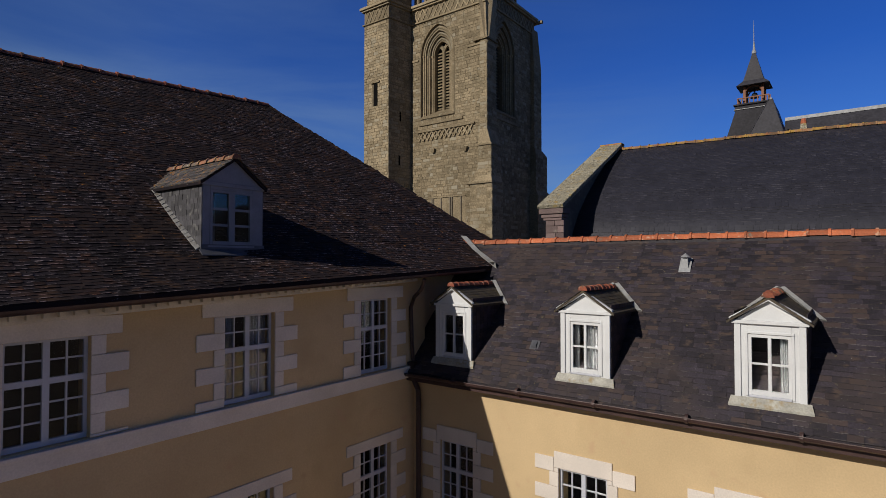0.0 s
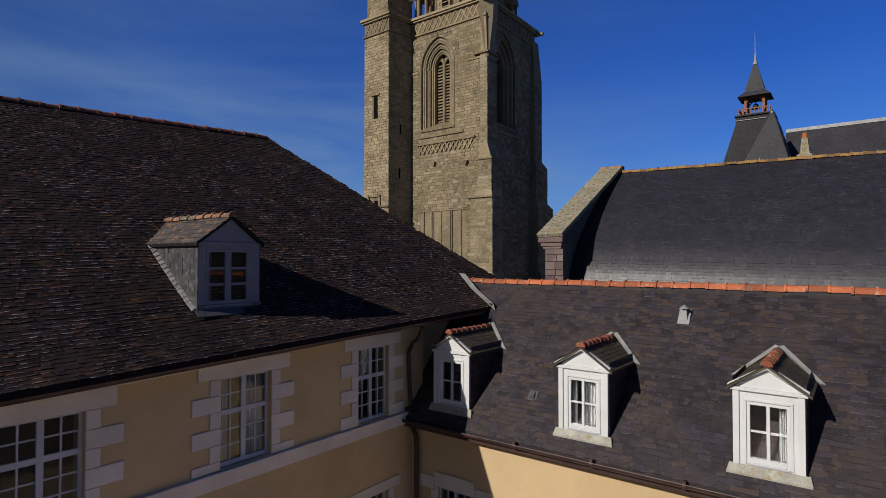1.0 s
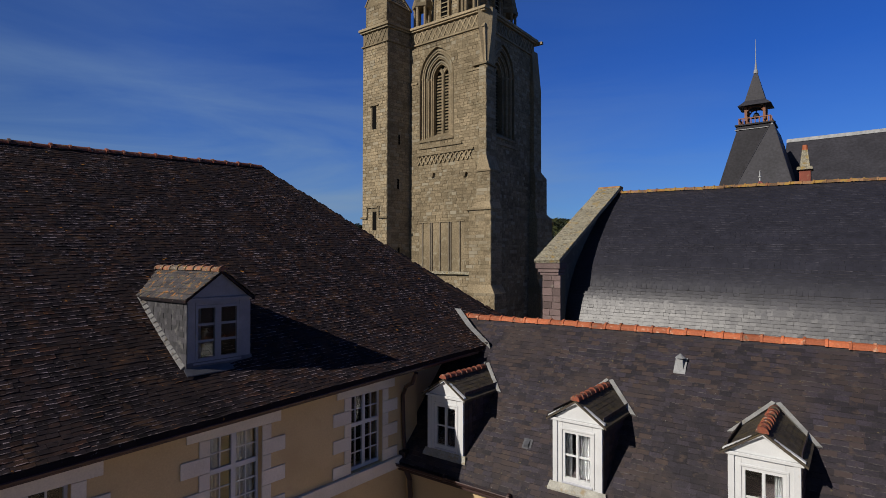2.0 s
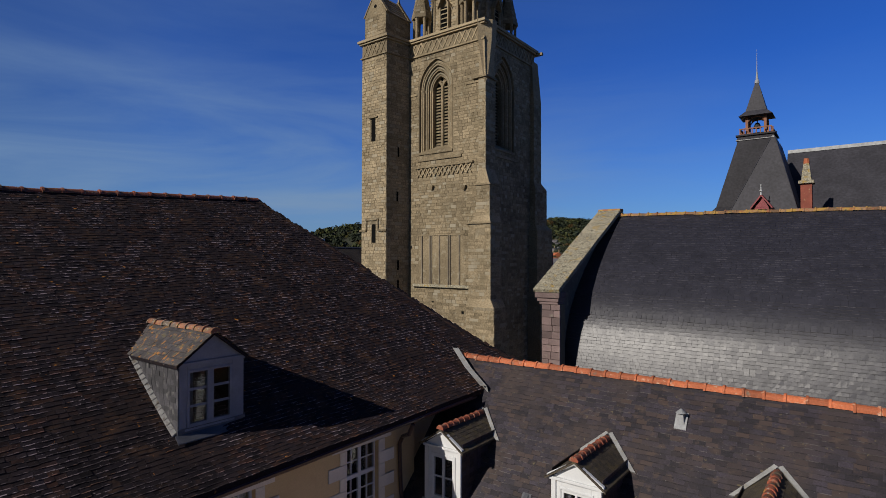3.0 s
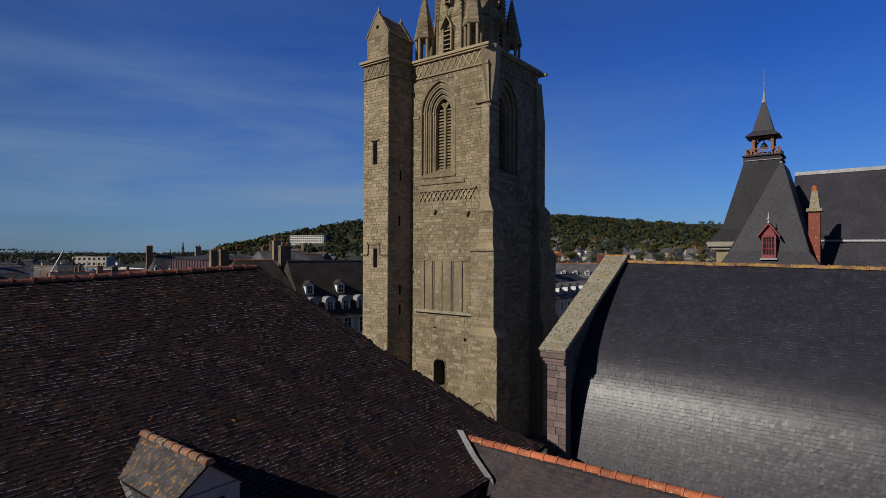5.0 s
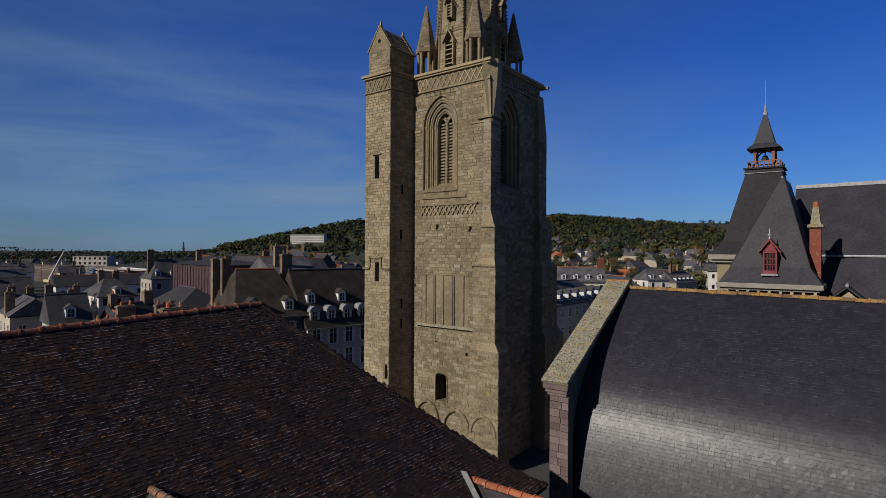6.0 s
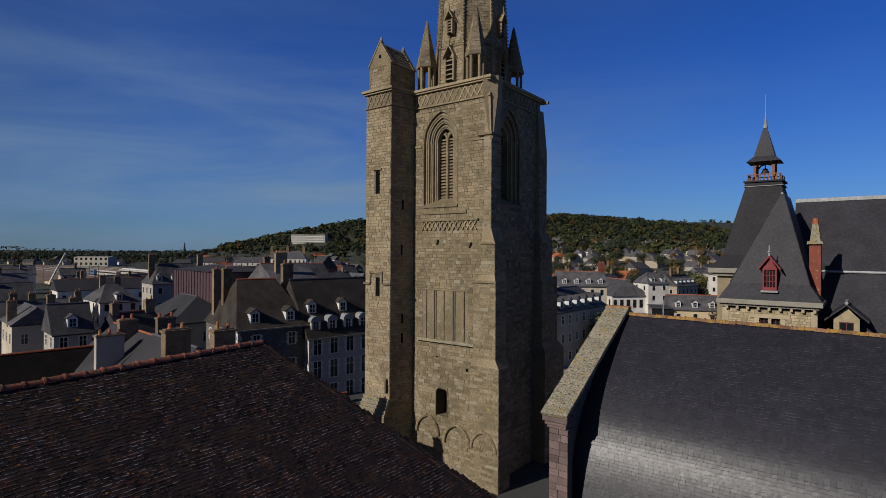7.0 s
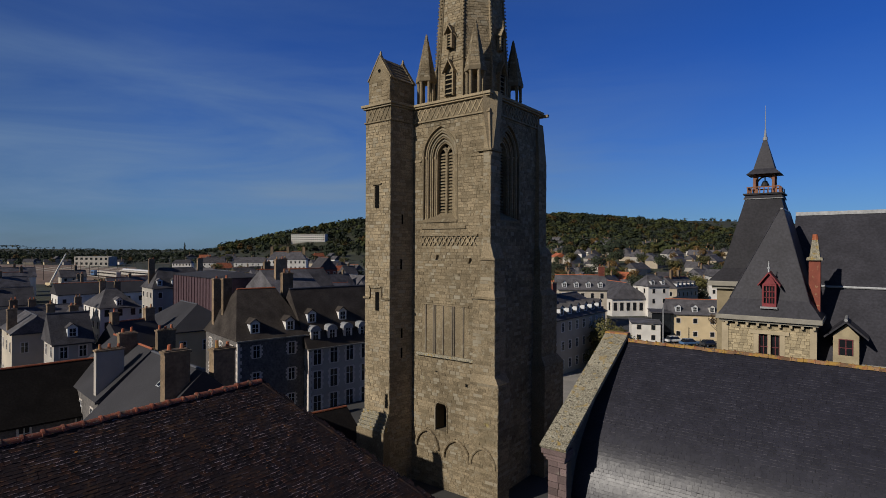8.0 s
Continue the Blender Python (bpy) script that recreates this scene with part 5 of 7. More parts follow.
cor = part("cornice", G().box(TX0, TY0 - 0.16, 32.86, TX1 + 0.16, TY1 + 0.16, 33.02).box(TX0, TY0 - 0.22, 34.2, TX1 + 0.22, TY1 + 0.22, 34.36).box(TX0, TY0 - 0.34, 34.36, TX1 + 0.34, TY1 + 0.34, 34.6), M_STONE, tower, "moulded stone cornice", bevel=0.03)
lattice(cor, "y", TY0, -1, TX0 + 0.4, TX1 - 0.6, 33.1, 34.15, 0.62)
lattice(cor, "x", TX1, 1, TY0 + 0.6, TY1 - 0.3, 33.1, 34.15, 0.62)
g = G()
for low, high in (((-24.98, 39.02, -24.70, 39.30, 29.7), (-25.42, 38.92, -24.61, 39.73, 32.7)), ((-25.42, 38.92, -24.61, 39.73, 32.7), (-25.50, 38.86, -24.55, 39.81, 34.62))):
    ring = [[(x0, y0, z), (x1, y1, z), (x1, y1 + 0.7, z), (x0 - 0.0, y1 + 0.7, z)] for x0, y0, x1, y1, z in (low, high)]
    g.hexa(ring[0] + ring[1])
part("corner_block", g, M_STONE, cor, "chamfered corner pier", weld=True)
part("water_spout", G().box(-25.3, TY1 + 0.1, 34.1, -24.3, TY1 + 0.4, 34.35), M_STONE, cor)
# interlaced corbel table
tab = part("corbel_table", G().box(TX0 + 1.7, TY0 - 0.2, 22.5, -26.1, TY0 - 0.03, 22.68), M_STONE, tower, "interlaced corbel table")
lattice(tab, "y", TY0 - 0.03, -1, TX0 + 1.9, -26.3, 21.7, 22.5, 0.5, 0.1)
for x, z in ((-30.62, 20.7), (-27.04, 20.45)):
    part("corbel", G().frustum(x - 0.1, TY0 - 0.2, x + 0.1, TY0, z - 0.25, x - 0.25, TY0 - 0.3, x + 0.25, TY0, z + 0.15), M_STONE, tower, bevel=0.02)
part("string_course", G().box(-26.9, TY0 - 0.1, 29.3, -24.7, TY0 - 0.03, 29.48).box(TX0, TY0 - 0.1, 29.3, -32.4, TY0 - 0.03, 29.48), M_STONE, tower)
# blind panel with ribs and its grassy ledge
pan = part("blind_panel", G().box(-32.2, TY0 - 0.01, 11.95, -27.1, TY0 + 0.005, 16.4).box(-32.2, TY0 - 0.08, 16.33, -27.05, TY0 - 0.011, 16.45), M_STONE, tower, "smooth blind panel with stone ribs")
for x in (-31.75, -30.85, -30.65, -29.75, -28.75, -28.55, -27.55):
    part("rib", G().box(x - 0.05, TY0 - 0.09, 12.0, x + 0.05, TY0 - 0.011, 16.33), M_STONE_DARK, pan)
part("ledge", G().frustum(-32.75, TY0 - 0.3, -25.4, TY0 - 0.02, 11.7, -32.7, TY0 - 0.22, -25.45, TY0 - 0.02, 11.95), M_COPING, tower, "lichened sloping ledge", bevel=0.02)
# each hole is a flat black panel, its shade put into the colour
for x, z in ((-30.5, 10.3), (-27.2, 9.6)):
    part("putlog_hole", G().box(x - 0.13, TY0 - 0.03, z - 0.13, x + 0.13, TY0 - 0.025, z + 0.13), M_VOID, tower)
# arched doorway opening
g = G()
pts = arch_pts(-29.95, 0.65, 7.2, 0.45, 6)
for (a0, s0), (a1, s1) in zip(pts, pts[1:]):
    g.hexa([(a0, TY0 - 0.03, s0), (a1, TY0 - 0.03, s1), (a1, TY0 + 1.2, s1), (a0, TY0 + 1.2, s0), (a0, TY0 - 0.03, 7.75), (a1, TY0 - 0.03, 7.75), (a1, TY0 + 1.2, 7.75), (a0, TY0 + 1.2, 7.75)])
    g.tube((a0, TY0 - 0.03, s0), (a1, TY0 - 0.03, s1), 0.07, n=6)
for s in (-0.68, 0.68):
    g.tube((-29.95 + s, TY0 - 0.03, 5.1), (-29.95 + s, TY0 - 0.03, 7.2), 0.07, n=6)
part("opening", g, M_STONE, tower, "dark arched opening")
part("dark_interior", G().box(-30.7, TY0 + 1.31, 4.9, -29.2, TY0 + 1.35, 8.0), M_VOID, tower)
# blind arches near the foot
for c, hw, sp, ri in ((-31.5, 1.25, 3.4, 1.6), (-28.25, 1.35, 3.0, 1.7), (-25.2, 1.2, 3.3, 1.5)):
    pts = arch_pts(c, hw, sp, ri, 8)
    y = 38.74 if c > -26 else TY0 - 0.1
    arch = None
    for (a0, s0), (a1, s1) in zip(pts, pts[1:]):
        if a1 < -23.9:
            g = G().tube((a0, y, s0), (a1, y, s1), 0.15, n=8)
            if arch:
                part("voussoir", g, M_STONE, arch)
            else:
                arch = part("blind_arch", g, M_STONE, tower, "moulded blind arch")

# stair turret
def turret_plan(e, z):
    """The turret's outline, e metres out from its walls; its inner side splays towards the tower."""
    return [(-37.25 - e, 36.95 - e, z), (-34.15 + e, 36.95 - e, z), (-33.65 + e, 39.6, z), (-33.65 + e, 40.6, z), (-37.25 - e, 40.6, z)]


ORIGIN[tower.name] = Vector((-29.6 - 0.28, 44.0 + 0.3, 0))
SPLAY = Vector((0.5, 2.65, 0)).normalized()
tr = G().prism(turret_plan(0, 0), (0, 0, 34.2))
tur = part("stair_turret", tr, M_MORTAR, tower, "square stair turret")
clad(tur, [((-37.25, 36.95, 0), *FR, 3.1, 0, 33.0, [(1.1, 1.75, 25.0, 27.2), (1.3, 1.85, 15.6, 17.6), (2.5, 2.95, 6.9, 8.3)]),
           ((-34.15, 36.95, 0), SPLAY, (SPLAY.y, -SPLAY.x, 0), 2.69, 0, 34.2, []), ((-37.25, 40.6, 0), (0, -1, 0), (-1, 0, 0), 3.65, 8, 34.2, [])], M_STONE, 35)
part("cornice", G().prism(turret_plan(0.14, 32.9), (0, 0, 0.12)).prism(turret_plan(0.2, 34.2), (0, 0, 0.16)).prism(turret_plan(0.34, 34.36), (0, 0, 0.24)), M_STONE, tur, bevel=0.03)
lattice(tur, "y", 36.95, -1, -37.1, -34.3, 33.1, 34.15, 0.56)
part("ledge", G().box(-37.4, 36.8, 16.75, -36.6, 36.93, 16.92).box(-36.65, 36.82, 16.9, -36.5, 36.93, 17.9).box(-36.6, 36.82, 17.75, -35.1, 36.93, 17.9).box(-35.2, 36.82, 16.9, -35.05, 36.93, 17.9).box(-35.1, 36.8, 16.75, -34.0, 36.93, 16.92), M_STONE, tur)
# slits are flat panels on the wall, coloured black for their inner shade
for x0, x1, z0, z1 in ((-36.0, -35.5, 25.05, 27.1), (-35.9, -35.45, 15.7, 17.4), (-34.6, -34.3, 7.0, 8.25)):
    part("slit", G().box(x0, 36.915, z0, x1, 36.93, z1), M_VOID, tur, "slit window, a flat black panel for its inner shade")
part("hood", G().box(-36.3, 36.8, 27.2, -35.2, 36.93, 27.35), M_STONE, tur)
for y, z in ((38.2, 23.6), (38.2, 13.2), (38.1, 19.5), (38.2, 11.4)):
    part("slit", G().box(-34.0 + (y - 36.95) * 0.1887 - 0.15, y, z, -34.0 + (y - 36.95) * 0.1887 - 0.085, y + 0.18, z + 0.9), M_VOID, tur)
bat = part("batter", G().box(-37.42, 36.1, 0, -34.02, 36.94, 5.0), M_STONE, tur, "stepped weathered base")
for i in range(5):
    part("batter_course", G().box(-37.28 - 0.02 * i, 36.9 - 0.15 * (i + 1), 6.5 - 0.3 * (i + 1), -34.12 + 0.02 * i, 36.94, 6.5 - 0.3 * i), M_COPING, bat, bevel=0.02)
# turret cap house
cap = part("cap_house", G().box(-37.05, 37.1, 34.6, -34.4, 40.5, 36.85).prism([(-37.05, 37.1, 36.85), (-34.4, 37.1, 36.85), (-35.72, 37.1, 39.0)], (0, 0.35, 0)).prism([(-37.05, 40.15, 36.85), (-34.4, 40.15, 36.85), (-35.72, 40.15, 39.0)], (0, 0.35, 0)), M_STONE, tower, "gabled cap house on the turret")
clad(cap, [((-37.05, 37.1, 0), *FR, 2.65, 34.65, 36.8, []), ((-34.4, 37.1, 0), *SD, 3.4, 34.65, 36.8, [])], M_STONE, 36)
part("roof", G().prism([(-37.1, 37.4, 36.85), (-34.35, 37.4, 36.85), (-35.72, 37.4, 38.85)], (0, 2.8, 0)), M_STONE_DARK, cap, "stone slabs")
for k in range(6):
    q = k / 6
    for s_ in (-1, 1):
        part("roof_slab", G().hexa([(-35.72 + s_ * (1.42 - 1.37 * q), 37.42, 36.82 + 2.0 * q), (-35.72 + s_ * (1.42 - 1.37 * q), 40.15, 36.82 + 2.0 * q), (-35.72 + s_ * (1.15 - 1.37 * q), 40.15, 37.19 + 2.0 * q), (-35.72 + s_ * (1.15 - 1.37 * q), 37.42, 37.19 + 2.0 * q),
                                    (-35.72 + s_ * (1.47 - 1.37 * q), 37.42, 36.90 + 2.0 * q), (-35.72 + s_ * (1.47 - 1.37 * q), 40.15, 36.90 + 2.0 * q), (-35.72 + s_ * (1.17 - 1.37 * q), 40.15, 37.24 + 2.0 * q), (-35.72 + s_ * (1.17 - 1.37 * q), 37.42, 37.24 + 2.0 * q)]), M_STONE_DARK, cap)
for y in (37.05, 40.1):
    g = G()
    for s in (-1, 1):
        g.hexa([(-35.72, y, 39.0), (-35.72, y + 0.42, 39.0), (-35.72 + s * 1.42, y + 0.42, 36.82), (-35.72 + s * 1.42, y, 36.82), (-35.72, y, 39.16), (-35.72, y + 0.42, 39.16), (-35.72 + s * 1.5, y + 0.42, 36.9), (-35.72 + s * 1.5, y, 36.9)])
    g.frustum(-35.84, y + 0.1, -35.6, y + 0.34, 39.05, -35.76, y + 0.18, -35.68, y + 0.26, 39.5)
    part("gable_coping", g, M_STONE, cap)
# flat black disc paints the shade inside the round opening
part("oculus", G().tube((-35.72, 37.08, 37.65), (-35.72, 37.09, 37.65), 0.17, n=12), M_VOID, cap)
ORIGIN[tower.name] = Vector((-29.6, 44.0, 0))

# spire: octagon with ribs, pinnacles at the corners, gabled lucarnes
SC = Vector((-30.1, 43.8, 0))
def octo(r, z, k):
    a = math.pi / 8 + k * math.pi / 4
    return Vector((SC.x + r * math.cos(a), SC.y + r * math.sin(a), z))


prof = [(3.50, 34.5), (3.42, 38.4), (3.50, 38.5), (3.38, 38.7), (2.92, 46.0), (0.12, 62.0)]
g = G()
for (r0, z0), (r1, z1) in zip(prof, prof[1:]):
    for k in range(8):
        g.poly(octo(r0, z0, k), octo(r0, z0, k + 1), octo(r1, z1, k + 1), octo(r1, z1, k))
spire = part("spire", g, M_MORTAR, tower, "octagonal stone spire")
rs = random.Random(44)
V, F = [], []
def taper_blocks(quad, n_rows, ln, proud):
    """Blocks on a flat tapering face given by bottom-left, bottom-right, top-right, top-left."""
    bl, br, tr_, tl = [Vector(q) for q in quad]
    nn = (br - bl).cross(tl - bl).normalized()
    for r in range(n_rows):
        q0, q1 = (r + 0.06) / n_rows, (r + 0.94) / n_rows
        wid = (bl.lerp(tl, q0) - br.lerp(tr_, q0)).length
        u = 0.0
        while u < wid - 0.02:
            w = min(rs.uniform(*ln), wid - u)
            a, b = (u + 0.015) / wid, (u + w - 0.015) / wid
            u += w
            if b <= a:
                continue
            d = nn * proud * rs.uniform(0.4, 1.4)
            k = len(V)
            for s, t in ((a, q0), (b, q0), (b, q1), (a, q1)):
                p = bl.lerp(tl, t).lerp(br.lerp(tr_, t), s)
                V.append(p)
            for s, t in ((a, q0), (b, q0), (b, q1), (a, q1)):
                p = bl.lerp(tl, t).lerp(br.lerp(tr_, t), s) + d
                V.append(p)
            F.extend([tuple(k + i for i in f) for f in ((4, 5, 6, 7), (0, 1, 5, 4), (1, 2, 6, 5), (2, 3, 7, 6), (3, 0, 4, 7))])


for k in range(8):
    taper_blocks((octo(3.5, 34.5, k), octo(3.5, 34.5, k + 1), octo(3.42, 38.4, k + 1), octo(3.42, 38.4, k)), 14, (0.35, 0.8), 0.03)
    taper_blocks((octo(3.38, 38.7, k), octo(3.38, 38.7, k + 1), octo(2.92, 46.0, k + 1), octo(2.92, 46.0, k)), 30, (0.3, 0.7), 0.03)
    taper_blocks((octo(2.92, 46.0, k), octo(2.92, 46.0, k + 1), octo(0.6, 59.2, k + 1), octo(0.6, 59.2, k)), 44, (0.4, 0.9), 0.03)
sh = ORIGIN[tower.name]
tagged(part("stone_facing", raw_mesh("stone_facing", [tuple(p - sh) for p in V], F, M_STONE), M_STONE, spire), kind="stuff")
for k in range(8):
    g = G().sweep([octo(r + 0.03, z, k) for r, z in prof], 0.12, 6)
    for i in range(22):
        z = 39.0 + i * 0.34
        r = 3.38 - (z - 38.7) * 0.46 / 7.3
        p = octo(r + 0.2, z, k)
        g.tube(p - Vector((0, 0, 0.05)), p + Vector((0, 0, 0.07)), 0.09, 0.04, 5)
    part("rib", g, M_STONE, spire, "crocketed rib")


def lucarne(k, z0, h, w, big):
    """A gabled lucarne on face k of the octagon."""
    a = (k + 1) * math.pi / 4
    n = Vector((math.cos(a), math.sin(a), 0))
    t = Vector((-n.y, n.x, 0))
    r = 3.12
    c = Vector((SC.x, SC.y, 0)) + n * r
    g = G()
    for s in (-1, 1):
        g.hexa([c + t * s * w + Vector((0, 0, z0)), c + t * s * (w - 0.14) + Vector((0, 0, z0)), c + t * s * (w - 0.14) + n * 0.45 + Vector((0, 0, z0)), c + t * s * w + n * 0.45 + Vector((0, 0, z0)),
                c + t * s * w + Vector((0, 0, z0 + h)), c + t * s * (w - 0.14) + Vector((0, 0, z0 + h)), c + t * s * (w - 0.14) + n * 0.45 + Vector((0, 0, z0 + h)), c + t * s * w + n * 0.45 + Vector((0, 0, z0 + h))])
        e = c + t * s * (w + 0.12) + Vector((0, 0, z0 + h - 0.05))
        ap = c + Vector((0, 0, z0 + h + w * 2.0))
        g.hexa([e - n * 0.3, e + n * 0.6, ap + n * 0.6, ap - n * 0.3, e - n * 0.3 + Vector((0, 0, 0.16)), e + n * 0.6 + Vector((0, 0, 0.16)), ap + n * 0.6 + Vector((0, 0, 0.2)), ap - n * 0.3 + Vector((0, 0, 0.2))])
    g.tube(c + n * 0.45 + Vector((0, 0, z0 + h + w * 1.9)), c + n * 0.45 + Vector((0, 0, z0 + h + w * 2.0 + 0.8)), 0.1, 0.03, 6)
    lu = part("lucarne", g, M_STONE, spire, "gabled stone lucarne")
    part("opening", G().hexa([c + t * (-w + 0.13) + n * 0.3 + Vector((0, 0, z0)), c + t * (w - 0.13) + n * 0.3 + Vector((0, 0, z0)), c + t * (w - 0.13) + n * 0.32 + Vector((0, 0, z0)), c + t * (-w + 0.13) + n * 0.32 + Vector((0, 0, z0)),
                              c + t * (-w + 0.13) + n * 0.3 + Vector((0, 0, z0 + h)), c + t * (w - 0.13) + n * 0.3 + Vector((0, 0, z0 + h)), c + t * (w - 0.13) + n * 0.32 + Vector((0, 0, z0 + h)), c + t * (-w + 0.13) + n * 0.32 + Vector((0, 0, z0 + h))]), M_VOID, lu)
    for i in range(5):
        z = z0 + 0.12 + i * h / 5
        part("louvre", G().hexa([c + t * (-w + 0.12) + n * 0.42 + Vector((0, 0, z)), c + t * (w - 0.12) + n * 0.42 + Vector((0, 0, z)), c + t * (w - 0.12) + n * 0.34 + Vector((0, 0, z + 0.1)), c + t * (-w + 0.12) + n * 0.34 + Vector((0, 0, z + 0.1)),
                                 c + t * (-w + 0.12) + n * 0.42 + Vector((0, 0, z + 0.05)), c + t * (w - 0.12) + n * 0.42 + Vector((0, 0, z + 0.05)), c + t * (w - 0.12) + n * 0.34 + Vector((0, 0, z + 0.15)), c + t * (-w + 0.12) + n * 0.34 + Vector((0, 0, z + 0.15))]), M_STONE, lu)


for k in (5, 7, 1, 3):
    lucarne(k, 35.3, 2.1, 0.52, True)
    lucarne(k, 39.6, 1.3, 0.34, False)


def pinnacle(x, y):
    """An open corner pinnacle: four shafts and a stone pyramid."""
    g = G().box(x - 0.85, y - 0.85, 34.5, x + 0.85, y + 0.85, 34.85)
    pn = part("pinnacle", g, M_STONE, tower, "open stone corner pinnacle", bevel=0.02)
    for i in range(6):
        a = math.pi / 6 + i * math.pi / 3
        cx, cy = x + 0.72 * math.cos(a), y + 0.72 * math.sin(a)
        part("shaft", G().tube((cx, cy, 34.85), (cx, cy, 37.0), 0.14, n=8).tube((cx, cy, 36.8), (cx, cy, 37.05), 0.15, 0.22, n=8), M_STONE, pn)
    g = G().tube((x, y, 37.0), (x, y, 37.35), 1.0, 1.0, 6, math.pi / 6).tube((x, y, 37.35), (x, y, 41.6), 0.95, 0.05, 6, math.pi / 6)
    pyr = part("pyramid", g, M_MORTAR, pn)
    global V, F
    V, F = [], []
    for i in range(6):
        f = lambda r, z, j: (x + r * math.cos(math.pi / 6 + j * math.pi / 3), y + r * math.sin(math.pi / 6 + j * math.pi / 3), z)
        taper_blocks((f(0.95, 37.35, i), f(0.95, 37.35, i + 1), f(0.08, 41.5, i + 1), f(0.08, 41.5, i)), 20, (0.25, 0.5), 0.02)
    tagged(part("stone_facing", raw_mesh("stone_facing", [tuple(p - sh) for p in V], F, M_STONE), M_STONE, pyr), kind="stuff")


for x, y in ((-33.0, 40.6), (-27.4, 40.6), (-27.2, 46.8), (-33.0, 46.8)):
    pinnacle(x, y)


# ---- land: one sheet to the horizon ----
C37, S37 = math.cos(radians(37.0)), math.sin(radians(37.0))


def town(u, v, z=0.0):
    """Axes of the camera's view, turned 37 degrees: u across, v away from the courtyard; the town is placed to fit that
    view.
    """
    return Vector((u * C37 - v * S37, u * S37 + v * C37, z))


def hump(u, v, cu, cv, su, sv, h):
    return h * math.exp(-((u - cu) / su) ** 2 - ((v - cv) / sv) ** 2)


def land_z(u, v):
    z = hump(u, v, 10, 1080, 215, 260, 76) + hump(u, v, 420, 1350, 420, 330, 84) + hump(u, v, 1000, 2300, 1300, 600, 145) + hump(u, v, -260, 1050, 170, 260, 36) + hump(u, v, 270, 1250, 110, 250, 12)
    z += hump(u, v, 190, 660, 200, 330, 24) + hump(u, v, -3600, 4000, 700, 700, 22) + hump(u, v, 0, 4300, 4000, 900, 3)
    return max(0.0, z - 1.2) * min(1.0, max(0.0, (math.hypot(u, v) - 220) / 250.0))


rings = [0, 15, 30, 45, 60, 80, 100, 130, 160, 200, 250, 300, 360, 430, 500, 580, 660, 750, 850, 950, 1050, 1150, 1250, 1400, 1600, 1800, 2100, 2500, 3000, 3600, 4200, 4700]
seg = 180
vs, fs = [], []
for r in rings[1:]:
    for i in range(seg):
        a = 2 * math.pi * i / seg
        u, v = r * math.sin(a), r * math.cos(a)
        vs.append(tuple(town(u, v, land_z(u, v))))
vs.append((0, 0, 0))
c0 = len(vs) - 1
for i in range(seg):
    fs.append((c0, (i + 1) % seg, i))
for k in range(len(rings) - 2):
    for i in range(seg):
        a, b = k * seg + i, k * seg + (i + 1) % seg
        fs.append((a, b, b + seg, a + seg))
land = tagged(part("ground", raw_mesh("ground", vs, fs, M_GRASS), M_GRASS, None), "open land with wooded hills round the town", "ground", kind="structure")
def sheet(name, pts, z, mat, label, category):
    g = G()
    g.prism([tuple(town(u, v, z - 0.05)) for u, v in pts], (0, 0, 0.06))
    return solid(name, g, mat, label, category, "structure")


sheet("pavement", [(-120, 22), (110, 22), (150, 175), (-150, 175)], 0.012, M_ASPHALT, "grey asphalt of the town streets", "pavement")
sheet("pavement", [(6, 66), (42, 66), (42, 118), (6, 118)], 0.03, M_PAVING, "pale paved square beside the tower", "pavement")
solid("courtyard", G().box(LX + 0.02, -40, 0.0, 15.9, 12.4, 0.04), M_BOUNCE_GROUND, "unseen courtyard ground coloured pale buff to bounce warm light", "ground", "structure")

# plain unseen walls added behind the camera to block sky light from the courtyard
solid("wall_east", G().box(16.05, -40, 0, 16.6, 12.4, 6.0), M_DARKWALL, "unseen plain grey wall added to cut fill light in the courtyard", "wall", "structure")
solid("wall_south", G().box(-10.4, -40.6, 0, 16.6, -40.05, 6.0), M_DARKWALL, "unseen plain grey wall added to cut fill light in the courtyard", "wall", "structure")

# ---- town hall ----
th = thing("town_hall", "stone town hall with steep slate pavilion roofs and bell lantern", "building", (-4.0, 58.0, 0), local=False)
pw = [(-7.05, -6.42, 12.35, 14.42), (-6.2, -5.58, 12.35, 14.42)]
part("wall", holed(G(), "y", 52.9, 0.5, -9.75, -3.15, 0, 15.2, pw), M_MORTAR, th)
part("wall", G().box(-9.75, 53.4, 0, -9.25, 62, 15.2).box(-3.65, 53.4, 0, -3.15, 58, 15.2), M_HALL, th)
part("quoin_strip", G().box(-9.85, 52.84, 0, -9.35, 52.88, 15.2).box(-3.5, 52.84, 0, -3.05, 52.88, 15.2).box(-7.45, 52.83, 12.2, -7.07, 52.88, 14.6).box(-5.56, 52.83, 12.2, -5.2, 52.88, 14.6).box(-7.75, 52.8, 14.45, -4.9, 52.88, 14.75).box(-6.42, 52.82, 12.3, -6.2, 52.88, 14.42), M_TRIM_BUFF, th)
clad(th, [((-9.35, 52.9, 0), (1, 0, 0), (0, -1, 0), 5.85, 8, 15.1, [(1.9, 4.15, 12.2, 14.5)])], M_HALL, 51, h=(0.18, 0.3), ln=(0.25, 0.55), proud=0.02)
part("cornice", G().box(-10.0, 52.5, 15.35, -2.9, 58, 15.55).box(-10.25, 52.25, 15.55, -2.65, 58, 15.95), M_TRIM_GREY, th, "grey moulded cornice", bevel=0.04)
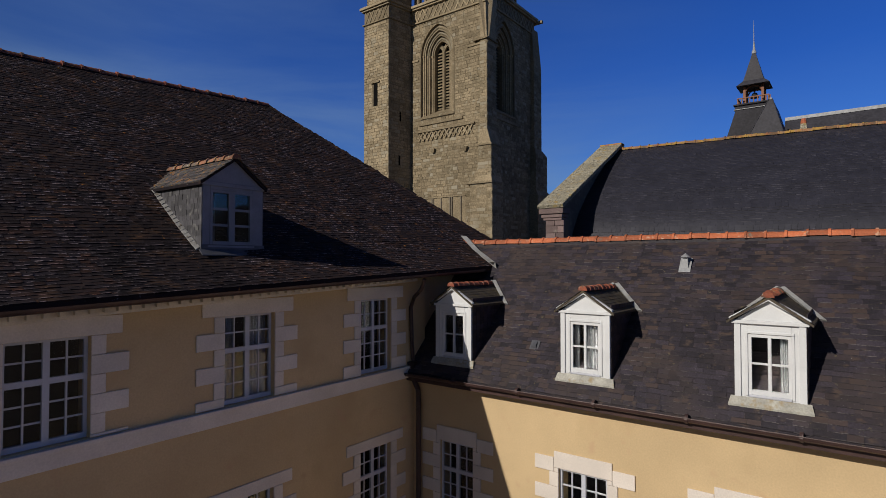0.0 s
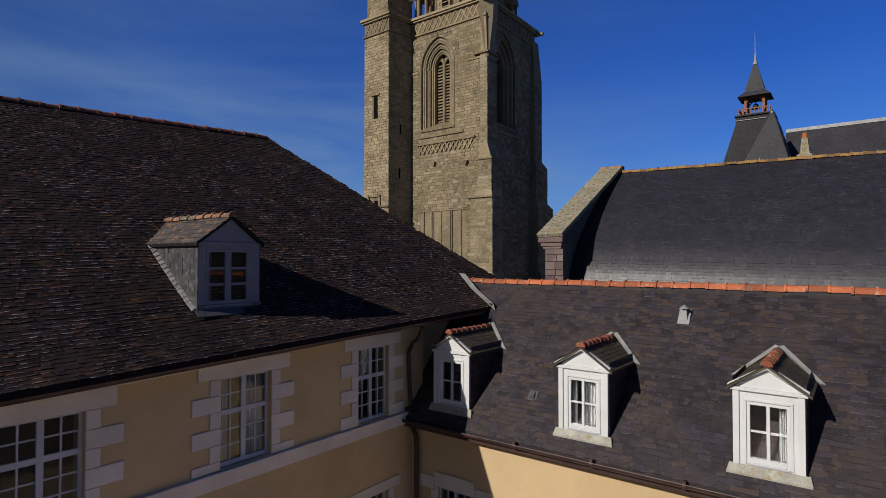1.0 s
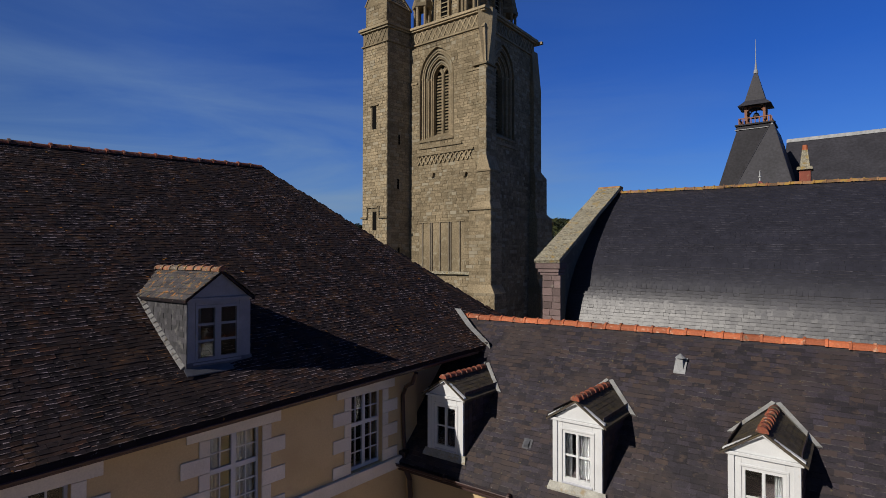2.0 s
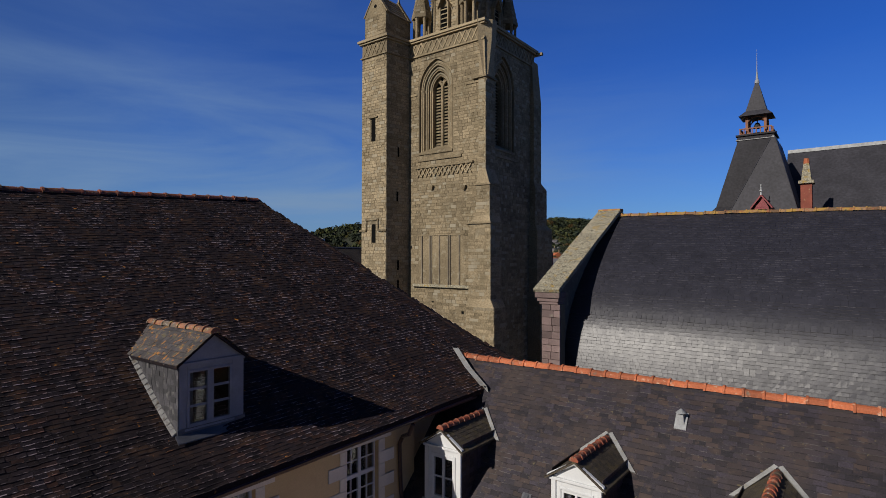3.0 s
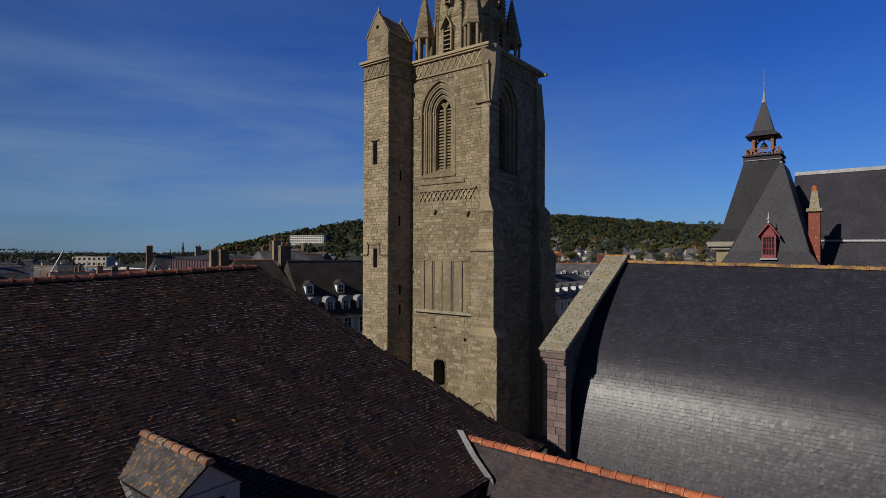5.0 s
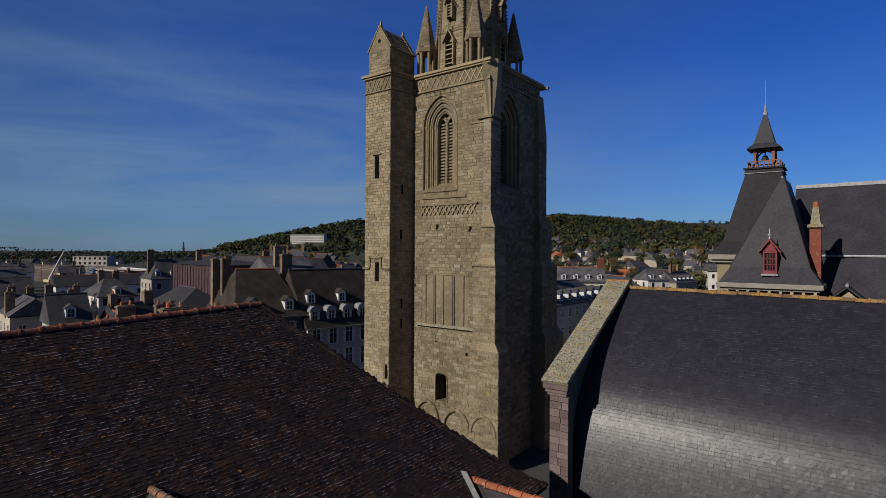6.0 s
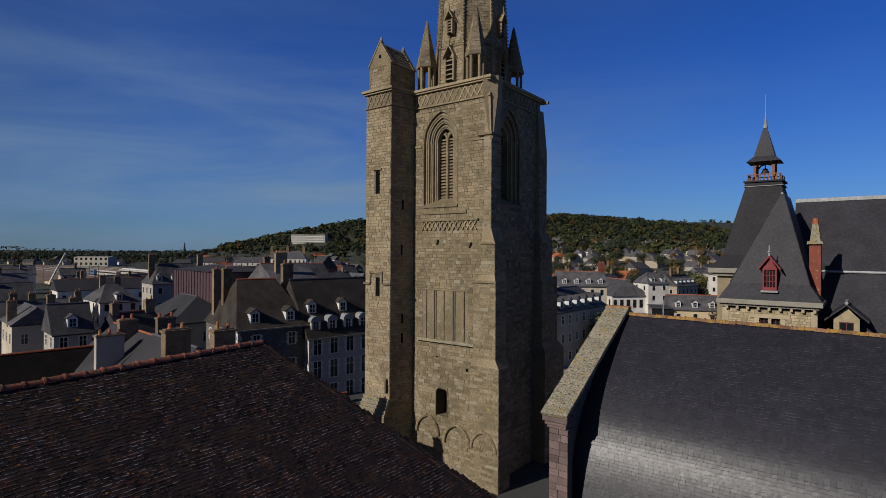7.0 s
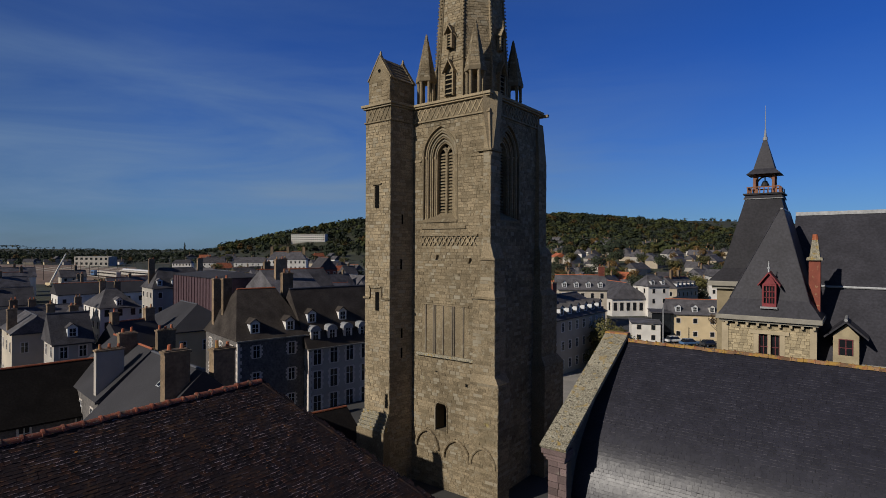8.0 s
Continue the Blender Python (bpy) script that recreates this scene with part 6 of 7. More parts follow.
for i in range(9):
    part("modillion", G().box(-9.55 + 0.78 * i, 52.55, 15.1, -9.35 + 0.78 * i, 52.87, 15.36), M_TRIM_BUFF, th)
for a, b, z0, z1 in pw:
    g = G().box(a, 53.05, z0, a + 0.06, 53.12, z1).box(b - 0.06, 53.05, z0, b, 53.12, z1).box(a, 53.05, z1 - 0.06, b, 53.12, z1).box(a, 53.05, z0, b, 53.12, z0 + 0.08)
    g.box((a + b) / 2 - 0.03, 53.06, z0, (a + b) / 2 + 0.03, 53.11, z1).box(a, 53.065, (z0 + z1) / 2 - 0.03, b, 53.105, (z0 + z1) / 2 + 0.03)
    w = part("window", g, M_RED_DARK, th, "dark red casement")
    part("pane", G().box(a, 53.14, z0, b, 53.16, z1), M_PANE_FAR, w)
# front pavilion roof: steep, with swept foot
g = G()
base = [(-10.1, 52.4), (-2.8, 52.4), (-2.8, 59.7), (-10.1, 59.7)]
mid = [(-9.35, 53.15), (-3.55, 53.15), (-3.55, 59.0), (-9.35, 59.0)]
g.frustum(-10.1, 52.4, -2.7, 62.0, 15.95, -9.3, 53.2, -3.6, 62.0, 17.3)
g.frustum(-9.3, 53.2, -3.6, 62.0, 17.3, -5.9, 55.8, -5.65, 62.0, 24.95)
pr = part("pavilion_roof", g, M_SLATE_HALL, th, "steep dark slate pavilion roof")
part("roof_cresting", G().box(-5.86, 55.8, 24.95, -5.69, 62.0, 25.08), M_LEAD, pr)
g = G()
for a, b in (((-9.32, 53.18, 17.3), (-5.92, 55.78, 24.95)), ((-3.58, 53.18, 17.3), (-5.63, 55.78, 24.95))):
    g.tube(a, b, 0.035, n=6)
part("hip_roll", g, M_SLATE_HALL, pr)
# red dormer
dm = part("dormer", G().box(-6.83, 52.75, 16.75, -6.708, 54.6, 18.6).box(-5.932, 52.75, 16.75, -5.81, 54.6, 18.6).box(-6.708, 52.75, 18.45, -5.932, 54.6, 18.6).box(-6.708, 52.75, 16.75, -5.932, 52.87, 17.02), M_RED, th, "red painted wooden dormer")
g = G()
for s in (-1, 1):
    g.hexa([(-6.32, 52.45, 19.5), (-6.32, 55.2, 19.5), (-6.32 + s * 0.78, 55.2, 18.45), (-6.32 + s * 0.78, 52.45, 18.45), (-6.32, 52.45, 19.68), (-6.32, 55.2, 19.68), (-6.32 + s * 0.82, 55.2, 18.56), (-6.32 + s * 0.82, 52.45, 18.56)])
part("dormer_roof", g, M_RED, dm)
part("gable_board", G().prism([(-6.83, 52.73, 18.6), (-5.81, 52.73, 18.6), (-6.32, 52.73, 19.5)], (0, 0.05, 0)), M_RED, dm)
part("finial", G().tube((-6.32, 52.45, 19.6), (-6.32, 52.45, 20.5), 0.06, 0.02, 6).tube((-6.32, 52.45, 19.9), (-6.32, 52.45, 20.0), 0.12, 0.12, 8), M_ZINC, dm)
g = G().box(-6.347, 52.85, 17.0, -6.293, 52.91, 18.45)
for z in (17.5, 17.98):
    g.box(-6.708, 52.86, z - 0.03, -5.932, 52.90, z + 0.03)
for x in (-6.52, -6.12):
    g.box(x - 0.025, 52.86, 17.02, x + 0.025, 52.90, 18.45)
part("casement", g, M_RED, dm)
part("pane", G().box(-6.708, 52.95, 17.0, -5.932, 52.97, 18.45), M_PANE_FAR, dm)
part("sill", G().box(-6.932, 52.5, 16.6, -5.708, 52.8, 16.75), M_LEAD, dm)
# tall corner pavilion with lantern
part("wall", G().box(-12.0, 62.0, 0, -4.5, 71.0, 17.8), M_HALL, th)
part("cornice", G().box(-12.4, 61.6, 17.5, -4.2, 71.4, 17.8).box(-12.75, 61.3, 17.8, -3.9, 71.7, 18.3), M_TRIM_GREY, th, bevel=0.05)
g = G().frustum(-12.7, 61.4, -4.0, 71.6, 18.3, -11.6, 62.5, -4.9, 70.7, 19.6)
g.frustum(-11.6, 62.5, -4.9, 70.7, 19.6, -9.95, 65.1, -6.75, 68.5, 26.75)
part("tall_roof", g, M_SLATE_TALL, th, "tall truncated slate roof")
lan = part("bell_lantern", G().frustum(-10.1, 65.0, -6.6, 68.6, 26.75, -9.95, 65.15, -6.75, 68.45, 27.15).box(-10.15, 64.95, 27.15, -6.55, 68.65, 27.3), M_SLATE_TALL, th, "open wooden bell lantern with pointed roof")
part("zinc_trim", G().box(-10.13, 64.97, 26.70, -6.57, 68.63, 26.76), M_LEAD, lan, "pale zinc fillet")
LC = (-8.38, 66.8)
for sx in (-1, 1):
    for sy in (-1, 1):
        part("post", G().box(LC[0] + sx * 0.85 - 0.12, LC[1] + sy * 0.85 - 0.12, 27.30, LC[0] + sx * 0.85 + 0.12, LC[1] + sy * 0.85 + 0.12, 29.30), M_ORANGE_WOOD, lan)
g = G()
for i in range(9):
    q = -1.42 + i * 0.375
    for s in (-1, 1):
        g.box(LC[0] + q - 0.05, LC[1] + s * 1.42 - 0.04, 27.30, LC[0] + q + 0.05, LC[1] + s * 1.42 + 0.04, 27.91)
        g.box(LC[0] + s * 1.42 - 0.04, LC[1] + q - 0.05, 27.30, LC[0] + s * 1.42 + 0.04, LC[1] + q + 0.05, 27.91)
for s in (-1, 1):
    g.box(LC[0] - 1.5, LC[1] + s * 1.42 - 0.06, 27.91, LC[0] + 1.5, LC[1] + s * 1.42 + 0.06, 28.01)
    g.box(LC[0] + s * 1.42 - 0.06, LC[1] - 1.36, 27.91, LC[0] + s * 1.42 + 0.06, LC[1] + 1.36, 28.01)
part("balustrade", g, M_ORANGE_WOOD, lan, "orange wooden balustrade")
g = G()
for s in (-1, 1):
    for q in (-1, 1):
        g.sweep([(LC[0] + q * 0.9, LC[1] + s * 0.85, 28.61), (LC[0] + q * 0.5, LC[1] + s * 0.85, 29.13), (LC[0], LC[1] + s * 0.85, 29.30)], 0.08, 5)
        g.sweep([(LC[0] + s * 0.85, LC[1] + q * 0.9, 28.61), (LC[0] + s * 0.85, LC[1] + q * 0.5, 29.13), (LC[0] + s * 0.85, LC[1], 29.30)], 0.08, 5)
part("brace", g, M_ORANGE_WOOD, lan)
part("bell", G().tube((*LC, 28.17), (*LC, 28.69), 0.42, 0.2, 12).tube((*LC, 28.69), (*LC, 29.21), 0.06, n=6), M_IRON, lan)
g = G().frustum(LC[0] - 1.55, LC[1] - 1.55, LC[0] + 1.55, LC[1] + 1.55, 29.30, LC[0] - 0.95, LC[1] - 0.95, LC[0] + 0.95, LC[1] + 0.95, 29.91)
g.frustum(LC[0] - 0.95, LC[1] - 0.95, LC[0] + 0.95, LC[1] + 0.95, 29.91, LC[0] - 0.14, LC[1] - 0.14, LC[0] + 0.14, LC[1] + 0.14, 33.04)
part("lantern_roof", g, M_SLATE_HALL, lan)
part("spirelet", G().tube((*LC, 32.96), (*LC, 33.30), 0.24, 0.2, 8).tube((*LC, 33.30), (*LC, 34.17), 0.14, 0.06, 8).tube((*LC, 34.17), (*LC, 36.61), 0.045, 0.012, 6), M_LEAD, lan)
# main range behind: long roof
g = G()
g.poly((-5.5, 54.6, 12.55), (30, 54.9, 12.3), (30, 65.5, 25.2), (-5.5, 65.2, 25.0)).poly((-5.5, 65.2, 25.0), (30, 65.5, 25.2), (30, 76, 12), (-5.5, 76, 12)).poly((-5.5, 54.6, 12.55), (-5.5, 65.2, 25.0), (-5.5, 76, 12)).poly((30, 54.9, 12.3), (30, 76, 12), (30, 65.5, 25.2)).poly((-5.5, 54.6, 12.55), (-5.5, 76, 12), (30, 76, 12), (30, 54.9, 12.3))
mr = part("main_roof", g, M_SLATE_HALL, th, "long dark slate roof with pale zinc ridge")
part("ridge_zinc", G().hexa([(-5.5, 65.0, 24.85), (30, 65.3, 25.1), (30, 65.7, 25.1), (-5.5, 65.4, 24.85), (-5.5, 65.1, 25.2), (30, 65.4, 25.4), (30, 65.6, 25.4), (-5.5, 65.3, 25.2)]), M_LEAD, mr)
part("zinc_band", G().hexa([(-4.0, 59.2, 18.18), (30, 59.5, 18.01), (30, 59.6, 18.11), (-4.0, 59.3, 18.28), (-4.0, 59.15, 18.26), (30, 59.45, 18.09), (30, 59.55, 18.19), (-4.0, 59.25, 18.36)]), M_ZINC, mr)
part("wall", G().box(-3.1, 54.9, 0, 30, 55.5, 12.4), M_HALL, th)
part("cornice", G().box(-3.1, 54.5, 12.2, 30, 54.88, 12.5), M_TRIM_GREY, th)
# tall brick chimney
ch = part("chimney", G().box(-3.75, 55.0, 15, -2.95, 56.1, 20.6), M_BRICK, th, "tall red brick chimney")
part("cap", G().frustum(-3.92, 54.8, -2.78, 56.3, 20.6, -3.88, 54.85, -2.82, 56.25, 20.85).frustum(-3.72, 55.05, -2.98, 56.05, 20.85, -3.55, 55.25, -3.15, 55.85, 22.3), M_COPING, ch)
part("pot", G().tube((-3.35, 55.55, 22.3), (-3.35, 55.55, 22.75), 0.24, 0.18, 10), M_TERRA, ch)
# small gabled stone dormer beside it
SMALL = Matrix.Translation((-1.22, 54.0, 13.0)) @ Matrix.Scale(0.9, 4) @ Matrix.Translation((1.22, -54.0, -12.3))
sd = part("stone_dormer", G().box(-2.15, 54.0, 12.3, -0.3, 54.5, 14.2).prism([(-2.15, 54.0, 14.2), (-0.3, 54.0, 14.2), (-1.22, 54.0, 15.2)], (0, 0.5, 0)).box(-2.15, 54.5, 12.3, -0.3, 57.5, 14.2).box(-2.15, 54.0, 10.5, -0.3, 54.5, 12.3).moved(SMALL), M_HALL, th, "gabled stone dormer")
g = G()
for s in (-1, 1):
    g.hexa([(-1.22, 53.5, 15.35), (-1.22, 57.2, 15.35), (-1.22 + s * 1.55, 57.2, 13.95), (-1.22 + s * 1.55, 53.5, 13.95), (-1.22, 53.5, 15.55), (-1.22, 57.2, 15.55), (-1.22 + s * 1.6, 57.2, 14.1), (-1.22 + s * 1.6, 53.5, 14.1)])
part("dormer_roof", g.moved(SMALL), M_SLATE_HALL, sd)
part("ridge_zinc", G().tube((-1.22, 53.45, 15.6), (-1.22, 57, 15.6), 0.14, n=8).moved(SMALL), M_LEAD, sd)
part("casement", G().box(-1.75, 53.94, 12.5, -1.68, 53.99, 13.9).box(-0.78, 53.94, 12.5, -0.71, 53.99, 13.9).box(-1.68, 53.94, 13.83, -0.78, 53.99, 13.9).box(-1.26, 53.94, 12.5, -1.19, 53.99, 13.83).box(-1.68, 53.95, 13.1, -0.78, 53.985, 13.16).moved(SMALL), M_RED_DARK, sd)
part("pane", G().box(-1.68, 53.965, 12.5, -0.78, 53.98, 13.85).moved(SMALL), M_PANE_FAR, sd)


# ---- town houses ----
def house(u, v, w, d, eave, ridge, turn=0.0, wall=0, hip=0.0, floors=2, bays=3, name="house", label="", dormers=0, chimneys=(), roofm=None, wallm=None, along=True, detail=True, win_w=0.9, win_h=1.45, seed=0, base=0.0, group="town houses", ends=True, pane_trim=True, quoins=False, arched=False, upper=(), win_share=0.6):
    """A rendered house with slate roof. Local x runs along the front, y goes back; the front faces local -y."""
    rr = random.Random(seed * 7 + 1)
    p = town(u, v, base)
    lab = label or "rendered town house with grey slate roof"
    h = thing(name, lab, "house", p, 37.0 + turn, group)
    wm = wallm or M_TOWN[wall]
    rm = roofm or M_SLATE_FAR
    part("wall", G().box(0, 0, -1.0, w, d, eave), wm, h)
    o = 0.3
    g = G()
    if along:
        a, b = (-o + hip, d / 2, ridge), (w + o - hip, d / 2, ridge)
        e = [(-o, -o, eave), (w + o, -o, eave), (w + o, d + o, eave), (-o, d + o, eave)]
        g.poly(e[0], e[1], b, a).poly(e[2], e[3], a, b).poly(e[1], e[2], b).poly(e[3], e[0], a).poly(*e[::-1])
    else:
        a, b = (w / 2, -o + hip, ridge), (w / 2, d + o - hip, ridge)
        e = [(-o, -o, eave), (w + o, -o, eave), (w + o, d + o, eave), (-o, d + o, eave)]
        g.poly(e[1], e[2], b, a).poly(e[3], e[0], a, b).poly(e[0], e[1], a).poly(e[2], e[3], b).poly(*e[::-1])
    roof = part("roof", g, rm, h)
    if v < 400:
        part("ridge", G().tube(a, b, 0.12, n=6), M_TERRA if rr.random() < 0.4 else M_LEAD_DARK, roof)
    if v < 240:
        part("eaves", G().box(-o, -o - 0.1, eave - 0.16, w + o, -o, eave + 0.02), M_TRIM_GREY if quoins else rm, h)
    if detail:
        fh = eave / floors
        faces = [(w, lambda q, z, dd: (q, -dd, z), 1)]
        if ends:
            faces.append((d, lambda q, z, dd: (-dd, d - q, z), 0))
        if ends == "right":
            faces[1] = (d, lambda q, z, dd: (w + dd, q, z), 0)
        for length, f, front in faces:
            n = bays if front else max(1, int(d / 3.2))
            for k in range(floors):
                for i in range(n):
                    x = length * (i + 0.5) / n
                    z = k * fh + fh * 0.32
                    hh = min(win_h, fh * win_share)
                    ww = win_w / 2
                    fr = G()
                    fr.hexa([f(x - ww - 0.12, z - 0.1, 0.002), f(x + ww + 0.12, z - 0.1, 0.002), f(x + ww + 0.12, z - 0.1, 0.06), f(x - ww - 0.12, z - 0.1, 0.06), f(x - ww - 0.12, z, 0.002), f(x + ww + 0.12, z, 0.002), f(x + ww + 0.12, z, 0.06), f(x - ww - 0.12, z, 0.06)])
                    for x0, x1, z0, z1 in ((x - ww - 0.12, x - ww, z, z + hh), (x + ww, x + ww + 0.12, z, z + hh), (x - ww - 0.12, x + ww + 0.12, z + hh, z + hh + 0.14)) if pane_trim else ():
                        fr.hexa([f(x0, z0, 0.002), f(x1, z0, 0.002), f(x1, z0, 0.04), f(x0, z0, 0.04), f(x0, z1, 0.002), f(x1, z1, 0.002), f(x1, z1, 0.04), f(x0, z1, 0.04)])
                    if quoins:
                        nq = 6
                        for iq in range(nq):
                            e_ = 0.34 if iq % 2 else 0.2
                            for x0, x1 in ((x - ww - e_, x - ww - 0.122), (x + ww + 0.122, x + ww + e_)):
                                z0, z1 = z + hh * iq / nq + 0.01, z + hh * (iq + 1) / nq - 0.01
                                fr.hexa([f(x0, z0, 0.002), f(x1, z0, 0.002), f(x1, z0, 0.035), f(x0, z0, 0.035), f(x0, z1, 0.002), f(x1, z1, 0.002), f(x1, z1, 0.035), f(x0, z1, 0.035)])
                    wn_ = part("window", fr, M_TRIM, h)
                    part("pane", G().poly(f(x - ww, z, 0.012), f(x + ww, z, 0.012), f(x + ww, z + hh, 0.012), f(x - ww, z + hh, 0.012)), M_PANE_FAR, wn_)
                    bar = G()
                    for x0, x1, z0, z1 in ((x - 0.04, x + 0.04, z, z + hh), (x - ww, x - 0.04, z + hh * 0.62, z + hh * 0.62 + 0.05), (x + 0.04, x + ww, z + hh * 0.62, z + hh * 0.62 + 0.05), (x - ww, x - ww + 0.05, z, z + hh), (x + ww - 0.05, x + ww, z, z + hh)):
                        bar.hexa([f(x0, z0, 0.015), f(x1, z0, 0.015), f(x1, z0, 0.035), f(x0, z0, 0.035), f(x0, z1, 0.015), f(x1, z1, 0.015), f(x1, z1, 0.035), f(x0, z1, 0.035)])
                    if v < 112:
                        part("window_frame", bar, M_WHITE, wn_)
        slope = (ridge - eave) / (d / 2 + o) if along else 0
        for x, y, arched in [(w * (i + 0.5) / dormers, 0.45, arched) for i in range(dormers)] + [(w * q, back, False) for q, back in upper]:
            z = eave + (y + o) * slope
            if arched:
                arc = [(x + 0.68 * math.cos(math.pi * q / 8), y, z + 1.05 + 0.62 * math.sin(math.pi * q / 8)) for q in range(9)]
                dm_ = part("dormer", G().prism([(x + 0.68, y, z - 0.4)] + arc + [(x - 0.68, y, z - 0.4)], (0, 0.35, 0)), M_TRIM, h, "pale stone arched dormer")
                arc = [(x + 0.80 * math.cos(math.pi * q / 8), y - 0.1, z + 1.05 + 0.76 * math.sin(math.pi * q / 8)) for q in range(9)]
                part("dormer_roof", G().prism(arc, (0, 2.2, 0)), M_LEAD, dm_)
                part("pane", G().poly((x - 0.36, y - 0.012, z + 0.0), (x + 0.36, y - 0.012, z + 0.0), (x + 0.36, y - 0.012, z + 1.2), (x - 0.36, y - 0.012, z + 1.2)), M_PANE_FAR, dm_)
                part("window_frame", G().box(x - 0.03, y - 0.03, z, x + 0.03, y - 0.014, z + 1.2).box(x - 0.36, y - 0.03, z + 0.62, x - 0.03, y - 0.015, z + 0.67).box(x + 0.03, y - 0.03, z + 0.62, x + 0.36, y - 0.015, z + 0.67), M_WHITE, dm_)
                continue
            g = G().box(x - 0.6, y, z - 0.3, x + 0.6, y + 2.2, z + 1.25).prism([(x - 0.6, y, z + 1.25), (x + 0.6, y, z + 1.25), (x, y, z + 1.75)], (0, 2.6, 0))
            dm_ = part("dormer", g, M_WHITE if int(x) % 3 else M_TOWN[1], h)
            g = G()
            for s in (-1, 1):
                g.hexa([(x, y - 0.15, z + 1.75), (x, y + 2.8, z + 1.75), (x + s * 0.75, y + 2.8, z + 1.17), (x + s * 0.75, y - 0.15, z + 1.17), (x, y - 0.15, z + 1.85), (x, y + 2.8, z + 1.85), (x + s * 0.78, y + 2.8, z + 1.25), (x + s * 0.78, y - 0.15, z + 1.25)])
            part("dormer_roof", g, rm, dm_)
            part("pane", G().poly((x - 0.36, y - 0.012, z + 0.1), (x + 0.36, y - 0.012, z + 0.1), (x + 0.36, y - 0.012, z + 1.12), (x - 0.36, y - 0.012, z + 1.12)), M_PANE_FAR, dm_)
            part("window_frame", G().box(x - 0.03, y - 0.03, z + 0.1, x + 0.03, y - 0.014, z + 1.12).box(x - 0.36, y - 0.03, z + 0.58, x - 0.03, y - 0.015, z + 0.63).box(x + 0.03, y - 0.03, z + 0.58, x + 0.36, y - 0.015, z + 0.63), M_WHITE, dm_)
    if quoins:
        for iq in range(int(eave / 0.42)):
            e_ = 0.5 if iq % 2 else 0.3
            part("quoin", G().box(-0.03, -0.03, iq * 0.42, e_, -0.002, iq * 0.42 + 0.40).box(-0.03, -0.002, iq * 0.42, -0.002, 0.8 - e_, iq * 0.42 + 0.40), M_TRIM, h)
    for cx, cy, top, cw, *skin in chimneys:
        c = part("chimney", G().box(cx - cw, cy - 0.4, eave - 0.5, cx + cw, cy + 0.4, top), skin[0] if skin else M_CHIM, h)
        part("cap", G().box(cx - cw - 0.08, cy - 0.48, top, cx + cw + 0.08, cy + 0.48, top + 0.16).box(cx - cw + 0.05, cy - 0.3, top + 0.16, cx + cw - 0.05, cy + 0.3, top + 0.24), M_CHIM, c)
        pots = max(1, int(cw * 3.4)) if v < 160 else 1
        for k in range(pots):
            x = cx - cw + (k + 0.5) * 2 * cw / pots
            part("chimney_pot", G().tube((x, cy, top + 0.24), (x, cy, top + 0.5 + 0.3 * rr.random()), 0.15, 0.11, 8), M_TERRA_OLD if rr.random() < 0.6 else M_TERRA, c)
    return h


def block(px, D, *a, **k):
    """A house whose nearest corner stands D metres off on the bearing px (thousandths of the depth to the right)."""
    return house(px / 1000.0 * D, D + 0.8, *a, **k)


# round the tower
block(-382, 66, 9.3, 12.0, 10.0, 15.9, turn=41, wallm=M_DARKWALL, hip=2.3, floors=3, bays=2, dormers=2, roofm=M_SLATE_BROWN, quoins=True, label="dark rubble house with pale quoins and steep hipped roof", chimneys=[(9.0, 6.0, 17.7, 0.75), (1.2, 7.5, 17.1, 0.55), (0.6, 9.6, 17.0, 0.5)], seed=1)
block(-251, 71, 15.0, 10.0, 9.6, 17.2, turn=43, base=-1.4, wall=4, floors=3, bays=6, dormers=6, arched=True, roofm=M_SLATE_BROWN, quoins=True, win_w=1.15, win_h=2.3, win_share=0.72, upper=((0.1, 1.9), (0.42, 1.9), (0.75, 1.9)), label="cream stone town house with arched pale dormers", seed=2)
block(192, 90, 22.0, 9.0, 9.5, 13.1, turn=51, hip=3.5, wall=2, floors=3, bays=8, dormers=7, label="grey-beige terrace with slate roof and white dormers", chimneys=[(2, 4.5, 15.0, 0.7, M_BRICK), (9, 4.5, 15.2, 0.7, M_BRICK)], seed=3)
block(339, 127, 6.2, 8, 4.6, 4.9, turn=-14, wall=1, floors=2, bays=2, win_h=1.1, label="low white cubic office building", seed=4)
block(375, 131, 4.2, 8, 6.6, 6.9, turn=-14, wallm=M_PANE_FAR, floors=1, bays=1, detail=False, label="dark glazed stair block between offices", seed=15)
block(408, 131, 15.0, 9, 6.2, 9.4, turn=-12, wall=3, floors=2, bays=4, dormers=4, win_h=1.1, label="cream modern building with slate roof and dormers", seed=5)
block(302, 176, 13.2, 22, 5.6, 10.6, turn=8, wall=1, floors=1, bays=6, win_w=1.2, win_h=2.6, along=False, hip=4.0, label="white market hall with tall windows and gabled roof", seed=6)
block(205, 150, 13.0, 9, 10.4, 14.3, turn=-2, wall=0, floors=3, bays=5, dormers=4, label="cream house with slate roof and white dormers", chimneys=[(12.6, 4.5, 16.6, 0.8, M_BRICK)], seed=16)
block(368, 176, 7.5, 9, 9.6, 13.2, turn=12, wall=1, floors=3, bays=2, dormers=2, hip=2.5, label="white corner house with dormers", seed=17)
block(420, 190, 14.0, 9, 8.0, 11.8, turn=38, wall=2, floors=2, bays=5, dormers=5, chimneys=[(3, 4, 14, 0.5), (8, 4, 14, 0.5)], seed=18)
block(478, 205, 6.8, 8, 11.8, 14.2, turn=-14, wall=1, floors=3, bays=2, label="tall white house with small windows", seed=19)
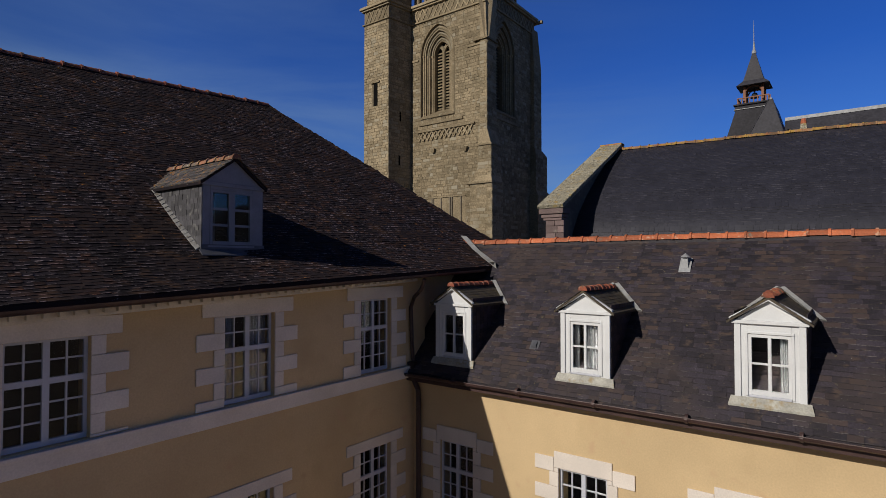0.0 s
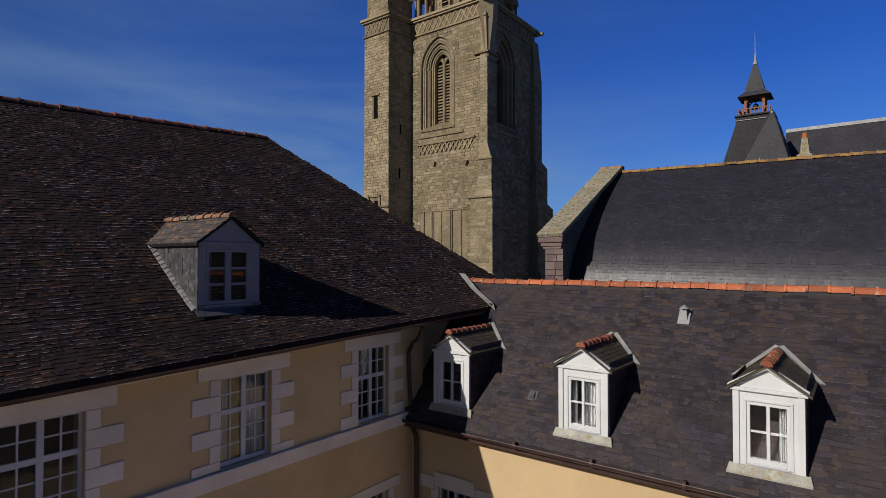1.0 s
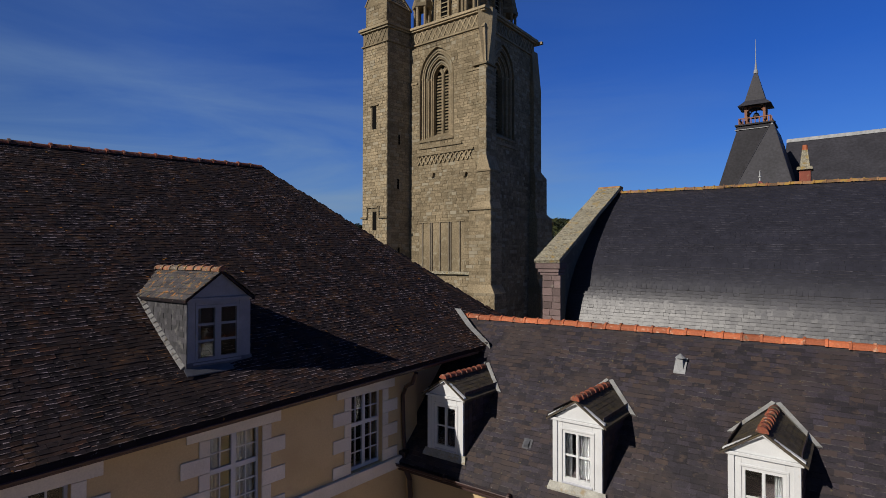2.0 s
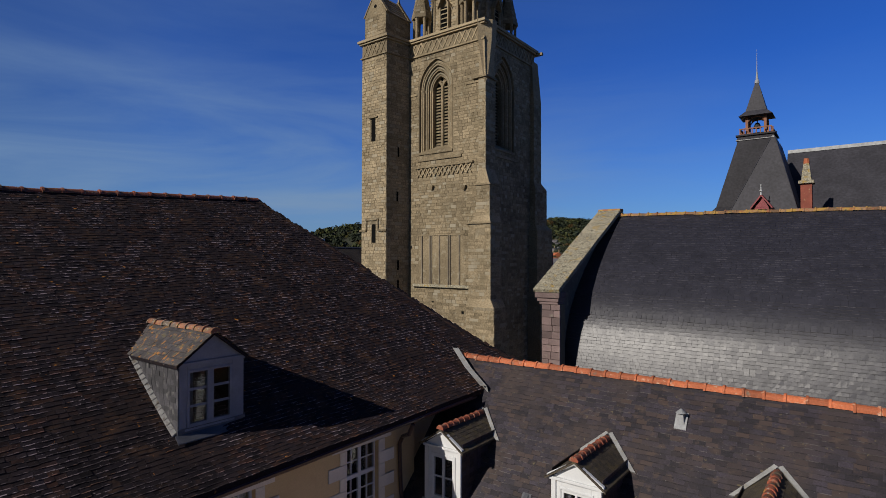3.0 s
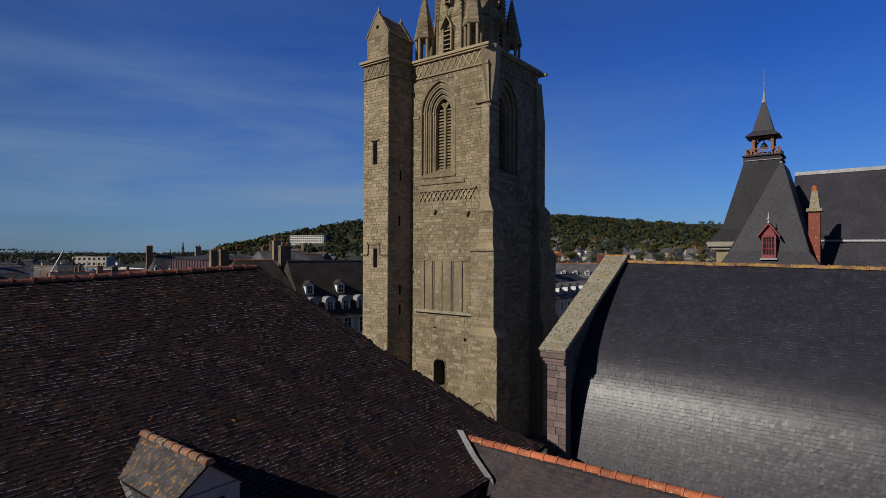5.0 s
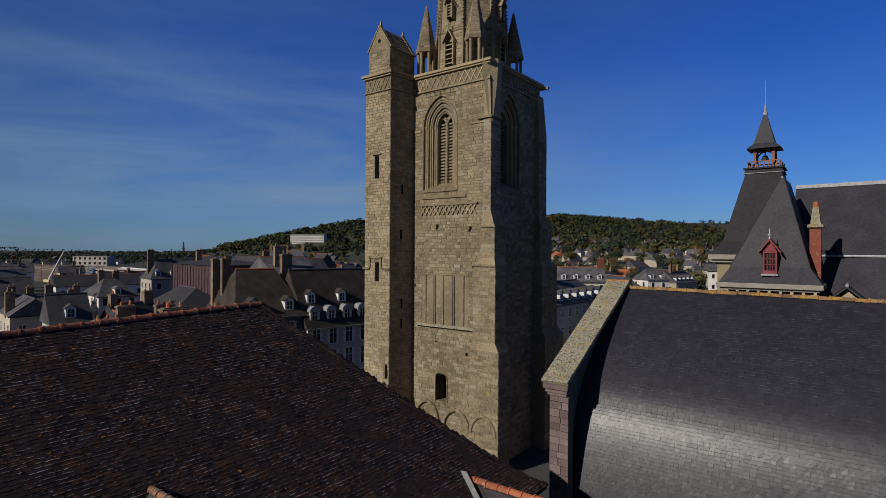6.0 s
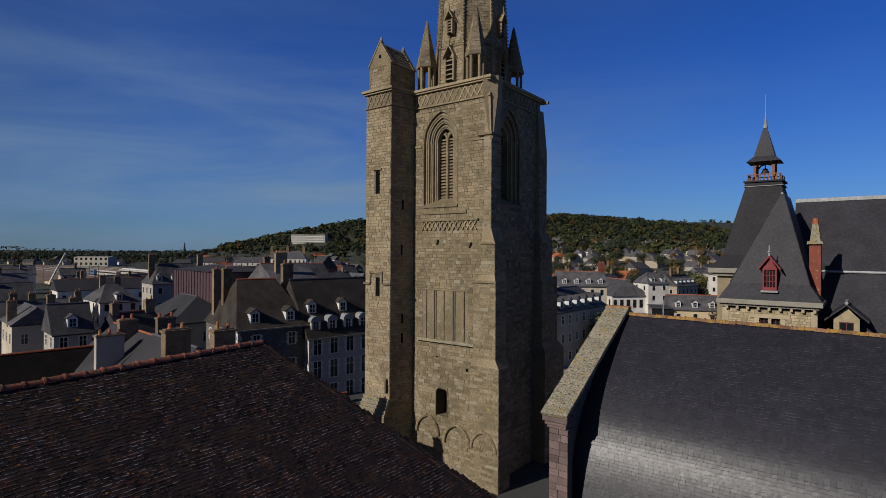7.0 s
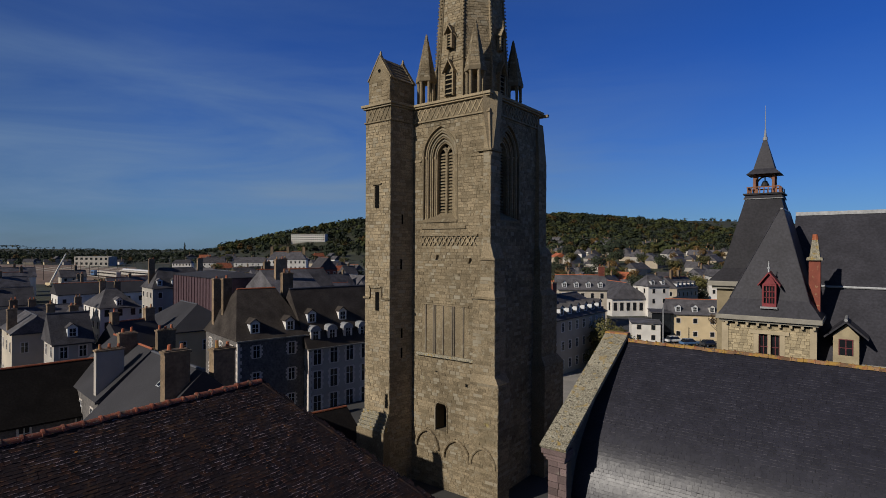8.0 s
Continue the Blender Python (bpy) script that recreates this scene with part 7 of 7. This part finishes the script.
# near roofs beside the range
near_house = block(-582, 33.4, 9.0, 9.0, 8.6, 13.1, turn=47, roofm=M_METALROOF, wallm=M_DARKWALL, floors=2, bays=3, along=False, label="house with smooth grey slate slope", chimneys=[(2.95, 0.5, 14.4, 0.8), (7.2, 2.9, 13.7, 0.8, M_CHIM)], seed=7)
for x, y in ((2.9, 3.5),):  # roof light in the slope
    lie = axes(Vector((x, y, 8.6 + (x + 0.3) * 0.9375)), Vector((0, -1, 0)), Vector((0.7295, 0, 0.684)), Vector((-0.684, 0, 0.7295)))
    light = part("roof_light", G().box(-0.32, 0, 0, -0.25, 1.0, 0.09).box(0.25, 0, 0, 0.32, 1.0, 0.09).box(-0.25, 0, 0, 0.25, 0.07, 0.09).box(-0.25, 0.93, 0, 0.25, 1.0, 0.09).moved(lie), M_ZINC, near_house, "small roof light with pale metal frame")
    part("pane", G().box(-0.25, 0.07, 0.03, 0.25, 0.93, 0.05).moved(lie), M_PANE_FAR, light)
block(-640, 49.0, 9.0, 12, 7.4, 11.6, turn=46, wallm=M_DARKWALL, along=False, floors=2, bays=2, roofm=M_METALROOF, label="dark house with slate roof and wide chimney stacks", chimneys=[(1.2, 1.2, 11.7, 1.15, M_TOWN[4]), (7.6, 5.5, 12.4, 0.9), (3.6, 4.4, 12.6, 0.8)], seed=8)
block(-722, 72, 4.4, 6.5, 8.3, 12.2, turn=46, wall=4, floors=3, bays=2, dormers=1, label="narrow pale house with one tall dormer", chimneys=[(0.5, 5, 13.2, 0.45)], seed=9)
block(-835, 48.0, 13.5, 9, 5.0, 9.6, turn=46, floors=2, bays=3, wallm=M_DARKWALL, roofm=M_SLATE_BLACK, label="low house with red ridge, its slates coloured dark for shade", seed=10)
block(-505, 80, 10.0, 15, 8.8, 12.4, turn=44, wall=3, floors=2, bays=3, roofm=M_METALROOF, along=False, hip=4, label="house with grey metal roof and orange wall", seed=13)
theatre = block(-428, 105, 13.0, 23.0, 15.4, 16.4, turn=44, wallm=M_PANEL, roofm=M_METALROOF, floors=1, bays=1, detail=False, along=False, hip=5, label="maroon metal-clad theatre block with grey roof", seed=14)
for i in range(15):
    part("cladding_rib", G().box(-0.16, 0.4 + 1.6 * i, 0, -0.004, 0.56 + 1.6 * i, 15.3), M_PANEL, theatre)
for i in range(8):
    part("cladding_rib", G().box(0.4 + 1.6 * i, -0.16, 0, 0.56 + 1.6 * i, -0.004, 15.3), M_PANEL, theatre)
block(-235, 48, 4.5, 6.0, 3.6, 5.9, turn=41, wallm=M_DARKWALL, roofm=M_SLATE_BLACK, floors=1, bays=1, label="low dark outbuilding beside the stair turret", seed=31)
block(-637, 117, 7.7, 14, 8.1, 11.8, turn=46, wall=1, floors=3, bays=3, dormers=1, hip=3.0, label="white corner house with hipped slate roof", chimneys=[(2.5, 8.5, 13.4, 0.6), (5.5, 8.5, 13.2, 0.6)], seed=11)
block(-540, 136, 14, 10, 11.0, 16.0, turn=43, wall=4, floors=3, bays=4, dormers=4, hip=3, label="stone house with mansard roof and dormers", chimneys=[(1, 5, 18.2, 0.7), (13, 5, 18.2, 0.7)], seed=20)
block(-716, 150, 22.5, 8.5, 8.0, 11.0, turn=46, wall=1, floors=2, bays=7, label="long white workshop with low grey roof and stepped gable", roofm=M_METALROOF, seed=12)
block(-830, 98, 9.0, 9, 6.4, 9.6, turn=45, wall=2, floors=2, bays=3, chimneys=[(3, 4.5, 11, 0.6)], seed=22)
block(-330, 120, 16.0, 10, 12.5, 16.5, turn=40, wall=2, floors=3, bays=4, chimneys=[(2, 5, 18, 0.7)], seed=24)
block(-290, 96, 9.0, 22, 11.0, 17.2, turn=43, wall=2, along=True, floors=3, bays=2, chimneys=[(2, 8, 19, 0.7), (7, 16, 19, 0.6)], seed=25)
# white apartment block and villas on the slope
block(-330, 345, 24.0, 11, 14.0, 19.0, turn=8, wall=1, floors=4, bays=9, hip=4, label="large white mansion block with slate roof", chimneys=[(2, 5, 22, 0.8), (12, 5, 22, 0.8), (22, 5, 22, 0.8)], seed=26)
block(-235, 262, 10.0, 10, 11.0, 17.0, turn=40, wall=2, wallm=M_BRICK, floors=3, bays=3, label="red brick gabled house", along=False, seed=27)
block(-505, 300, 20.0, 10, 6.0, 10.0, turn=10, wall=1, floors=2, bays=6, label="white villas with slate roofs", seed=28)
h = house(-243, 850, 54, 14, 14.5, 14.9, turn=-6, wall=1, floors=4, bays=16, base=land_z(-216, 850) - 1.5, win_w=2.2, win_h=1.9, pane_trim=False, ends=False, roofm=M_TOWN[0], label="long white hospital slab on the wooded hill", name="hospital_block", seed=29)
house(-411, 600, 38, 16, 10.6, 11.0, turn=0, wall=4, floors=2, bays=7, win_w=2.6, win_h=2.6, label="grey modern station building with flat roof", name="station_building", pane_trim=False, ends=False, roofm=M_TOWN[4], seed=30)

placed = []
for u, v, w, e, r in ((-232, 460, 15, 8.5, 11.5), (-208, 455, 22, 9.0, 13.5), (-176, 450, 26, 9.5, 14.0)):
    house(u, v, w, 11, e, r, turn=12, wall=1, floors=3, bays=6, base=land_z(u, v) - 0.5, hip=2.0, pane_trim=False, label="large white house with grey slate roof", seed=int(-u))
    placed += [(u, v), (u + 12, v), (u + 22, v)]
rh = random.Random(77)
for r, (v0, v1, u0, u1, n) in enumerate([(100, 150, -0.85, -0.2, 16), (150, 240, -0.85, 0.5, 46), (240, 400, -0.9, 0.56, 95), (400, 700, -0.85, 0.56, 130), (380, 760, 0.1, 0.56, 90)]):
    k = 0
    for i in range(n * 6):
        v = rh.uniform(v0, v1)
        u = rh.uniform(u0, u1) * v
        right = u > 0
        if any((u - a) ** 2 + (v - b) ** 2 < (15 if v < 240 else 17 if r < 4 else 13) ** 2 for a, b in placed):
            continue
        if v > 400 and not right and u > -0.2 * v:
            continue
        if u < -0.3 * v and v < 170 or 0.3 * v < u and v < 160 or abs(u) < 0.03 * v or (u < -0.38 * v and 230 < v < 290) or (-0.84 * v < u < -0.46 * v and 290 < v < 640) or (0.13 * v < u < 0.6 * v and v < 215):
            continue
        placed.append((u, v))
        k += 1
        if k > n:
            break
        w, d = rh.uniform(8, 14), rh.uniform(7, 9.5)
        e = rh.choice((5.6, 5.8, 6.2, 8.4)) if v < 260 else rh.choice((3.0, 3.2, 5.6))
        house(u, v, w, d, e, e + d * rh.uniform(0.36, 0.52), turn=rh.choice((-47, -40, 20, 38, 42, 44, 46, 47, 50)) + rh.uniform(-6, 6), wall=rh.choice((0, 1, 1, 2, 2, 4, 4, 3)), roofm=M_TERRA if rh.random() < 0.025 else None, floors=max(1, int(e / 2.8)), bays=rh.choice((2, 3)),
              detail=v < 235, pane_trim=False, chimneys=[(rh.uniform(0.6, w - 0.6), d / 2, e + d * 0.5 + 1.2, 0.45)] if rh.random() < 0.75 else (), seed=100 + r * 90 + i, base=land_z(u, v), along=rh.random() < 0.7)

# rail yard beyond the houses: tracks, parked trains, masts and a crane
for i in range(7):
    a, b = town(-420 + 5 * i, 540 + 11 * i, 0.08), town(-205 + 5 * i, 350 + 11 * i, 0.08)
    d = (b - a).normalized()
    s = Vector((-d.y, d.x, 0)) * 0.75
    solid("railway_track", G().hexa([a - s, b - s, b + s, a + s, a - s + Vector((0, 0, 0.25)), b - s + Vector((0, 0, 0.25)), b + s + Vector((0, 0, 0.25)), a + s + Vector((0, 0, 0.25))]), M_PAVING, "rusty ballasted railway track in the yard", "railway track", group="tracks")
for i, (u, v, ln, mt) in enumerate(((-262, 405, 46, M_TOWN[4]), (-250, 416, 60, M_TOWN[4]), (-262, 440, 52, M_CAR[0]), (-265, 405, 8, M_CAR[1]))):
    t = thing("train", "parked pale railway train with dark windows", "train", town(u, v, 0.3), 37 - 41, group="trains")
    part("body", G().box(0, 0, 0.4, ln, 2.9, 3.8), mt, t, bevel=0.15)
    part("window_band", G().box(1, -0.03, 2.0, ln - 1, -0.005, 2.9), M_PANE_FAR, t)
    part("underframe", G().box(0.5, 0.3, 0.0, ln - 0.5, 2.6, 0.4), M_IRON, t)
sheet("rail_yard", [(-275, 305), (-160, 315), (-290, 640), (-540, 640)], 0.06, M_YARD, "brown bare ground of the rail yard", "ground")
for i in range(16):
    v = 350 + (i * 37) % 240
    u = -(0.52 + 0.017 * i) * v
    solid("mast", G().tube(town(u, v, 0), town(u, v, 9.5), 0.16, 0.1, 6), M_IRON, "thin grey catenary mast in the yard", "mast", group="masts")
crane = thing("mobile_crane", "white mobile crane with raised boom", "crane", town(-211, 290, 0))
part("boom", G().tube((0, 0, 2.0), (4.6, 5.5, 17.5), 0.55, 0.3, 6), M_TOWN[1], crane)
part("carrier", G().box(-4, -1.3, 0.6, 4, 1.3, 2.2), M_TOWN[3], crane)
for i in range(4):
    part("wheel", G().tube((-3 + 2 * i, -1.4, 0.6), (-3 + 2 * i, 1.4, 0.6), 0.6, 0.6, 12), M_RUBBER, crane)


# ---- trees ----
def leaf_cloud(n, size, rad, rng, squash=0.85):
    vs, fs = [], []
    lobes = [(Vector((rng.uniform(-1, 1), rng.uniform(-1, 1), rng.uniform(-0.8, 1))).normalized() * rad * rng.uniform(0.35, 0.75), rad * rng.uniform(0.3, 0.55)) for _ in range(11)]
    for _ in range(n):
        c, q = rng.choice(lobes)
        p = Vector((rng.gauss(0, 1), rng.gauss(0, 1), rng.gauss(0, 1))).normalized() * q * rng.uniform(0.55, 1.0) + c
        p.z *= squash
        n = ((p - c).normalized() + Vector((rng.gauss(0, 0.35), rng.gauss(0, 0.35), 0.35 + rng.gauss(0, 0.35)))).normalized()
        a = n.orthogonal().normalized()
        a.rotate(Quaternion(n, rng.uniform(0, 6.283)))
        b = n.cross(a)
        s = size * rng.uniform(0.6, 1.4)
        k = len(vs)
        vs += [tuple(p - a * s), tuple(p - b * s * 0.6), tuple(p + a * s), tuple(p + b * s * 0.6)]
        fs.append((k, k + 1, k + 2, k + 3))
    return vs, fs


def tree(u, v, height, rad, mat, seed, n=900, size=0.28, label="leafy green town tree with spreading crown", base=0.0, conifer=False):
    rng = random.Random(seed)
    t = thing("tree", label, "tree", town(u, v, base), group="trees")
    g = G().tube((0, 0, -0.3), (0.05, 0, height * (0.9 if conifer else 0.5)), 0.22, 0.1, 8)
    if not conifer:
        for i in range(6):
            a = i * 1.05
            g.tube((0.03, 0, height * (0.32 + 0.03 * i)), (rad * 0.6 * math.cos(a), rad * 0.6 * math.sin(a), height * (0.6 + 0.05 * (i % 3))), 0.08, 0.025, 6)
    part("trunk", g, M_BARK, t)
    if conifer:
        vs, fs = [], []
        for _ in range(n):
            q = rng.random() ** 0.7
            z = height * (0.15 + 0.85 * (1 - q) ** 1.0)
            r = rad * q * rng.uniform(0.5, 1.05) * (0.8 + 0.2 * math.sin(z * 3))
            a = rng.uniform(0, 6.283)
            p = Vector((r * math.cos(a), r * math.sin(a), z))
            o = Vector((math.cos(a), math.sin(a), -0.35)) * size * rng.uniform(0.7, 1.4)
            s = Vector((-math.sin(a), math.cos(a), 0)) * size * 0.4
            k = len(vs)
            vs += [tuple(p - o), tuple(p - s), tuple(p + o), tuple(p + s)]
            fs.append((k, k + 1, k + 2, k + 3))
        part("crown", raw_mesh("crown", vs, fs, mat), mat, t)
    else:
        vs, fs = leaf_cloud(n, size, rad, rng)
        part("crown", raw_mesh("crown", [(x, y, z + height - rad * 0.8) for x, y, z in vs], fs, mat), mat, t)
    return t


protos = [tree(30.2, 100.0, 8.6, 6.6, M_LEAF[1], 1, 8000, 0.2, "dense green tree turning bronze beside the square"), tree(61.0, 124.0, 7.5, 2.4, M_LEAF[2], 2, 420, 0.17, "thin yellowing young tree beside the offices"), tree(56, 205, 10, 4.6, M_LEAF[1], 3, 1500, 0.3), tree(-30, 240, 10, 4.8, M_LEAF[3], 4, 1500, 0.3),
          tree(95, 215, 9, 4.2, M_LEAF[2], 7, 1200, 0.28, "autumn tree with orange brown leaves"), tree(-243, 505, 26, 4.5, M_LEAF[3], 8, 1400, 0.7, "tall dark conifer above the roofs", conifer=True)]
rt = random.Random(5)
for i in range(215):
    v = rt.uniform(170, 800)
    u = rt.uniform(-0.8, 0.58) * v
    if abs(u) < 0.03 * v or (-0.84 * v < u < -0.5 * v and 290 < v < 600) or (0.13 * v < u and v < 200) or any((u - a) ** 2 + (v - b) ** 2 < 64 for a, b in placed):
        continue
    copy_thing(protos[rt.choice((0, 2, 2, 3, 3, 3, 4))], Matrix.Translation(town(u, v, land_z(u, v) - 0.2)) @ Matrix.Rotation(rt.uniform(0, 6), 4, 'Z') @ Matrix.Scale(rt.uniform(0.6, 1.2), 4))
for i in range(190):
    v = rt.uniform(205, 640)
    u = rt.uniform(0.06, 0.58) * v
    if any((u - a) ** 2 + (v - b) ** 2 < 49 for a, b in placed):
        continue
    copy_thing(protos[rt.choice((2, 3, 3, 4))], Matrix.Translation(town(u, v, land_z(u, v) - 0.2)) @ Matrix.Rotation(rt.uniform(0, 6), 4, 'Z') @ Matrix.Scale(rt.uniform(0.7, 1.3), 4))
for u, v, s in ((-262, 520, 0.75), (-130, 640, 0.8), (-112, 700, 0.7), (60, 720, 0.8)):
    copy_thing(protos[5], Matrix.Translation(town(u, v, land_z(u, v))) @ Matrix.Scale(s, 4))

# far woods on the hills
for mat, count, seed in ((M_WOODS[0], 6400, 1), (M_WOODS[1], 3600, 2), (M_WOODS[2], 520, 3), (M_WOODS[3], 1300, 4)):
    rng = random.Random(seed)
    vs, fs = [], []
    for _ in range(count):
        v = rng.uniform(480, 1900) if rng.random() < 0.8 else rng.uniform(1900, 4300)
        u = rng.uniform(-0.85, 0.7) * v
        z = land_z(u, v)
        if z < 16 and v < 2200 and (v < 760 or rng.random() < 0.8) and not (u < -0.18 * v and v > 640 and rng.random() < 0.6):
            continue
        if abs(u + 212) < 40 and 790 < v < 860:
            continue
        plain = u < -0.22 * v and z < 16
        if plain and (v < 640 or mat is not M_WOODS[0]):
            continue
        s = rng.uniform(4.5, 10.5) * (1 + v / 5000) * (0.6 if plain else 1.0)
        c = town(u, v, z + s * 0.4)
        for _k in range(48 if v < 1300 else 26):
            d = Vector((rng.gauss(0, 1), rng.gauss(0, 1), rng.gauss(0.35, 0.8))).normalized()
            p = c + Vector((d.x * 0.72, d.y * 0.72, d.z * 0.62)) * s * rng.uniform(0.62, 1.08)
            n = (d + Vector((rng.gauss(0, 0.28), rng.gauss(0, 0.28), rng.gauss(0.15, 0.28)))).normalized()
            a = n.orthogonal().normalized()
            a.rotate(Quaternion(n, rng.uniform(0, 6.283)))
            b = n.cross(a) * s * 0.17
            a = a * s * rng.uniform(0.15, 0.26)
            k = len(vs)
            vs += [tuple(p - a), tuple(p - b), tuple(p + a), tuple(p + b)]
            fs.append((k, k + 1, k + 2, k + 3))
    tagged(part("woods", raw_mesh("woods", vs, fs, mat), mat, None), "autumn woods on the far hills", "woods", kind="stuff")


# ---- street life beside the square: parked car, awning, chairs, lamp posts ----
def car(u, v, turn, paint, label):
    c = thing("car", label, "car", town(u, v, 0.04), 37 + turn, group="parked cars")
    g = G().frustum(0, -0.85, 4.3, 0.85, 0.35, 0.05, -0.88, 4.25, 0.88, 0.85)
    part("body", g, paint, c, bevel=0.08)
    part("cabin", G().frustum(0.35, -0.82, 3.3, 0.82, 0.85, 0.75, -0.62, 2.7, 0.62, 1.48), M_PANE_FAR, c, "dark glazed cabin", bevel=0.06)
    part("roof_panel", G().box(0.85, -0.6, 1.48, 2.65, 0.6, 1.53), paint, c)
    for x in (0.85, 3.4):
        for y in (-0.86, 0.70):
            w = part("wheel", G().tube((x, y, 0.33), (x, y + 0.18, 0.33), 0.33, 0.33, 14), M_RUBBER, c)
            part("rim", G().tube((x, y - 0.005, 0.33), (x, y + 0.185, 0.33), 0.19, 0.19, 10), M_LEAD, w)


car(52.6, 123.5, 14, M_CAR[1], "parked dark blue car beside the offices")
car(50.5, 127.0, 12, M_CAR[0], "parked pale grey car beside the offices")
car(56.5, 122.0, 20, M_CAR[2], "parked black car beside the offices")
aw = thing("awning", "red cafe awning on the terrace house", "awning", town(27.6, 103.5, 0.0), 37 + 51)
part("canvas", G().hexa([(0, -2.2, 2.5), (5, -2.2, 2.5), (5, 0, 3.2), (0, 0, 3.2), (0, -2.2, 2.56), (5, -2.2, 2.56), (5, 0, 3.26), (0, 0, 3.26)]), M_AWNING, aw)
for x in (0.1, 4.9):
    part("post", G().tube((x, -2.1, 0), (x, -2.1, 2.5), 0.04, n=8), M_IRON, aw)
for i, (u, v) in enumerate(((24.2, 94.0), (25.4, 95.0), (24.9, 93.2))):
    c = thing("terrace_chair", "bright green plastic terrace chair on the square", "chair", town(u, v, 0.04), 20 * i, group="terrace chairs")
    part("seat", G().box(-0.25, -0.25, 0.42, 0.25, 0.25, 0.46), M_GREEN, c)
    part("backrest", G().box(-0.25, 0.21, 0.46, 0.25, 0.25, 0.9), M_GREEN, c)
    for x in (-0.22, 0.22):
        for y in (-0.22, 0.22):
            part("leg", G().tube((x, y, 0), (x, y, 0.42), 0.02, n=6), M_GREEN, c)
for u, v in ((47.5, 121.0), (49.0, 124.5)):
    solid("lamp_post", G().tube(town(u, v, 0), town(u, v, 9.0), 0.1, 0.07, 8), M_LEAD, "thin grey street lamp post by the road", "lamp post", group="lamp posts")
# more roofs beside the range
block(-800, 80, 6.0, 10, 8.4, 10.9, turn=46, along=False, wall=0, floors=2, bays=2, label="cream gabled house with slate roof", chimneys=[(0.5, 4, 11.6, 0.6), (8.5, 4, 11.6, 0.6)], seed=41)
block(-762, 108, 9.0, 9, 6.0, 9.2, turn=46, wall=1, floors=3, bays=3, dormers=2, label="white house with slate roof and dormers", chimneys=[(0.5, 4, 10.4, 0.6), (8.5, 4, 10.4, 0.6)], seed=42)
block(-870, 124, 11.0, 9, 7.4, 11.4, turn=44, wall=2, floors=2, bays=3, label="buff house with slate roof", chimneys=[(1, 4, 13.0, 0.6)], seed=43)
block(-590, 76, 6.0, 7, 7.0, 10.6, turn=60, wall=3, floors=2, bays=2, label="ochre house with small slate roof", roofm=M_METALROOF, chimneys=[(5.5, 3.5, 12.0, 0.7), (0.4, 3.5, 11.8, 0.5)], seed=44)

# pale slanting stair rails outside the offices
st_ = thing("stair_rail", "pale metal rails of an outdoor stair beside the offices", "stair rail", town(62.5, 126.0, 0.0), 37 - 12)
part("rail", G().hexa([(0, 0, 0), (0.25, 0, 0), (0.25, 0.2, 0), (0, 0.2, 0), (1.6, 0, 3.4), (1.85, 0, 3.4), (1.85, 0.2, 3.4), (1.6, 0.2, 3.4)]), M_ZINC, st_)
part("rail", G().hexa([(1.7, 0.3, 3.6), (1.9, 0.3, 3.6), (1.9, 0.5, 3.6), (1.7, 0.5, 3.6), (1.7, 0.3, 3.8), (1.9, 0.3, 3.8), (1.9, 0.5, 3.8), (1.7, 0.5, 3.8)]).hexa([(4.3, 0.3, 0.0), (4.6, 0.3, 0.0), (4.6, 0.5, 0.0), (4.3, 0.5, 0.0), (1.6, 0.3, 3.6), (1.9, 0.3, 3.6), (1.9, 0.5, 3.6), (1.6, 0.5, 3.6)]), M_ZINC, st_)


# ---- single pieces ----
for name, parent, mats, me in PIECES:
    for m in mats:
        piece(name, me, parent, m)
